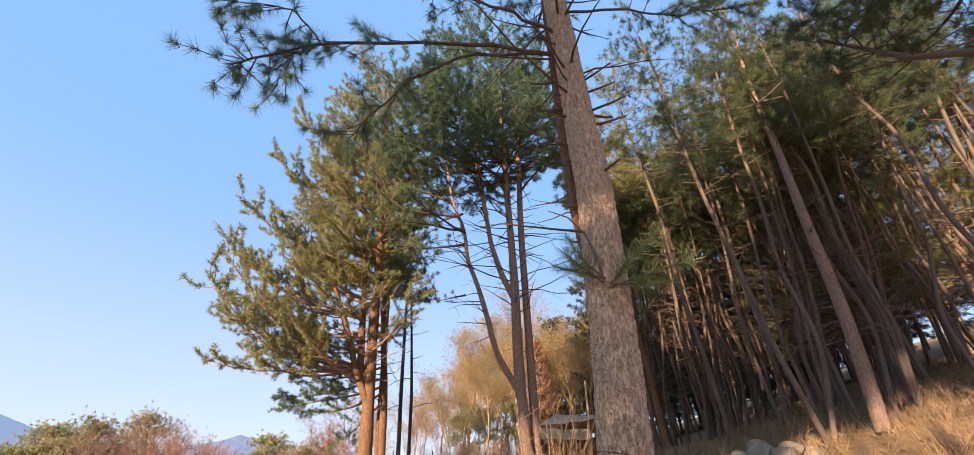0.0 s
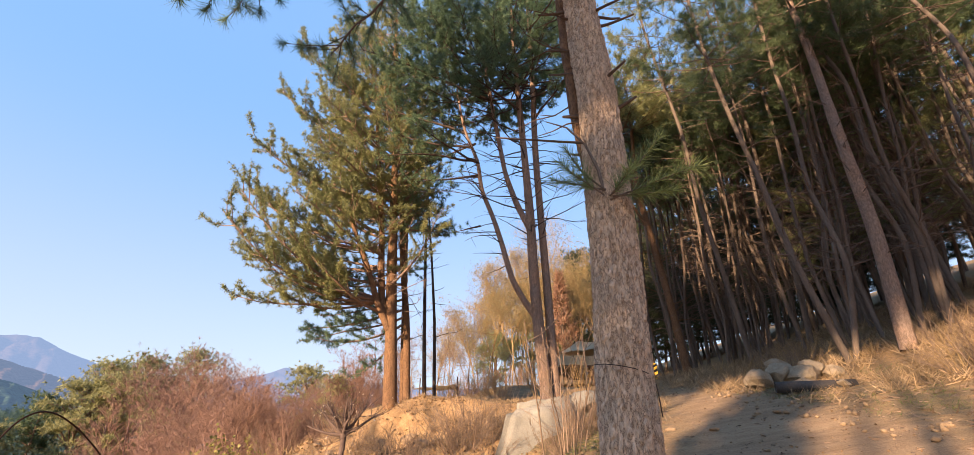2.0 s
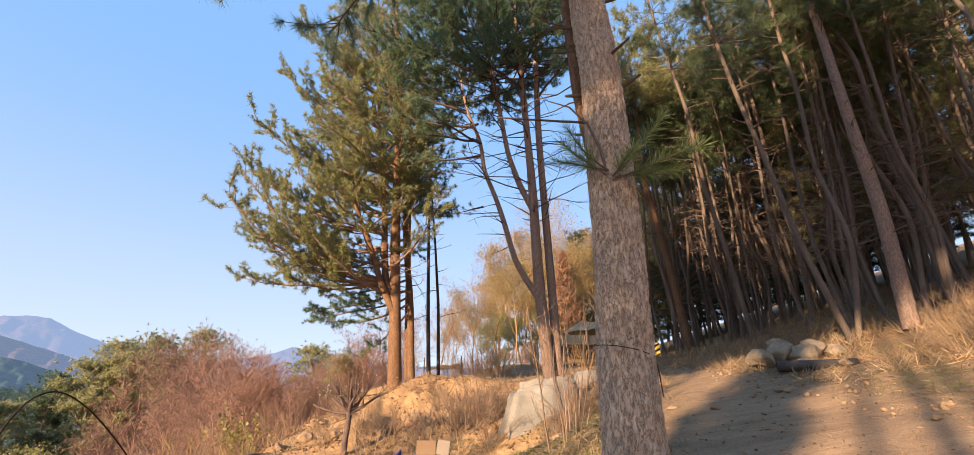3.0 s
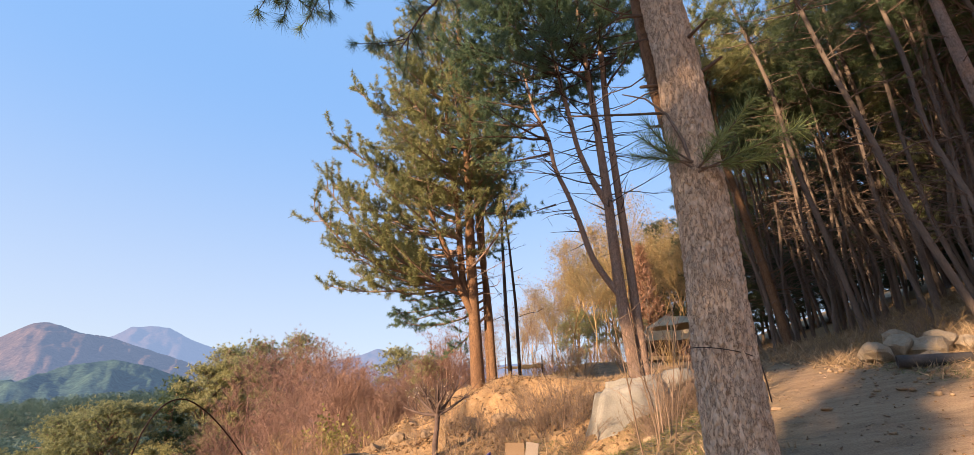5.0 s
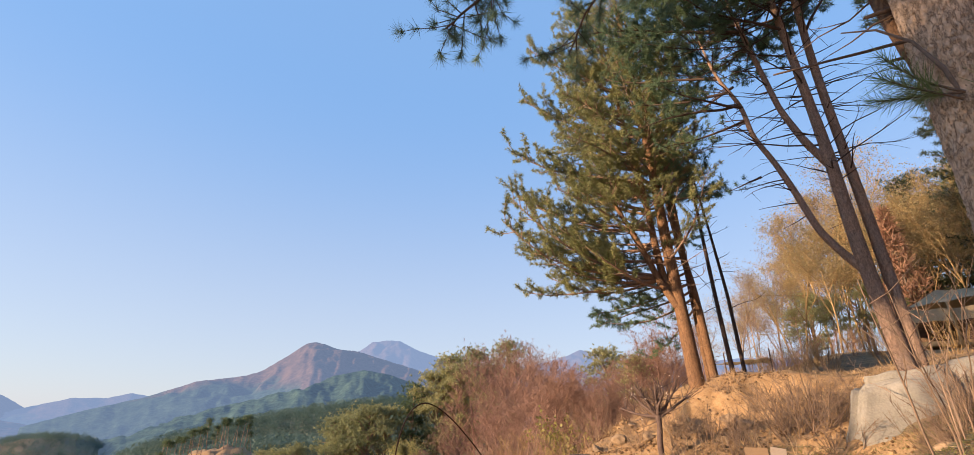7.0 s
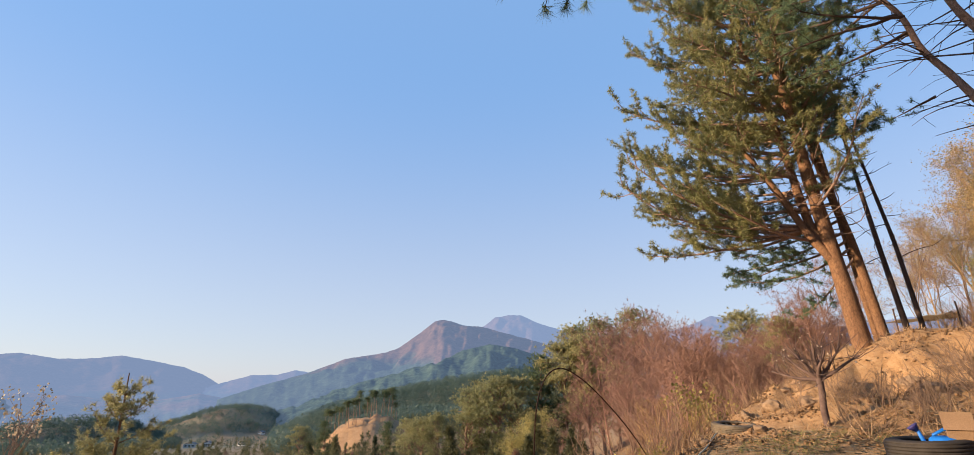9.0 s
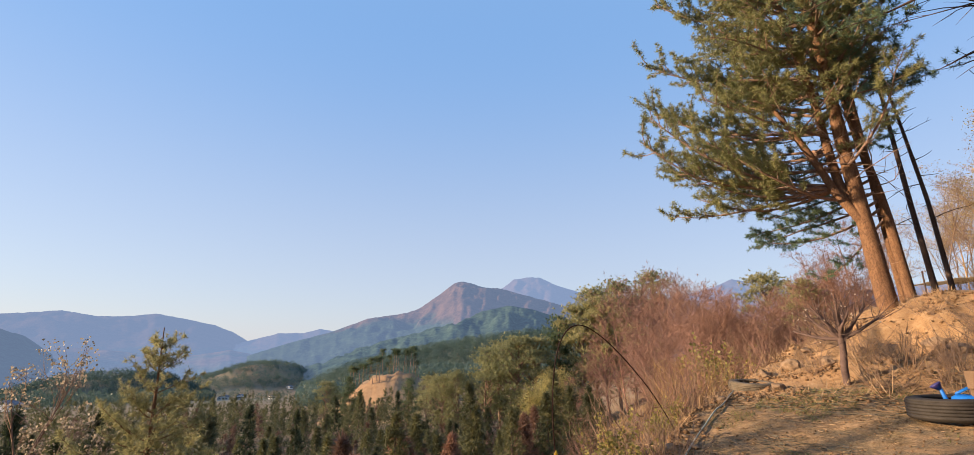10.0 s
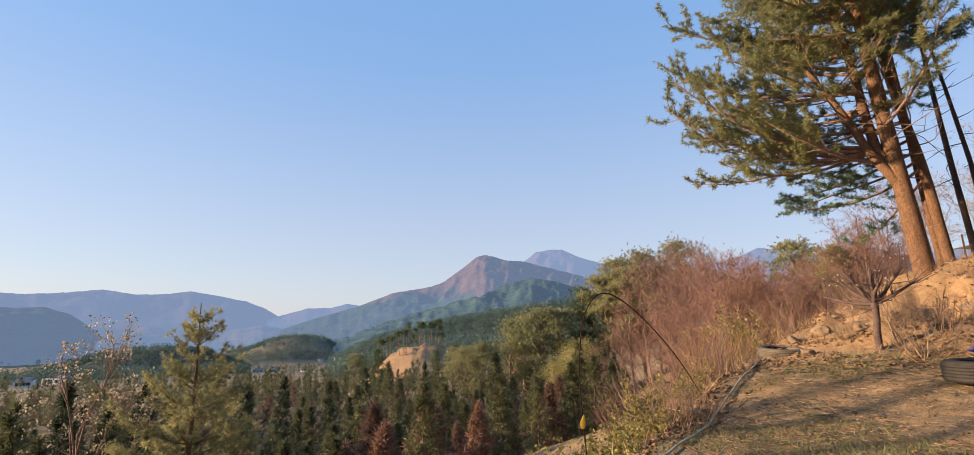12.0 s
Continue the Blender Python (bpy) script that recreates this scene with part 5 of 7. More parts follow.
spread_copies(grey, [(*polar(b, d), s) for b, d, s in ((6.8, 26, 0.75), (8.5, 24, 0.7), (3.6, 38, 1.1), (2, 36, 1.3), (7.6, 30, 0.95), (5, 27, 0.9), (10.5, 20, 0.6), (-0.6, 36, 1.4))], g, 0.1, True)


def far_pine(seed, tall, label, needles, reach, crown_from=0.35, cone=False, clumps=70):
    """A pine told by the clumps of its crown, loose at the outline and open in places."""
    g = np.random.default_rng(seed)
    tree = thing("far_pine", (0, 0, 0), label, "pine tree", "pines below the hillside")
    h = Heap()
    bow = g.normal(size=2) * 0.12
    line = np.array([(bow[0] * math.sin(3 * q), bow[1] * math.sin(3 * q), q * tall) for q in np.linspace(0, 0.97, 7)])
    h.tube(line, np.linspace(tall * 0.014, 0.03, 7), 8)
    part("trunk", h, M_BARK_BROWN, tree)
    limbs, crown = Heap(), Heap()
    for k in range(clumps):
        u = g.uniform(0, 1) ** 0.9
        z = tall * (crown_from + (1 - crown_from) * u)
        r = reach * ((1 - u) ** 0.85 if cone else math.sin(math.pi * (0.16 + 0.8 * u)) ** 0.7) * g.uniform(0.35, 1.05)
        th = g.uniform(0, 2 * np.pi)
        c = np.array([math.cos(th) * r, math.sin(th) * r, z - (0.1 * r if cone else -0.15 * r)])
        limbs.tube([(0, 0, max(z - 0.45 * r, 0.3)), c * [0.6, 0.6, 1], c], [0.05, 0.03, 0.015], 4)
        n = 26
        size = g.uniform(0.3, 0.55)
        p = c + g.normal(size=(n, 3)) * [size, size, size * 0.45]
        w = (p - c) + g.normal(size=(n, 3)) * 0.2 + [math.cos(th) * 0.2, math.sin(th) * 0.2, 0.3]
        crown.scatter(*TUFT_FAR, p, w, g.uniform(0.8, 1.3, n))
    p = np.stack([np.zeros(30), np.zeros(30), tall - np.abs(g.normal(size=30)) * 0.5], -1) + g.normal(size=(30, 3)) * 0.14
    crown.scatter(*TUFT_FAR, p, g.normal(size=(30, 3)) * 0.4 + [0, 0, 1], 1.0)
    tagged(part("branchwork", limbs, M_BARK_BROWN, tree), kind="stuff")
    part("crown", crown, needles, tree)
    return tree


far_kinds = [far_pine(101, 11, "dense rounded green pine among bare trees", M_NEEDLE_FAR, 2.3, 0.2, clumps=90), far_pine(102, 9, "broad green pine among bare trees", M_NEEDLE_FAR, 2.6, 0.3, clumps=70), far_pine(103, 10, "open pine with a tall bare stem", M_NEEDLE_FAR, 2.2, 0.5, clumps=42), far_pine(105, 10, "dark conical spruce among bare trees", M_NEEDLE_DARK, 2.9, 0.1, True, 90)]
# kind, bearing, distance and the rise of the top
g3 = np.random.default_rng(104)
far_spots = ((0, 39.9, 62, 8.1), (0, 37.2, 60, 8.8), (1, 41.0, 59, 6.6), (1, 38.4, 57, 7.2), (1, 35.6, 62, 7.2), (0, 33.2, 72, 9.7), (3, 43.7, 60, 4.9), (1, 46.4, 58, 2.6), (1, 48.4, 56, 2.8), (0, 50.2, 60, 2.0), (1, 51.9, 58, 1.4), (0, 55.0, 54, -1.4), (1, 56.9, 56, -1.7), (3, 60.5, 62, -2.4), (1, 58.4, 70, -2.0), (2, 19.0, 20, 8.0), (1, 21.4, 30, 9.0), (3, 66.6, 66, -2.2), (1, 69.0, 70, -2.6),
             (2, 3.4, 30, 11.5), (1, 2.2, 34, 13.0), (2, 0.6, 31, 12.0), (1, -1.8, 40, 15.0), (2, -3.4, 33, 13.0), (1, -4.6, 32, 13.5), (2, -6.0, 36, 15.0), (1, -7.4, 40, 15.0), (2, -9.8, 38, 20.0), (0, -11.8, 36, 22.0), (2, -13.4, 34, 22.0))
taken = set()
for kind, az, d, el in far_spots:
    x, y = -math.sin(radians(az)) * d, math.cos(radians(az)) * d
    s = (1.45 + d * math.tan(radians(el)) - ground_at(x, y)) / top_of(far_kinds[kind])
    m = pose(x, y, ground_at(x, y) - 0.1, g3.normal() * 2, g3.normal() * 2, g3.uniform(0, 360))
    ob = copy_thing(far_kinds[kind], m) if kind in taken else far_kinds[kind]
    taken.add(kind)
    ob.matrix_world = m
    ob.scale = (s, s, s)


# ---- the plantation on the shelf ----
def plantation_tree(seed, tall, fat, mat, label):
    g = np.random.default_rng(seed)
    tree = thing("young_conifer", (0, 0, 0), label, "conifer", "young conifers of the plantation")
    h = Heap()
    h.tube([(0, 0, -0.2), (0.02, 0, tall * 0.5), (0, 0, tall * 0.95)], [0.05, 0.035, 0.01], 5)
    part("trunk", h, M_BARK_GREY, tree)
    c = Heap()
    n = 330
    u = g.uniform(0, 1, n) ** 0.8
    th = g.uniform(0, 2 * np.pi, n)
    rad = fat * (1 - u) ** 0.75 * np.minimum(1, 0.35 + u * 5) * g.uniform(0.3, 1.08, n) * (1 + 0.25 * np.sin(th * 3 + u * 9))
    p = np.stack([np.cos(th) * rad, np.sin(th) * rad, 0.35 + u * (tall - 0.35)], -1)
    w = np.stack([np.cos(th) * 0.6, np.sin(th) * 0.6, np.full(n, 0.9)], -1) + g.normal(size=(n, 3)) * 0.2
    c.scatter(*TUFT_SCALE, p, w, g.uniform(1.1, 1.9, n))
    part("crown", c, mat, tree)
    return tree


green_kinds = [plantation_tree(110 + k, 3.6 + 0.3 * k, 0.9 + 0.1 * (k % 3), M_CONIFER, "young green columnar conifer in the plantation") for k in range(4)]
rust_kinds = [plantation_tree(120 + k, 3.0 + 0.4 * k, 0.85, M_CONIFER_DEAD, "rust-brown withered conifer in the plantation") for k in range(2)]
g = np.random.default_rng(130)
green_spots, rust_spots = [], []
for row in range(28):
    d = 14.5 * 1.068 ** row
    b = 38.0 + g.uniform(0, 3)
    while b < 113:
        x, y = polar(b + g.normal() * 0.3, d + g.normal() * 0.5)
        b += math.degrees(1.1 / d) * (1 + d / 55)
        if edge_x(y) - x < 9.5 or g.uniform() < 0.08 or ground_at(x, y) > -4.2:
            continue
        rust = g.uniform() < (0.5 if d < 26 else 0.36)
        (rust_spots if rust else green_spots).append((x, y, g.uniform(0.75, 1.15)))
near_green, near_rust = green_spots[:215], rust_spots[:85]
spread_copies(green_kinds, near_green, g, 0.05)
spread_copies(rust_kinds, near_rust, g, 0.05)


def joined_conifers(spots, mat, label, tall, seed):
    """The further rows as one mass of crowns."""
    g = np.random.default_rng(seed)
    c = Heap()
    for x, y, s in spots:
        n = 64
        u, th = g.uniform(0, 1, n) ** 0.8, g.uniform(0, 2 * np.pi, n)
        rad = 0.8 * s * (1 - u) ** 0.75 * np.minimum(1, 0.35 + u * 5) * g.uniform(0.3, 1.08, n)
        z0 = ground_at(x, y)
        p = np.stack([x + np.cos(th) * rad, y + np.sin(th) * rad, z0 + 0.3 + u * tall * s], -1)
        w = np.stack([np.cos(th) * 0.6, np.sin(th) * 0.6, np.full(n, 0.9)], -1) + g.normal(size=(n, 3)) * 0.2
        c.scatter(*TUFT_SCALE, p, w, g.uniform(1.25, 2.1, n) * s)
    tagged(part("conifer_rows", c, mat), label, "conifers", kind="stuff")


rusty = copy_thing(rust_kinds[1], Matrix())
tagged(rusty, "tall withered rust-brown conifer beside the canvas shelter", group="withered conifer by the shelter")
rusty.matrix_world = pose(2.77, 27.2, ground_at(2.77, 27.2) - 0.1)
rusty.scale = (1.3, 1.3, 1.9)


joined_conifers(green_spots[215:], M_CONIFER, "further rows of young green conifers", 3.9, 131)
joined_conifers(rust_spots[85:], M_CONIFER_DEAD, "further rust-brown conifers of the plantation", 3.2, 132)
tall_kinds = [plantation_tree(140, 7.0, 1.3, M_NEEDLE_SHADE_SPRUCE, "taller dark spruce at the edge of the plantation"), plantation_tree(141, 5.5, 1.25, M_CONIFER, "broad green conifer at the edge of the plantation")]
taken = set()
for kind, az, d, el in ((0, 93.4, 17, -4.0), (0, 88.0, 18, -4.4), (0, 90.3, 15, -6.4), (0, 67.9, 30, -4.0), (1, 96.5, 16, -5.0), (0, 99, 19, -3.6), (1, 85.6, 19, -6.2), (1, 79.5, 22, -5.0), (1, 98, 14, -7.0), (0, 76, 26, -4.6), (0, 61.5, 38, -3.6), (1, 65.5, 42, -3.4), (1, 94.6, 14, -8.0), (0, 71.5, 24, -5.2), (1, 101, 15, -6.0)):
    x, y = -math.sin(radians(az)) * d, math.cos(radians(az)) * d
    s = (1.4 + d * math.tan(radians(el)) - ground_at(x, y)) / top_of(tall_kinds[kind])
    m = pose(x, y, ground_at(x, y) - 0.1, 0, 0, g.uniform(0, 360))
    ob = copy_thing(tall_kinds[kind], m) if kind in taken else tall_kinds[kind]
    taken.add(kind)
    ob.matrix_world = m
    ob.scale = (s * 0.8, s * 0.8, s)
# lone open pine and the bare-leaved tree at the shelf's edge
lz = ground_at(-13.02, 1.3)
pine("young_pine", [([(-13.09, 1.45, lz - 0.1), (-13.09, 1.46, -1.16), (-13.10, 1.45, -0.06), (-13.10, 1.42, 0.89), (-13.11, 1.38, 1.90)], [0.09, 0.05, 0.035, 0.022, 0.01])], "young yellow-green pine with open upswept boughs", M_NEEDLE_FAR, M_BARK_ORANGE, 151,
     [(0, dict(tpl=TUFT_POM, size=0.95, gap=0.05, rise=0.6, bare=0.2, lo=-3.2, hi=1.75, reach=2.4, whorls=15, per=6, shape=0.85))], sides=8)
lone = bare_tree("dry_leaved_tree", 152, 6.6, 0.075, M_GREYTWIG, "slim tree holding clusters of pale dry leaves", 3, 0.5, 5, M_DRYLEAF, "", 0.5, 0.06, 10, leaf_spread=0.07)
lone_z = ground_at(-14.05, 0.05)
lone_s = (1.77 - lone_z) / top_of(lone)
lone.matrix_world = pose(-14.05, 0.05, lone_z, 0, 0, 30)
lone.scale = (lone_s * 0.95, lone_s * 0.95, lone_s)
willow = bare_tree("yellow_bush", 153, 4.2, 0.08, M_TANTWIG, "round bush bright with yellow-green buds", 3, 0.6, 6, M_WILLOW, "", 0.1, 0.045, 90, leaf_spread=0.3)
willow.matrix_world = pose(*polar(45.5, 46), ground_at(*polar(45.5, 46)) - 0.3)
willow_s = (0.84 - ground_at(*polar(45.5, 46)) + 0.3) / top_of(willow)
willow.scale = (willow_s * 1.15, willow_s * 1.15, willow_s)


# ---- boulders, stones and loose things ----
def boulder_bm(size, seed, cuts=5, detail=4, rough=0.10):
    g = random.Random(seed)
    bm = bmesh.new()
    bmesh.ops.create_icosphere(bm, subdivisions=detail, radius=1.0)
    planes = [(Vector((g.gauss(0, 1), g.gauss(0, 1), g.gauss(0, 0.8))).normalized(), g.uniform(0.55, 0.85)) for _ in range(cuts)]
    off = Vector((seed * 3.1, seed * 1.7, 0))
    for v in bm.verts:
        c = v.co.copy()
        for n, d in planes:
            k = c.dot(n) - d
            if k > 0:
                c -= n * k * 0.88
        c += c.normalized() * (noise.fractal(c * 1.6 + off, 1.0, 2.0, 3) * rough + noise.fractal(c * 7 + off, 1.0, 2.0, 2) * rough * 0.22)
        v.co = Vector((c.x * size[0], c.y * size[1], c.z * size[2]))
    for f in bm.faces:
        f.smooth = detail > 3
    return bm


def stone(name, place, size, seed, label, mat=None, turn=0.0, sink=0.3, group="", detail=3):
    ob = part(name, boulder_bm(size, seed, 9, detail, 0.16), mat or M_STONE)
    ob.matrix_world = pose(place[0], place[1], ground_at(*place[:2]) + size[2] * (1 - sink) if len(place) < 3 else place[2], 0, 0, turn)
    return tagged(ob, label, "rock", group)


def slab_bm(corners, seed, cuts=20, rough=0.05):
    """A split slab: eight corners, worn edges and a broken, pitted skin."""
    bm = bmesh.new()
    vs = [bm.verts.new(c) for c in corners]
    for f in ((0, 1, 2, 3), (7, 6, 5, 4), (0, 4, 5, 1), (1, 5, 6, 2), (2, 6, 7, 3), (3, 7, 4, 0)):
        bm.faces.new([vs[k] for k in f])
    bmesh.ops.recalc_face_normals(bm, faces=bm.faces[:])
    bmesh.ops.bevel(bm, geom=bm.edges[:], offset=0.15, segments=3, affect="EDGES")
    bmesh.ops.subdivide_edges(bm, edges=bm.edges[:], cuts=cuts, use_grid_fill=True)
    bm.normal_update()
    off = Vector((seed, seed * 0.7, 0))
    moves = []
    for v in bm.verts:
        c = v.co
        ledge = math.floor(noise.noise(c * 2.2 + off) * 4) / 4
        moves.append(v.normal * (rough * (noise.fractal(c * 2.4 + off, 1.0, 2.0, 4) + 0.5 * ledge) + 0.012 * noise.fractal(c * 17, 1.0, 2.0, 2)))
    for v, m in zip(bm.verts, moves):
        v.co += m
    for f in bm.faces:
        f.smooth = True
    return bm


big = part("boulder", slab_bm([(-0.40, 8.72, 0.5), (1.25, 8.8, 0.5), (1.3, 9.3, 2.36), (0.06, 9.1, 2.16), (-0.4, 10.1, 0.5), (1.4, 10.1, 0.5), (1.3, 10.0, 2.30), (0.15, 9.9, 2.2)], 3, 14, 0.05), M_ROCK)
tagged(big, "large pale granite boulder leaning in the bank", "boulder")
stone("boulder", (1.42, 9.7), (0.42, 0.4, 0.30), 8, "flat grey boulder sunk in dry brush", M_ROCK, 80, 0.5, "", 4)
for k, (x, y, s, tn) in enumerate(((4.45, 9.30, (0.30, 0.22, 0.20), 10), (4.8, 9.45, (0.26, 0.24, 0.26), 50), (5.1, 9.28, (0.32, 0.26, 0.24), 100), (5.42, 9.5, (0.26, 0.22, 0.22), 140), (5.0, 9.75, (0.3, 0.25, 0.26), 30), (5.7, 9.3, (0.22, 0.2, 0.16), 75), (4.95, 8.9, (0.2, 0.16, 0.09), 20), (5.2, 8.35, (0.22, 0.15, 0.07), 70))):
    stone("stone", (x, y), s, 20 + k, "pale tan field stone heaped beside the track", M_HEAPSTONE, tn, 0.35, "stones beside the track")
g = np.random.default_rng(170)
for k in range(14):
    x, y = -4.05 + 0.25 * g.normal(), g.uniform(5.2, 10.6)
    s = g.uniform(0.03, 0.085)
    stone("stone", (edge_x(y) + 0.15 * g.normal(), y), (s * 1.3, s, s * 0.7), 40 + k, "tan stone along the crumbling bank", None, g.uniform(0, 180), 0.4, "stones along the bank", 2)
for k in range(7):
    s = g.uniform(0.03, 0.07)
    stone("stone", (2.6 + 0.9 * g.normal() + 0.05 * k, 7.2 + g.normal() * 1.6), (s * 1.4, s, s * 0.6), 70 + k, "small flat stone on the dirt track", None, g.uniform(0, 180), 0.5, "small stones on the track", 2)
for k, (x, y, s) in enumerate(((-3.5, 9.2, 0.13), (-3.1, 9.6, 0.11), (-2.9, 9.0, 0.1), (-3.8, 8.9, 0.10), (-1.9, 10.6, 0.16), (-1.2, 11.2, 0.14), (-3.3, 8.15, 0.09), (0.4, 8.0, 0.16), (0.8, 8.2, 0.13), (-1.5, 9.7, 0.12))):
    stone("stone", (x, y), (s * 1.3, s, s * 0.75), 90 + k, "weathered stone in the ochre bank", None, 37 * k, 0.4, "stones in the bank", 3)


def lathe(profile, seg=48):
    """A ring of revolution from (radius, z) pairs, closed."""
    n = len(profile)
    th = np.arange(seg) * 2 * np.pi / seg
    p = np.array(profile)
    v = np.stack([p[None, :, 0] * np.cos(th)[:, None], p[None, :, 0] * np.sin(th)[:, None], np.broadcast_to(p[None, :, 1], (seg, n))], -1)
    a, b = np.meshgrid(np.arange(seg), np.arange(n), indexing="ij")
    q = np.stack([a * n + b, ((a + 1) % seg) * n + b, ((a + 1) % seg) * n + (b + 1) % n, a * n + (b + 1) % n], -1).reshape(-1, 4)
    return v.reshape(-1, 3), q


def tyre(place, outer, width, label, tilt=(0, 0), mat=None):
    """A tyre lying flat: rounded sidewalls, rim bead and ribbed tread."""
    w, inner = width / 2, outer * 0.60
    prof = [(inner, -w * 0.80), (inner * 1.06, -w * 0.98), (outer * 0.82, -w * 1.02), (outer * 0.94, -w * 0.92), (outer * 0.985, -w * 0.75)]
    for k in range(5):
        z0 = -w * 0.7 + k * w * 0.29
        prof += [(outer, z0), (outer, z0 + w * 0.2), (outer * 0.965, z0 + w * 0.22), (outer * 0.965, z0 + w * 0.27)]
    prof += [(outer * 0.985, w * 0.78), (outer * 0.94, w * 0.93), (outer * 0.82, w * 1.02), (inner * 1.06, w * 0.98), (inner, w * 0.80), (inner * 1.08, w * 0.7), (outer * 0.9, w * 0.55), (outer * 0.9, -w * 0.55), (inner * 1.08, -w * 0.7)]
    v, q = lathe(prof, 72)
    ob = part("tyre", mesh_of("tyre", v, q, None, True), mat or M_RUBBER)
    ob.matrix_world = pose(place[0], place[1], place[2], *tilt, 0)
    return tagged(ob, label, "tyre")


M_DUSTY = surface("dusty_tyre_rubber", (0.07, 0.06, 0.045), (0.20, 0.165, 0.12), 9, 70, 0.9, 0.3)


tz = ground_at(-1.24, 6.98) + 0.10
tyre((-1.24, 6.98, tz), 0.36, 0.21, "black ribbed tyre lying flat on the soil", (2, -2))
tyre((-3.82, 8.5, ground_at(-3.82, 8.5) - 0.01), 0.35, 0.17, "half buried dusty tyre at the edge of the bank", (3, 4), M_DUSTY)
tyre((-2.15, 15.2, ground_at(-2.15, 15.2) + 0.10), 0.42, 0.2, "dark tyre used as a planter under the pines", (0, 0))


def box_bm(sx, sy, sz, bevel=0.004):
    bm = bmesh.new()
    bmesh.ops.create_cube(bm, size=1.0)
    for v in bm.verts:
        v.co = Vector((v.co.x * sx, v.co.y * sy, v.co.z * sz))
    if bevel:
        bmesh.ops.bevel(bm, geom=bm.edges[:], offset=bevel, segments=2, affect="EDGES")
    return bm


def placed(ob, *p):
    ob.matrix_local = pose(*p)
    return ob


# blue watering can standing in the tyre
can = thing("watering_can", (-1.10, 6.98, tz - 0.09), "blue plastic watering can with a dark spout, standing in a tyre", "watering can", turn=200)
v, q = lathe([(0.001, 0.0), (0.10, 0.0), (0.112, 0.02), (0.115, 0.12), (0.10, 0.20), (0.07, 0.225), (0.066, 0.222), (0.09, 0.19), (0.001, 0.18)], 40)
v[:, 0] *= 1.3
part("body", mesh_of("body", v, q, None, True), M_BLUE, can)
h = Heap()
h.tube([(-0.10, 0, 0.06), (-0.13, 0, 0.15), (-0.09, 0, 0.26), (0.0, 0, 0.285), (0.09, 0, 0.23)], 0.014, 10)
part("handle", h, M_BLUE, can)
h = Heap()
h.tube([(0.10, 0, 0.07), (0.17, 0, 0.16), (0.20, 0, 0.27)], [0.026, 0.02, 0.016], 12)
part("spout", h, M_BLUE, can)
v, q = lathe([(0.014, 0.0), (0.05, 0.055), (0.052, 0.066), (0.001, 0.072), (0.001, 0.02)], 32)
placed(part("rose", mesh_of("rose", v, q, None, True), M_NAVY, can, "dark navy sprinkler rose"), 0.20, 0, 0.26, 0, 35, 0)

# open cardboard box
bz = ground_at(-0.9, 7.1)
box = thing("cardboard_box", (-0.9, 7.1, bz + 0.03), "opened brown cardboard box on the soil", "box", turn=12)
box.scale = (0.8,) * 3
for sx, sy, px, py in ((0.5, 0.008, 0, -0.19), (0.5, 0.008, 0, 0.19), (0.008, 0.38, -0.25, 0), (0.008, 0.38, 0.25, 0)):
    placed(part("side", box_bm(sx, sy, 0.26, 0.002), M_CARD, box), px, py, 0.14)
placed(part("flap", box_bm(0.30, 0.006, 0.22, 0.002), M_CARD, box), -0.13, -0.18, 0.36, -22, 0, 0)
placed(part("flap", box_bm(0.20, 0.006, 0.24, 0.002), M_CARDLIGHT, box, "pale inner flap"), 0.14, -0.17, 0.36, -28, 8, 0)
placed(part("flap", box_bm(0.2, 0.36, 0.006, 0.002), M_CARD, box), 0.34, 0, 0.25, 0, 22, 0)
placed(part("bottom", box_bm(0.49, 0.37, 0.008, 0.002), M_CARD, box), 0, 0, 0.015)

# drain pipe by the stones
v, q = lathe([(0.085, -0.55), (0.085, 0.55), (0.072, 0.55), (0.072, -0.55)], 32)
pipe = part("drain_pipe", mesh_of("drain_pipe", v, q, None, True), M_PIPE)
pipe.matrix_world = pose(4.85, 8.45, ground_at(4.85, 8.45) + 0.07, 0, 90, -16)
tagged(pipe, "dark grey drain pipe lying beside the track", "pipe")

# hose along the bank
h = Heap()
ys = np.linspace(3.4, 8.1, 40)
hx = np.interp(ys, [3.4, 4, 5, 7, 8.4], [-2.75, -2.83, -3.05, -3.62, -4.0]) + 0.03 * np.sin(ys * 3)
h.tube(np.stack([hx, ys, height(hx, ys) + 0.03], -1), 0.010, 8)
tagged(part("garden_hose", h, M_HOSE), "grey-green hose lying along the edge of the bank", "hose")

# bent rod arch over the bank with a yellow tag
arch = thing("rod_arch", (0, 0, 0), "thin rusty rod bent into an arch over the bank", "arch")
h = Heap()
w = np.array([(-4.0, 4.32, ground_at(-4.0, 4.32) - 0.1), (-4.02, 4.31, 0.09), (-4.06, 4.27, 0.67), (-4.05, 4.28, 1.12), (-4.03, 4.34, 1.48), (-3.99, 4.45, 1.69), (-3.94, 4.59, 1.765), (-3.91, 4.76, 1.73), (-3.88, 5.03, 1.59), (-3.88, 5.41, 1.34), (-3.95, 6.0, 0.96), (-4.08, 6.75, ground_at(-4.08, 6.75) - 0.05)])
u = np.linspace(0, 11, 60)
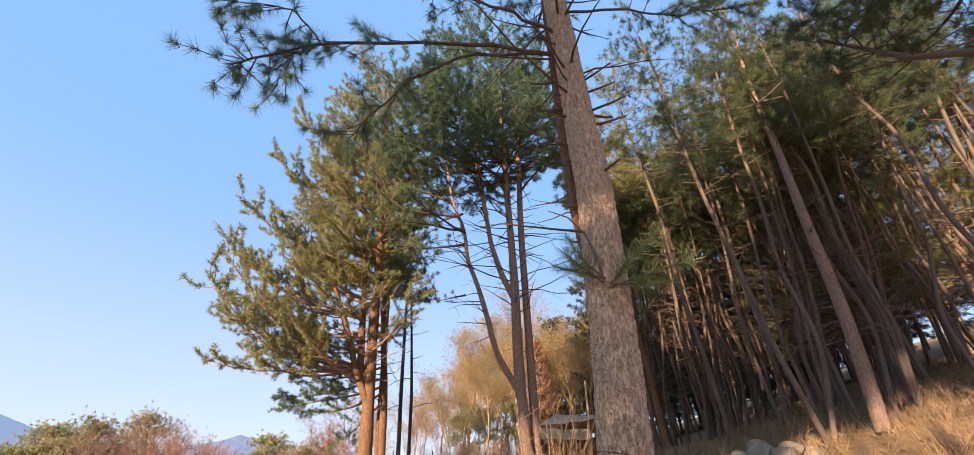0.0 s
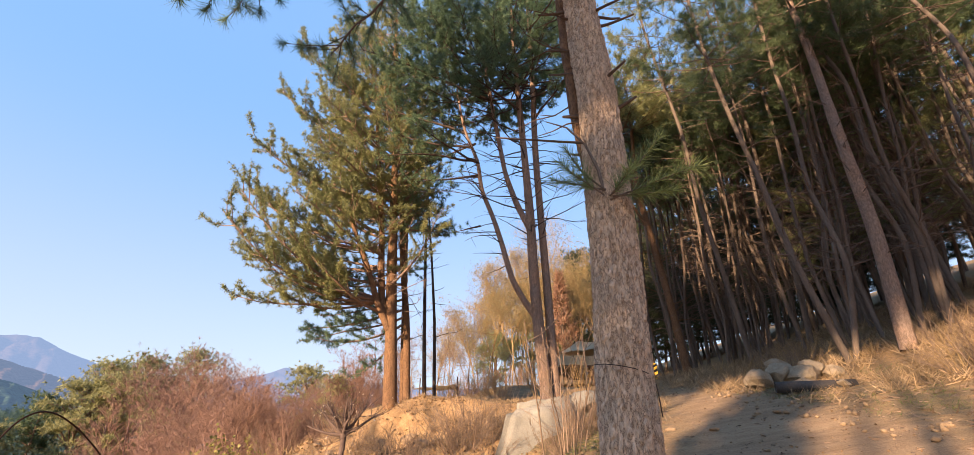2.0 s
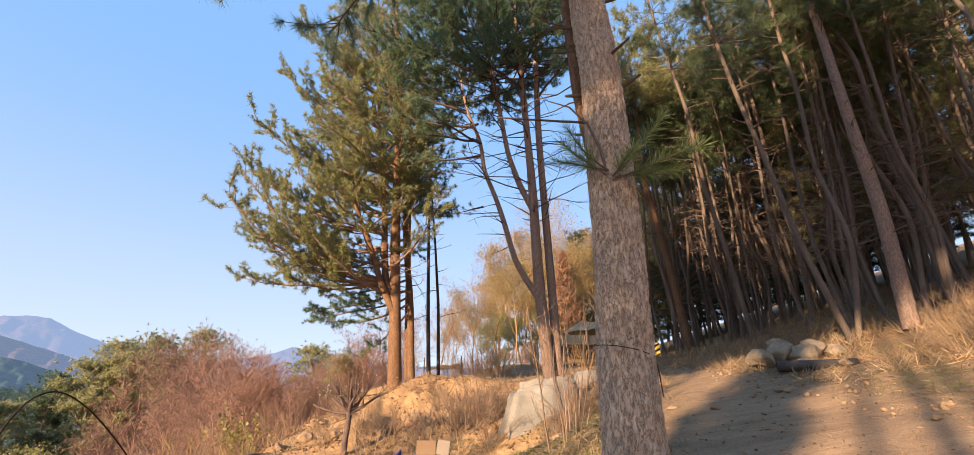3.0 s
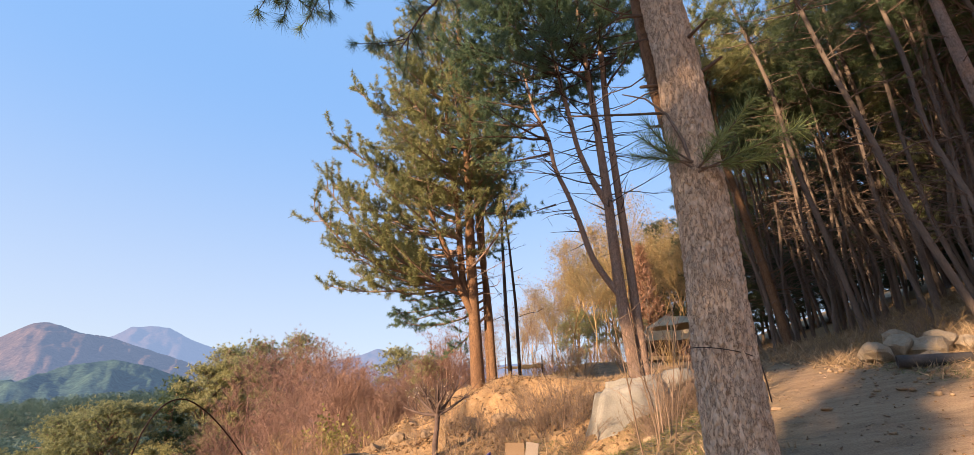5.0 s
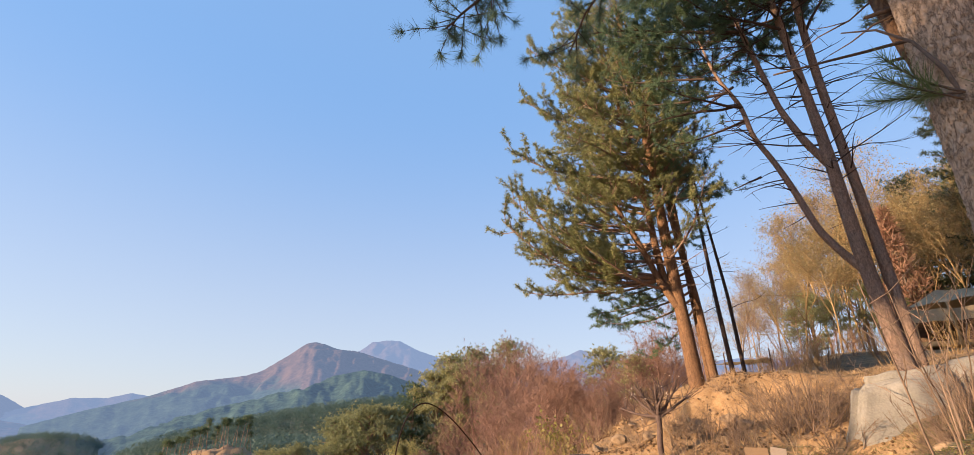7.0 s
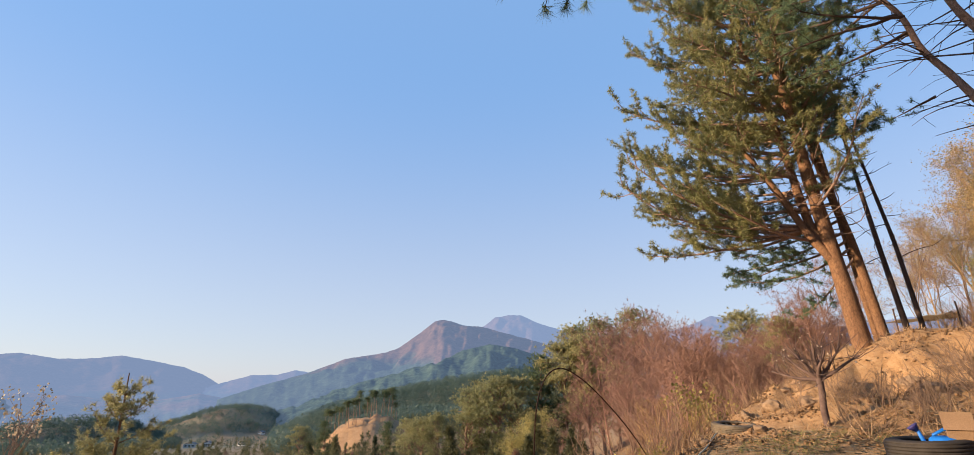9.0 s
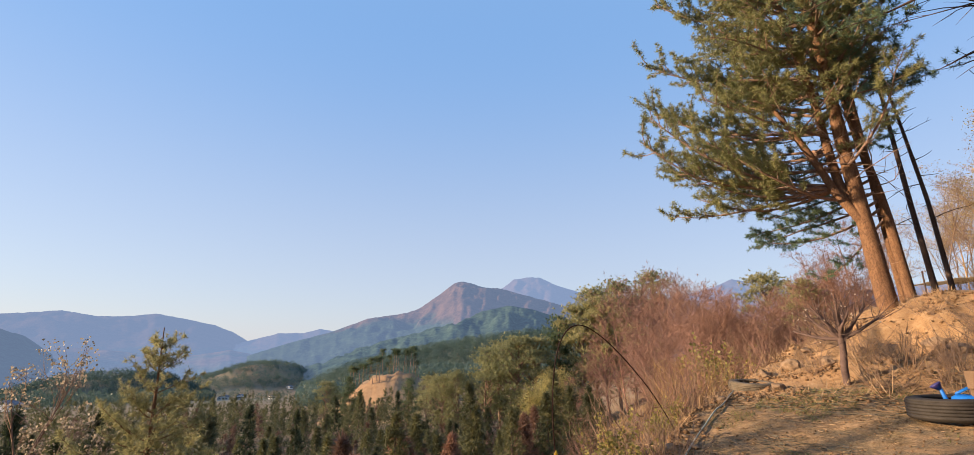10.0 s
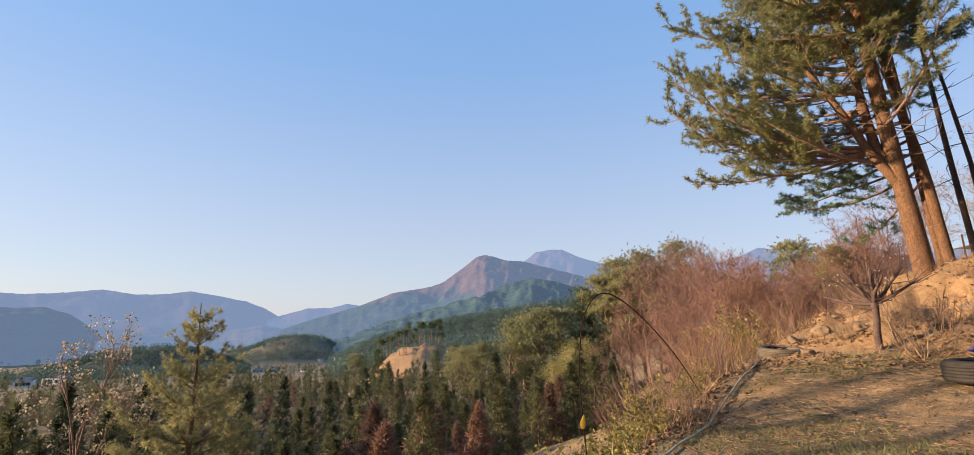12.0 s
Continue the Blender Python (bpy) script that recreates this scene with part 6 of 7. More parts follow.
fine = np.stack([np.interp(u, np.arange(12), w[:, c]) for c in range(3)], -1)
for _ in range(8):
    fine[1:-1] = (fine[:-2] + 2 * fine[1:-1] + fine[2:]) / 4
h.tube(fine, 0.0075, 8)
part("rod", h, M_ROD, arch)
tag = bmesh.new()
bmesh.ops.create_uvsphere(tag, u_segments=16, v_segments=10, radius=1.0)
for vtx in tag.verts:
    c = vtx.co
    vtx.co = Vector((c.x * 0.028 * (1.0 - 0.45 * c.z), c.y * 0.012, c.z * 0.075))
placed(part("tag", tag, M_YELLOW, arch, "small bright yellow plastic tag"), -4.02, 4.27, 0.36, 0, 8, 40)


# ---- canvas shelter on its platform ----
def sheet(corners, nu, nv, sag, thick=0.01):
    """A hanging cloth between four corners, with sag and wrinkles."""
    a, b, c, d = (np.array(p, float) for p in corners)
    U, V = np.meshgrid(np.linspace(0, 1, nu), np.linspace(0, 1, nv))
    P = ((1 - U) * (1 - V))[..., None] * a + (U * (1 - V))[..., None] * b + (U * V)[..., None] * c + ((1 - U) * V)[..., None] * d
    P[..., 2] -= sag * 4 * U * (1 - U) * (0.4 + 0.6 * V) + 0.02 * np.sin(U * 17 + V * 5)
    v = np.concatenate([P.reshape(-1, 3), P.reshape(-1, 3) - [0, 0, thick]])
    i, j = np.meshgrid(np.arange(nv - 1), np.arange(nu - 1), indexing="ij")
    q = np.stack([i * nu + j, i * nu + j + 1, (i + 1) * nu + j + 1, (i + 1) * nu + j], -1).reshape(-1, 4)
    return mesh_of("cloth", v, np.vstack([q, q[:, ::-1] + nu * nv]), None, True)


sz = ground_at(3.6, 24.3)
deck_z = 4.27
deck = thing("platform", (0, 0, 0), "low pale timber platform on earth fill under the shelter", "platform")
placed(part("deck", box_bm(3.6, 3.2, 0.16, 0.02), M_POLE, deck), 4.0, 24.4, deck_z - 0.08)
placed(part("base", boulder_bm((2.1, 1.9, 0.9), 12, 4, 4, 0.12), M_STONE, deck, "earth and stone fill"), 4.0, 24.6, deck_z - 0.85)
tent = thing("canvas_shelter", (0, 0, 0), "sand-coloured canvas shelter on timber poles, open in front", "shelter")
peak, back = (3.19, 23.68, 6.16), (5.51, 24.18, 6.25)
part("roof", sheet([(2.22, 23.18, 5.56), (4.59, 22.93, 5.78), back, peak], 16, 8, 0.06), M_CANVAS, tent)
part("roof", sheet([(2.09, 25.60, 5.40), (5.51, 25.58, 5.70), back, peak], 16, 8, 0.06), M_CANVAS, tent)
part("front_flap", sheet([(2.20, 23.15, 5.02), (4.59, 22.88, 4.96), (4.59, 23.08, 5.45), (2.24, 23.2, 5.46)], 20, 6, 0.06), M_CANVAS, tent)
part("side_flap", sheet([(2.09, 25.50, 4.99), (2.19, 23.18, 5.05), (2.20, 23.18, 5.54), (2.10, 25.60, 5.40)], 12, 6, 0.05), M_CANVAS, tent)
for x, y, z, r in ((2.26, 23.25, 5.55, 0.035), (3.19, 23.72, 6.12, 0.04), (3.3, 23.02, 5.6, 0.045), (4.5, 23.0, 5.72, 0.035), (5.4, 25.5, 5.65, 0.035)):
    h = Heap()
    h.tube([(x, y, deck_z - 0.5), (x + 0.02, y, (z + deck_z) / 2), (x - 0.02, y, z)], r, 8)
    part("pole", h, M_POLE, tent)
for k in range(17):
    placed(part("board", box_bm(0.195, 0.03, 1.25 + 0.03 * (k % 3), 0.004), M_DARKWOOD, tent, "dark weathered board of the back wall"), 2.25 + 0.2 * k, 25.75 + 0.006 * (k % 2), deck_z + 0.6)
h = Heap()
h.tube([(4.48, 23.4, ground_at(4.48, 23.4) - 0.2), (4.59, 23.38, 5.83), (4.58, 23.38, 7.57)], 0.05, 9)
tagged(part("timber_post", h, M_POLE), "tall pale timber post beside the canvas shelter", "post")
sail = thing("shade_sail", (0, 0, 0), "grey shade cloth stretched between slender trees", "shade cloth")
part("cloth", sheet([(-3.5, 17.9, 3.42), (-2.0, 18.1, 3.56), (-2.0, 20.0, 3.62), (-3.6, 20.0, 3.60)], 16, 10, 0.03), M_SAILCLOTH, sail)
for x, y in ((-1.78, 17.2), (-3.1, 17.5)):
    h = Heap()
    h.tube([(x, y, ground_at(x, y) - 0.1), (x, y, 3.7)], 0.02, 7)
    part("pole", h, M_DARKBARK, sail)


# striped marker board on its post at the bend of the track
mark_z = ground_at(6.3, 22.6)
marker = thing("marker_board", (6.25, 22.6, mark_z - 0.35), "yellow and black striped marker board on a grey post", "road sign", turn=-14)
h = Heap()
h.tube([(0, 0.04, -0.2), (0, 0.04, 1.65)], 0.03, 8)
part("post", h, M_PIPE, marker)
placed(part("board", box_bm(0.34, 0.02, 1.15, 0.006), M_YELLOW, marker, "yellow striped board"), 0, 0, 1.1)
for k in range(3):
    bar = bmesh.new()
    vs = [bar.verts.new(c) for c in ((-0.165, -0.014, 0.62 + 0.36 * k), (0.165, -0.014, 0.80 + 0.36 * k), (0.165, -0.014, 0.97 + 0.36 * k), (-0.165, -0.014, 0.79 + 0.36 * k))]
    bar.faces.new(vs)
    bmesh.ops.solidify(bar, geom=bar.faces[:], thickness=0.003)
    part("stripe", bar, M_RUBBER, marker, "black diagonal stripe")


marker.scale = (0.62, 0.62, 0.62)


# ---- the low blossoming tree and the shrubs of the bank ----
M_PLUMBARK = surface("dark_plum_bark", (0.06, 0.04, 0.035), (0.16, 0.11, 0.095), 9, 60, 0.9, 0.4)


def plum_tree():
    g = np.random.default_rng(181)
    bz = ground_at(-2.50, 8.32)
    tree = thing("plum_tree", (-2.50, 8.32, bz), "small gnarled plum tree with a few white blossoms", "fruit tree")
    h, tops = Heap(), []
    stem_tube(h, [(0.02, 0, -0.1), (0.0, 0, 0.2), (0.03, 0, 0.45), (0.02, 0, 0.66)], [0.055, 0.042, 0.04, 0.046], 10, 0.05, g, 16)
    for way, ln in (((-1, -0.1, 0.15), 0.62), ((-0.8, 0.3, 0.5), 0.6), ((0.8, 0.1, 0.5), 0.6), ((0.9, -0.2, 0.7), 0.55), ((0.1, -0.6, 0.9), 0.5), ((-0.3, -0.4, 1), 0.55), ((0.3, 0.5, 1), 0.55), ((-0.6, -0.5, 0.7), 0.55), ((0.5, -0.5, 0.9), 0.5)):
        b = bend((0.02, 0, 0.6), way, ln, 6, 0.6, 0.12, g)
        h.tube(b, np.linspace(0.03, 0.01, 6), 7)
        for k in range(13):
            u = g.uniform(0.2, 1) * 5
            a = min(int(u), 4)
            t = bend(b[a], b[a + 1] - b[a] + g.normal(size=3) * 0.09 + np.array([0, 0, 0.04]), g.uniform(0.15, 0.5), 5, 0.6, 0.12, g)
            h.tube(t, np.linspace(0.007, 0.002, 5), 4)
            tops += [t[k2] + g.normal(size=3) * 0.008 for k2 in (2, 3, 4)]
    part("trunk", h, M_PLUMBARK, tree)
    f = Heap()
    tops = np.array(tops)[g.uniform(size=len(tops)) < 0.16]
    f.scatter(*LEAF, np.repeat(tops, 3, 0), g.normal(size=(len(tops) * 3, 3)), 0.018)
    part("blossom", f, M_BLOSSOM, tree)


plum_tree()


def shrub(seed, tall, stems, mat, label, spread=0.45, leaf=None, leaf_size=0.05, density=5, group="", thick=0.008):
    g = np.random.default_rng(seed)
    ob = thing("shrub", (0, 0, 0), label, "shrub", group)
    h, ends = Heap(), []
    for k in range(stems):
        th = g.uniform(0, 2 * np.pi)
        p = np.array([np.cos(th), np.sin(th), 0]) * g.uniform(0, 0.18) * tall
        s = bend(p - [0, 0, 0.05], np.array([p[0] * 2 / tall + g.normal() * spread, p[1] * 2 / tall + g.normal() * spread, 1.0]), tall * g.uniform(0.6, 1.1), 6, 0.15, 0.1, g)
        h.tube(s, np.linspace(thick, thick * 0.35, 6), 4)
        for q in range(density):
            u = g.uniform(0.25, 0.95) * 5
            a = min(int(u), 4)
            w = s[a] + (s[a + 1] - s[a]) * (u - a)
            t = bend(w, unit(s[a + 1] - s[a]) + g.normal(size=3) * 0.5, tall * g.uniform(0.12, 0.4), 4, 0.3, 0.12, g)
            h.tube(t, np.linspace(thick * 0.5, thick * 0.2, 4), 3)
            ends += [t[-1], t[-2]]
            for _ in range(2):
                t2 = bend(t[1 + int(g.integers(0, 2))], unit(t[-1] - t[0]) + g.normal(size=3) * 0.6, tall * g.uniform(0.06, 0.18), 3, 0.2, 0.1, g)
                h.tube(t2, np.linspace(thick * 0.3, thick * 0.15, 3), 3)
                ends.append(t2[-1])
    tagged(part("stemwork", h, mat, ob), kind="stuff")
    if leaf:
        f = Heap()
        e = np.repeat(np.array(ends), 3, 0) + g.normal(size=(len(ends) * 3, 3)) * leaf_size * 0.6
        f.scatter(*LEAF, e, g.normal(size=e.shape) + [0, 0, 0.4], g.uniform(0.6, 1.2, len(e)) * leaf_size)
        part("leaves", f, leaf, ob)
    return ob


g = np.random.default_rng(190)
brown_kinds = [shrub(191 + k, 1.0, 16, M_GREYTWIG, "leafless brown shrub on the ochre bank", 0.45, group="bare shrubs of the bank") for k in range(3)]
spread_copies(brown_kinds, [(-0.55, 9.9, 0.95), (-0.9, 9.4, 0.75), (-1.9, 8.9, 0.7), (-1.4, 9.0, 0.8), (-0.2, 9.5, 0.8), (-1.1, 10.3, 0.6), (1.2, 8.9, 0.7), (1.5, 9.2, 0.75), (0.9, 8.3, 0.6), (-2.1, 8.2, 0.55), (1.9, 9.9, 0.8), (0.1, 10.6, 0.7), (-1.8, 10.0, 0.5), (1.6, 8.1, 0.5), (-3.2, 9.3, 0.5), (-2.6, 9.6, 0.6), (-3.4, 10.4, 0.6), (-2.0, 11.2, 0.5), (-1.3, 11.0, 0.55), (-3.7, 11.4, 0.8), (-0.6, 11.2, 0.7), (-2.9, 10.8, 0.4), (-1.5, 8.5, 0.6), (-0.3, 8.9, 0.7), (-3.0, 8.8, 0.4), (-3.2, 4.9, 0.7), (-3.3, 5.4, 0.5), (0.75, 8.5, 0.8), (1.05, 8.45, 0.9), (1.3, 8.55, 0.8), (0.95, 8.2, 0.6), (1.5, 8.4, 0.7), (-0.75, 9.2, 1.0), (-0.5, 9.45, 1.1), (-0.95, 9.6, 0.9), (-2.4, 9.1, 0.5), (-2.0, 9.5, 0.6), (-1.6, 9.3, 0.55)], g)
pale_kinds = [shrub(195 + k, 0.9, 5, M_STRAW, "pale forked sapling stems on the bank", 0.35, density=2, group="pale saplings", thick=0.014) for k in range(2)]
spread_copies(pale_kinds, [(-1.95, 8.1, 0.7), (-1.0, 8.2, 0.85), (-0.8, 8.5, 0.8), (-2.25, 8.6, 0.7), (-1.3, 8.0, 0.6)], g)
# whippy stems rising before the boulder
whips = [shrub(198 + k, 1.9, 6, M_GREYTWIG, "tall whippy brown stems before the boulder", 0.16, density=4, group="whippy stems", thick=0.012) for k in range(2)]
spread_copies(whips, [(0.72, 6.9, 1.0), (0.92, 7.2, 0.8)], g)
edge_kinds = [shrub(201 + k, 1.5, 16, (M_TANTWIG, M_PINKTWIG, M_GREYTWIG)[k], "tan thicket of dry stems along the bank", 0.3, group="dry thickets of the bank", thick=0.009) for k in range(3)]
spots = []
for k in range(34):
    y = g.uniform(5.5, 16)
    x = edge_x(y) - abs(g.normal()) * 1.6 - 0.5
    spots.append((x, y, g.uniform(0.6, 1.15)))
spread_copies(edge_kinds, spots, g)
for k in range(46):
    az, d = g.uniform(-11, 9.5), g.uniform(17, 27)
    x, y = -math.sin(radians(az)) * d, math.cos(radians(az)) * d
    if 1.6 < x < 6 and y > 20.5:
        continue
    s = g.uniform(0.45, 0.95)
    ob = copy_thing(edge_kinds[k % 3], Matrix())
    ob.matrix_world = pose(x, y, ground_at(x, y) - 0.1, 0, 0, 67 * k)
    ob.scale = (s, s, s)
red_kinds = [bare_tree("thicket_bush", 205 + k, 3.0, 0.035, M_PINKTWIG, "dense reddish thicket of bare twigs", 3, 0.6, 6, None, "reddish thickets", 0.05, spray=0.55, rise=0.25) for k in range(4)]
spots = []
for k in range(120):
    b, d = g.uniform(12, 37), g.uniform(14, 36)
    x, y = polar(b, d)
    if edge_x(y) - x > 1.2 and b < 25 + d * 0.25:
        spots.append((x, y, g.uniform(0.5, 1.1) * (0.55 + d / 45)))
spread_copies(red_kinds, spots, g, 0.1, True)
brush_kinds = [shrub(221 + k, 0.75, 18, (M_TANTWIG, M_GREYTWIG)[k], "low tangled dry brush at the foot of the wood", 0.9, density=4, group="dry brush at the foot of the wood", thick=0.007) for k in range(2)]
spots = []
while len(spots) < 46:
    x, y = g.uniform(5.0, 11.5), g.uniform(6.0, 13.5)
    if x + 0.45 * y > 9.6 and math.hypot(x - 7.31, y - 9.61) > 0.5:
        spots.append((x, y, g.uniform(0.6, 1.15)))
spread_copies(brush_kinds, spots, g)
leafy_kinds = [shrub(209 + k, 1.0, 12, M_TANTWIG, "shrub with fresh yellow-green leaves on the bank", 0.4, M_BUD, 0.045, 5, "leafing shrubs of the bank") for k in range(2)]
spread_copies(leafy_kinds, [(-4.15, 5.1, 1.0), (-4.3, 5.7, 0.9), (-4.6, 4.9, 0.9), (-5.2, 6.6, 1.0), (-4.4, 4.3, 0.8), (-6.5, 12.5, 1.6), (-7, 14, 1.6), (-5.3, 11.2, 1.2), (-4.7, 6.2, 0.7), (-3.95, 4.7, 0.7), (-4.9, 5.6, 1.0), (-5.6, 5.2, 1.1), (-4.1, 6.6, 0.6), (-3.75, 4.4, 0.8), (-3.6, 5.0, 0.7), (-4.0, 5.3, 0.9), (-4.5, 7.4, 0.8), (-3.5, 4.2, 0.6)], g)


# ---- ground litter ----
def litter(name, count, area, length, mat, label, seed, width=0.006, flat=0.25, keep=None):
    g = np.random.default_rng(seed)
    x, y = area(g, count)
    if keep is not None:
        k = keep(x, y)
        x, y = x[k], y[k]
    n = len(x)
    th = g.uniform(0, 2 * np.pi, n)
    up = np.abs(g.normal(size=n)) * flat
    w = np.stack([np.cos(th), np.sin(th), up], -1)
    blade = np.array([[-0.5, 0, 0], [0.5, 0, 0], [0.32, 0.5, 0.55], [-0.32, 0.5, 0.55], [0, 0.2, 1.0]])
    blade[:, 0] *= width / length * 2
    blade[:, 1] *= 0.12
    h = Heap()
    h.scatter(blade, np.array([(0, 1, 2), (0, 2, 3), (3, 2, 4)]), np.stack([x, y, height(x, y) + 0.004], -1), w, g.uniform(0.4, 1.2, n) * length)
    return tagged(part(name, h, mat), label, "litter", kind="stuff")


def yard_area(g, n):
    return g.uniform(-4.2, 1.5, n), g.uniform(3.2, 9, n)


litter("straw", 34000, yard_area, 0.07, M_STRAW, "scattered dry straw lying on the yard", 301, 0.003, 0.14, lambda x, y: fbm(x / 0.9, y / 0.5, 63, 3) > -0.12)
litter("grass", 34000, yard_area, 0.055, M_GRASS, "patches of short young grass in the yard", 302, 0.0036, 1.3, lambda x, y: fbm(x / 0.8, y / 0.8, 61, 3) + 0.2 * (x + 2.0) > 0.12)
litter("dry_grass", 34000, lambda g, n: (g.uniform(-4.5, 9, n), g.uniform(4, 15, n)), 0.15, M_STRAW, "dry tan grass on the bank and track verge", 303, 0.006, 1.0, lambda x, y: (fbm(x / 1.2, y / 1.2, 71, 3) > 0.05) & (track_mask(x, y) < 0.4) & ((y > 7.6) | (x > 0.6)))
litter("straw", 24000, yard_area, 0.12, M_GREYSTRAW, "dark flattened straw matted on the yard", 307, 0.005, 0.06, lambda x, y: fbm(x / 1.1, y / 0.6, 67, 3) > 0.06)
litter("dry_grass", 26000, lambda g, n: (g.uniform(3.5, 13, n), g.uniform(7.2, 17, n)), 0.28, M_STRAW, "tall rusty dry grass at the foot of the wood", 304, 0.007, 1.1, lambda x, y: (track_mask(x, y) < 0.3) & ((x - 4.7) ** 2 + (y - 8.2) ** 2 > 0.8) & (fbm(x / 0.9, y / 0.9, 75, 3) > -0.1))
litter("dry_grass", 5000, lambda g, n: (lambda yy: (edge_x(yy) - np.abs(g.normal(size=n)) * 2.5, yy))(g.uniform(3.5, 16, n)), 0.34, M_STRAW, "long dry grass down the bank", 305, 0.006, 1.6)
litter("forest_litter", 1500, lambda g, n: (g.uniform(1.2, 6, n), g.uniform(3.5, 14, n)), 0.06, M_GREYTWIG, "dead leaves and twigs scattered on the dirt track", 306, 0.01, 0.2)

litter("forest_litter", 5000, lambda g, n: (g.uniform(3.6, 11, n), g.uniform(4.5, 15, n)), 0.14, M_GREYTWIG, "fallen twigs and bark at the foot of the wood", 308, 0.007, 0.3, lambda x, y: track_mask(x, y) < 0.5)
litter("grass", 5000, lambda g, n: (g.uniform(3.2, 6.5, n), g.uniform(4.2, 9.5, n)), 0.07, M_GRASS, "low green grass along the far verge of the track", 309, 0.004, 1.2, lambda x, y: (track_mask(x, y) < 0.6) & (fbm(x / 0.7, y / 0.7, 77, 3) > 0.12))


def clods(name, count, area, size, mat, label, seed, keep=None):
    """Crumbs of earth and pebbles, each an uneven little lump."""
    g = np.random.default_rng(seed)
    x, y = area(g, count)
    if keep is not None:
        k = keep(x, y)
        x, y = x[k], y[k]
    v = np.array([(0, 0, 0.8), (0.9, 0.1, 0.1), (0.2, 0.8, 0.2), (-0.8, 0.5, 0.05), (-0.7, -0.6, 0.15), (0.3, -0.9, 0.0), (0, 0, -0.5)])
    t = np.array([(0, 1, 2), (0, 2, 3), (0, 3, 4), (0, 4, 5), (0, 5, 1), (6, 2, 1), (6, 3, 2), (6, 4, 3), (6, 5, 4), (6, 1, 5)])
    h = Heap()
    s = size * g.uniform(0.3, 1.0, len(x)) ** 2 + 0.004
    h.scatter(v, t, np.stack([x, y, height(x, y) + s * 0.25], -1), g.normal(size=(len(x), 3)) * 0.4 + [0, 0, 1], s)
    return tagged(part(name, h.mesh(name), mat), label, "soil", kind="stuff")


clods("clods", 5000, yard_area, 0.012, M_CLOD, "crumbs of dark earth strewn over the yard", 320)
clods("clods", 6000, lambda g, n: (g.uniform(-4.6, 1.8, n), g.uniform(7.4, 13, n)), 0.035, M_CLOD, "lumps of ochre earth fallen from the bank", 321, lambda x, y: fbm(x / 0.8, y / 0.8, 81, 3) > -0.05)
clods("pebbles", 900, lambda g, n: (g.uniform(1.0, 7, n), g.uniform(3.6, 13, n)), 0.014, M_CLOD, "pebbles and clods on the dirt track", 322)
clods("clods", 4000, lambda g, n: (lambda yy: (edge_x(yy) - 0.22 + g.normal(size=n) * 0.2, yy))(g.uniform(3.4, 10.5, n)), 0.032, M_CLOD, "broken clods along the lip of the bank", 323)


clods("pebbles", 120, lambda g, n: (4.0 + g.normal(size=n) * 0.3, g.uniform(5.0, 10.5, n)), 0.055, M_STONE, "loose stones strewn along the far verge of the track", 325)
clods("clods", 420, lambda g, n: (lambda yy: (edge_x(yy) - 0.3 + g.normal(size=n) * 0.22, yy))(g.uniform(3.8, 9.5, n)), 0.055, M_CLOD, "rubble of earth and stone along the bank", 324)


# ---- far woods and the valley village ----
def far_woods(name, seed, count, pick, mat, label, size, gap=-0.12):
    """Many small ragged crowns standing on the slopes."""
    g = np.random.default_rng(seed)
    b, d = pick(g, count)
    x, y = -np.sin(np.radians(b)) * d, np.cos(np.radians(b)) * d
    k = fbm(x / 150, y / 150, seed, 3) > gap
    x, y, d = x[k], y[k], d[k]
    # a ragged crown: small leaf facets on an uneven egg
    c = g.normal(size=(100, 3))
    c = c / np.linalg.norm(c, axis=1)[:, None] * g.uniform(0.33, 0.5, (100, 1)) * [1, 1, 1.3] + [0, 0, 0.35]
    v = (c[:, None] + g.normal(size=(100, 3, 3)) * 0.055).reshape(-1, 3)
    t = np.arange(300).reshape(-1, 3)
    h = Heap()
    s = g.uniform(0.6, 1.35, len(x)) * size
    h.scatter(v, t, np.stack([x, y, height(x, y) + s * 0.3], -1), np.broadcast_to([0, 0, 1.0], (len(x), 3)) + g.normal(size=(len(x), 3)) * 0.10, s)
    return tagged(part(name, h, mat), label, "woodland", kind="stuff")


far_woods("woodland", 401, 4600, lambda g, n: (g.uniform(34, 72, n), 210 + 330 * g.uniform(0, 1, n) ** 0.8), M_WOODLAND, "dense pine woodland on the lower slopes", 6.0, -0.45)
far_woods("woodland", 403, 2500, lambda g, n: (g.uniform(66, 110, n), 260 + 1000 * g.uniform(0, 1, n) ** 1.3), M_WOODLAND, "dark woods scattered over the valley floor", 6, 0.12)
far_woods("woodland", 404, 1200, lambda g, n: (g.uniform(80, 97, n), g.uniform(470, 620, n)), M_WOODLAND, "wooded knoll rising from the valley floor", 6, -0.5)
far_woods("woodland", 405, 900, lambda g, n: (g.uniform(69, 83, n), g.uniform(860, 1100, n)), M_WOODLAND, "wooded spur across the valley", 7, -0.4)
g = np.random.default_rng(409)
spots = []
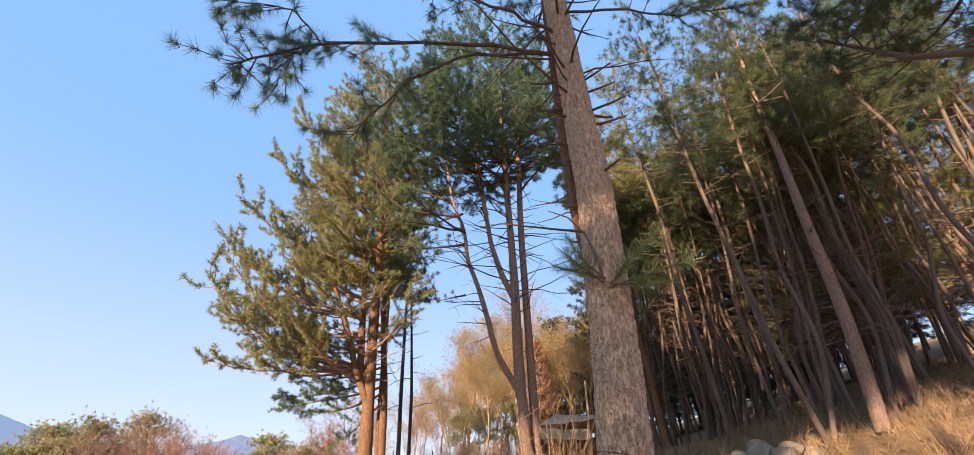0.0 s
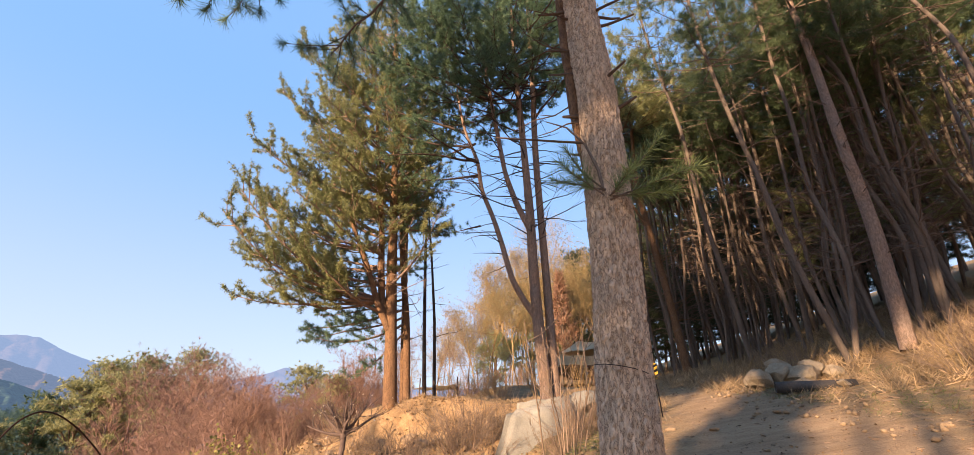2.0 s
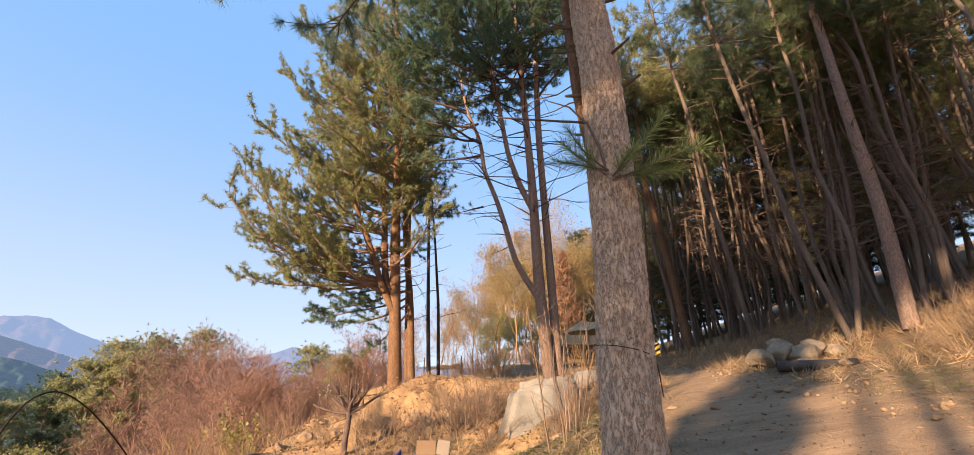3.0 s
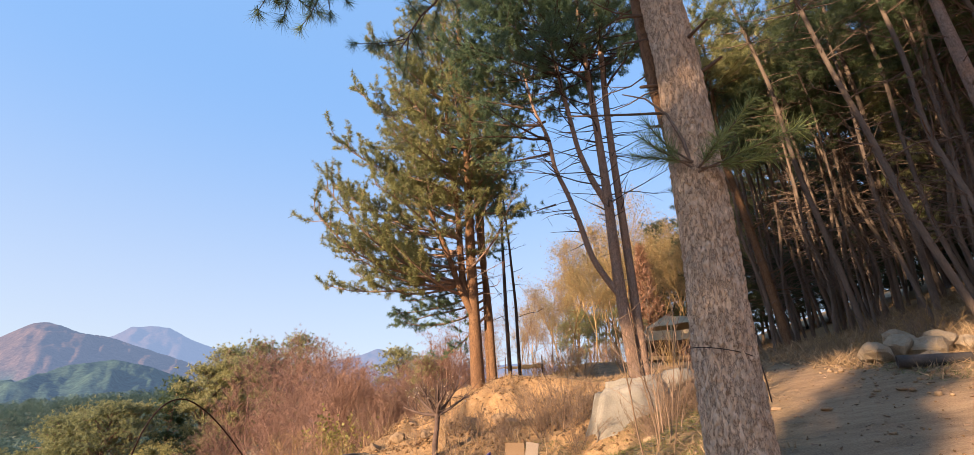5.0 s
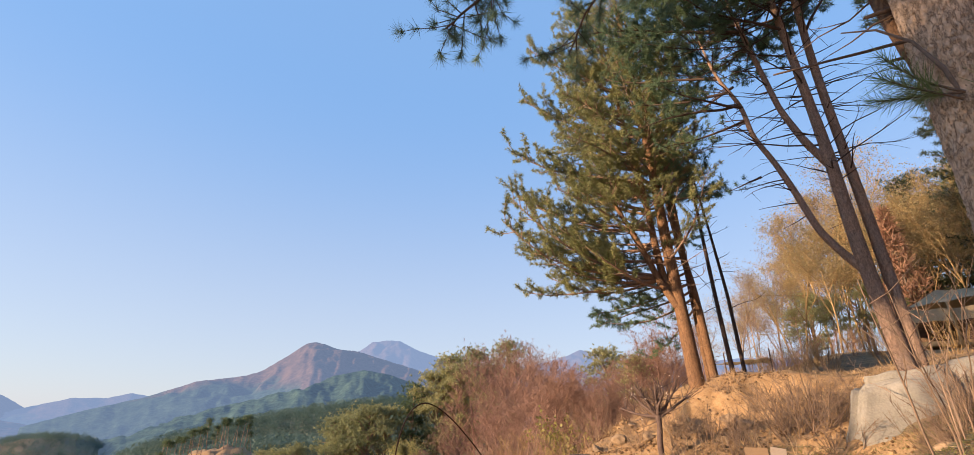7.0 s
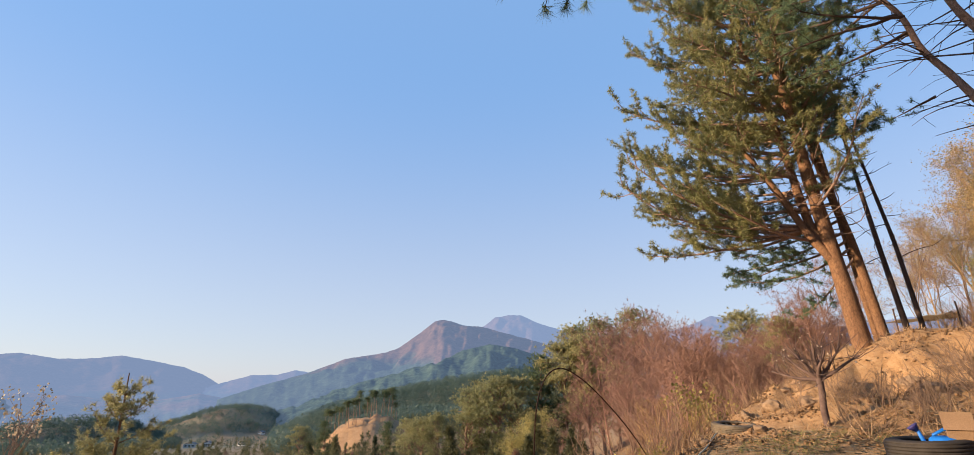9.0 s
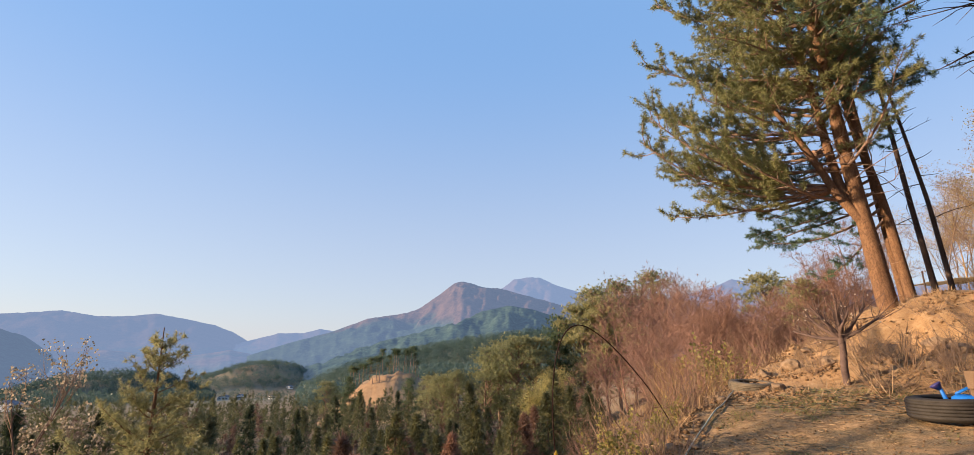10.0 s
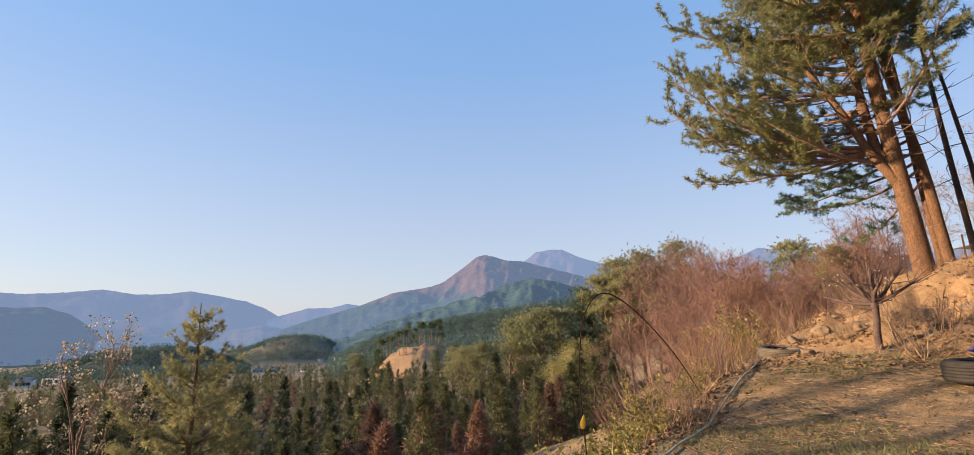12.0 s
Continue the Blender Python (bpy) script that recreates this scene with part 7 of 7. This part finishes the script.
while len(spots) < 900:
    b, d = g.uniform(42, 110), 52 + 200 * g.uniform() ** 1.2
    if abs(b - 64.5) < 4 and 118 < d < 156:
        continue
    spots.append((-math.sin(radians(b)) * d, math.cos(radians(b)) * d, g.uniform(0.7, 1.15) * (0.85 + d / 350)))
joined_conifers(spots, M_CONIFER, "bushy dark conifers beyond the plantation", 4.2, 408)
g = np.random.default_rng(410)
ridge_kinds = [far_pine(411, 6.5, "thin pine on the rim of the quarry scar", M_NEEDLE_DARK, 0.6, 0.72, clumps=9)]
spread_copies(ridge_kinds, [(-math.sin(radians(b)) * d, math.cos(radians(b)) * d, g.uniform(0.8, 1.2)) for b, d in zip(np.linspace(59.5, 67.0, 22), g.uniform(153, 160, 22))], g)


def house(b, d, w, l, tall, turn, label):
    x, y = polar(b, d)
    z = ground_at(x, y)
    ob = thing("house", (x, y, z), label, "house", "houses in the valley", turn)
    placed(part("wall", box_bm(w, l, tall, 0.05), M_WALL, ob), 0, 0, tall / 2 - 0.5)
    bm = bmesh.new()
    for k in (-1, 1):
        vs = [bm.verts.new(c) for c in ((k * w * 0.55, -l * 0.55, tall - 0.6), (k * w * 0.55, l * 0.55, tall - 0.6), (0, 0.4 * l, tall + 1.2), (0, -0.4 * l, tall + 1.2))]
        bm.faces.new(vs if k > 0 else vs[::-1])
    bmesh.ops.solidify(bm, geom=bm.faces[:], thickness=0.3)
    part("roof", bm, M_ROOF, ob)
    for k in range(3):
        placed(part("window", box_bm(1.6, 0.2, 1.3, 0.02), M_GLASS, ob), (k - 1) * w * 0.3, -l / 2, tall * 0.55)
        placed(part("window", box_bm(0.2, 1.6, 1.3, 0.02), M_GLASS, ob), w / 2, (k - 1) * l * 0.28, tall * 0.55)


for b, d, w, l, tall in ((92.3, 330, 15, 10, 5), (94.3, 320, 18, 9, 4.5), (96.5, 330, 12, 9, 5), (76.8, 520, 14, 9, 5), (75.4, 540, 10, 8, 6), (78.2, 530, 16, 8, 4), (72.6, 640, 9, 7, 5), (94, 700, 16, 10, 6), (91, 760, 14, 10, 6), (96, 780, 16, 10, 6), (69.5, 800, 14, 9, 5), (71, 860, 12, 9, 5), (89, 900, 16, 10, 6), (68, 900, 14, 9, 5)):
    house(b, d, w * 0.7, l * 0.7, tall * 0.75, b * 7 % 60, "pale low building on the valley floor")
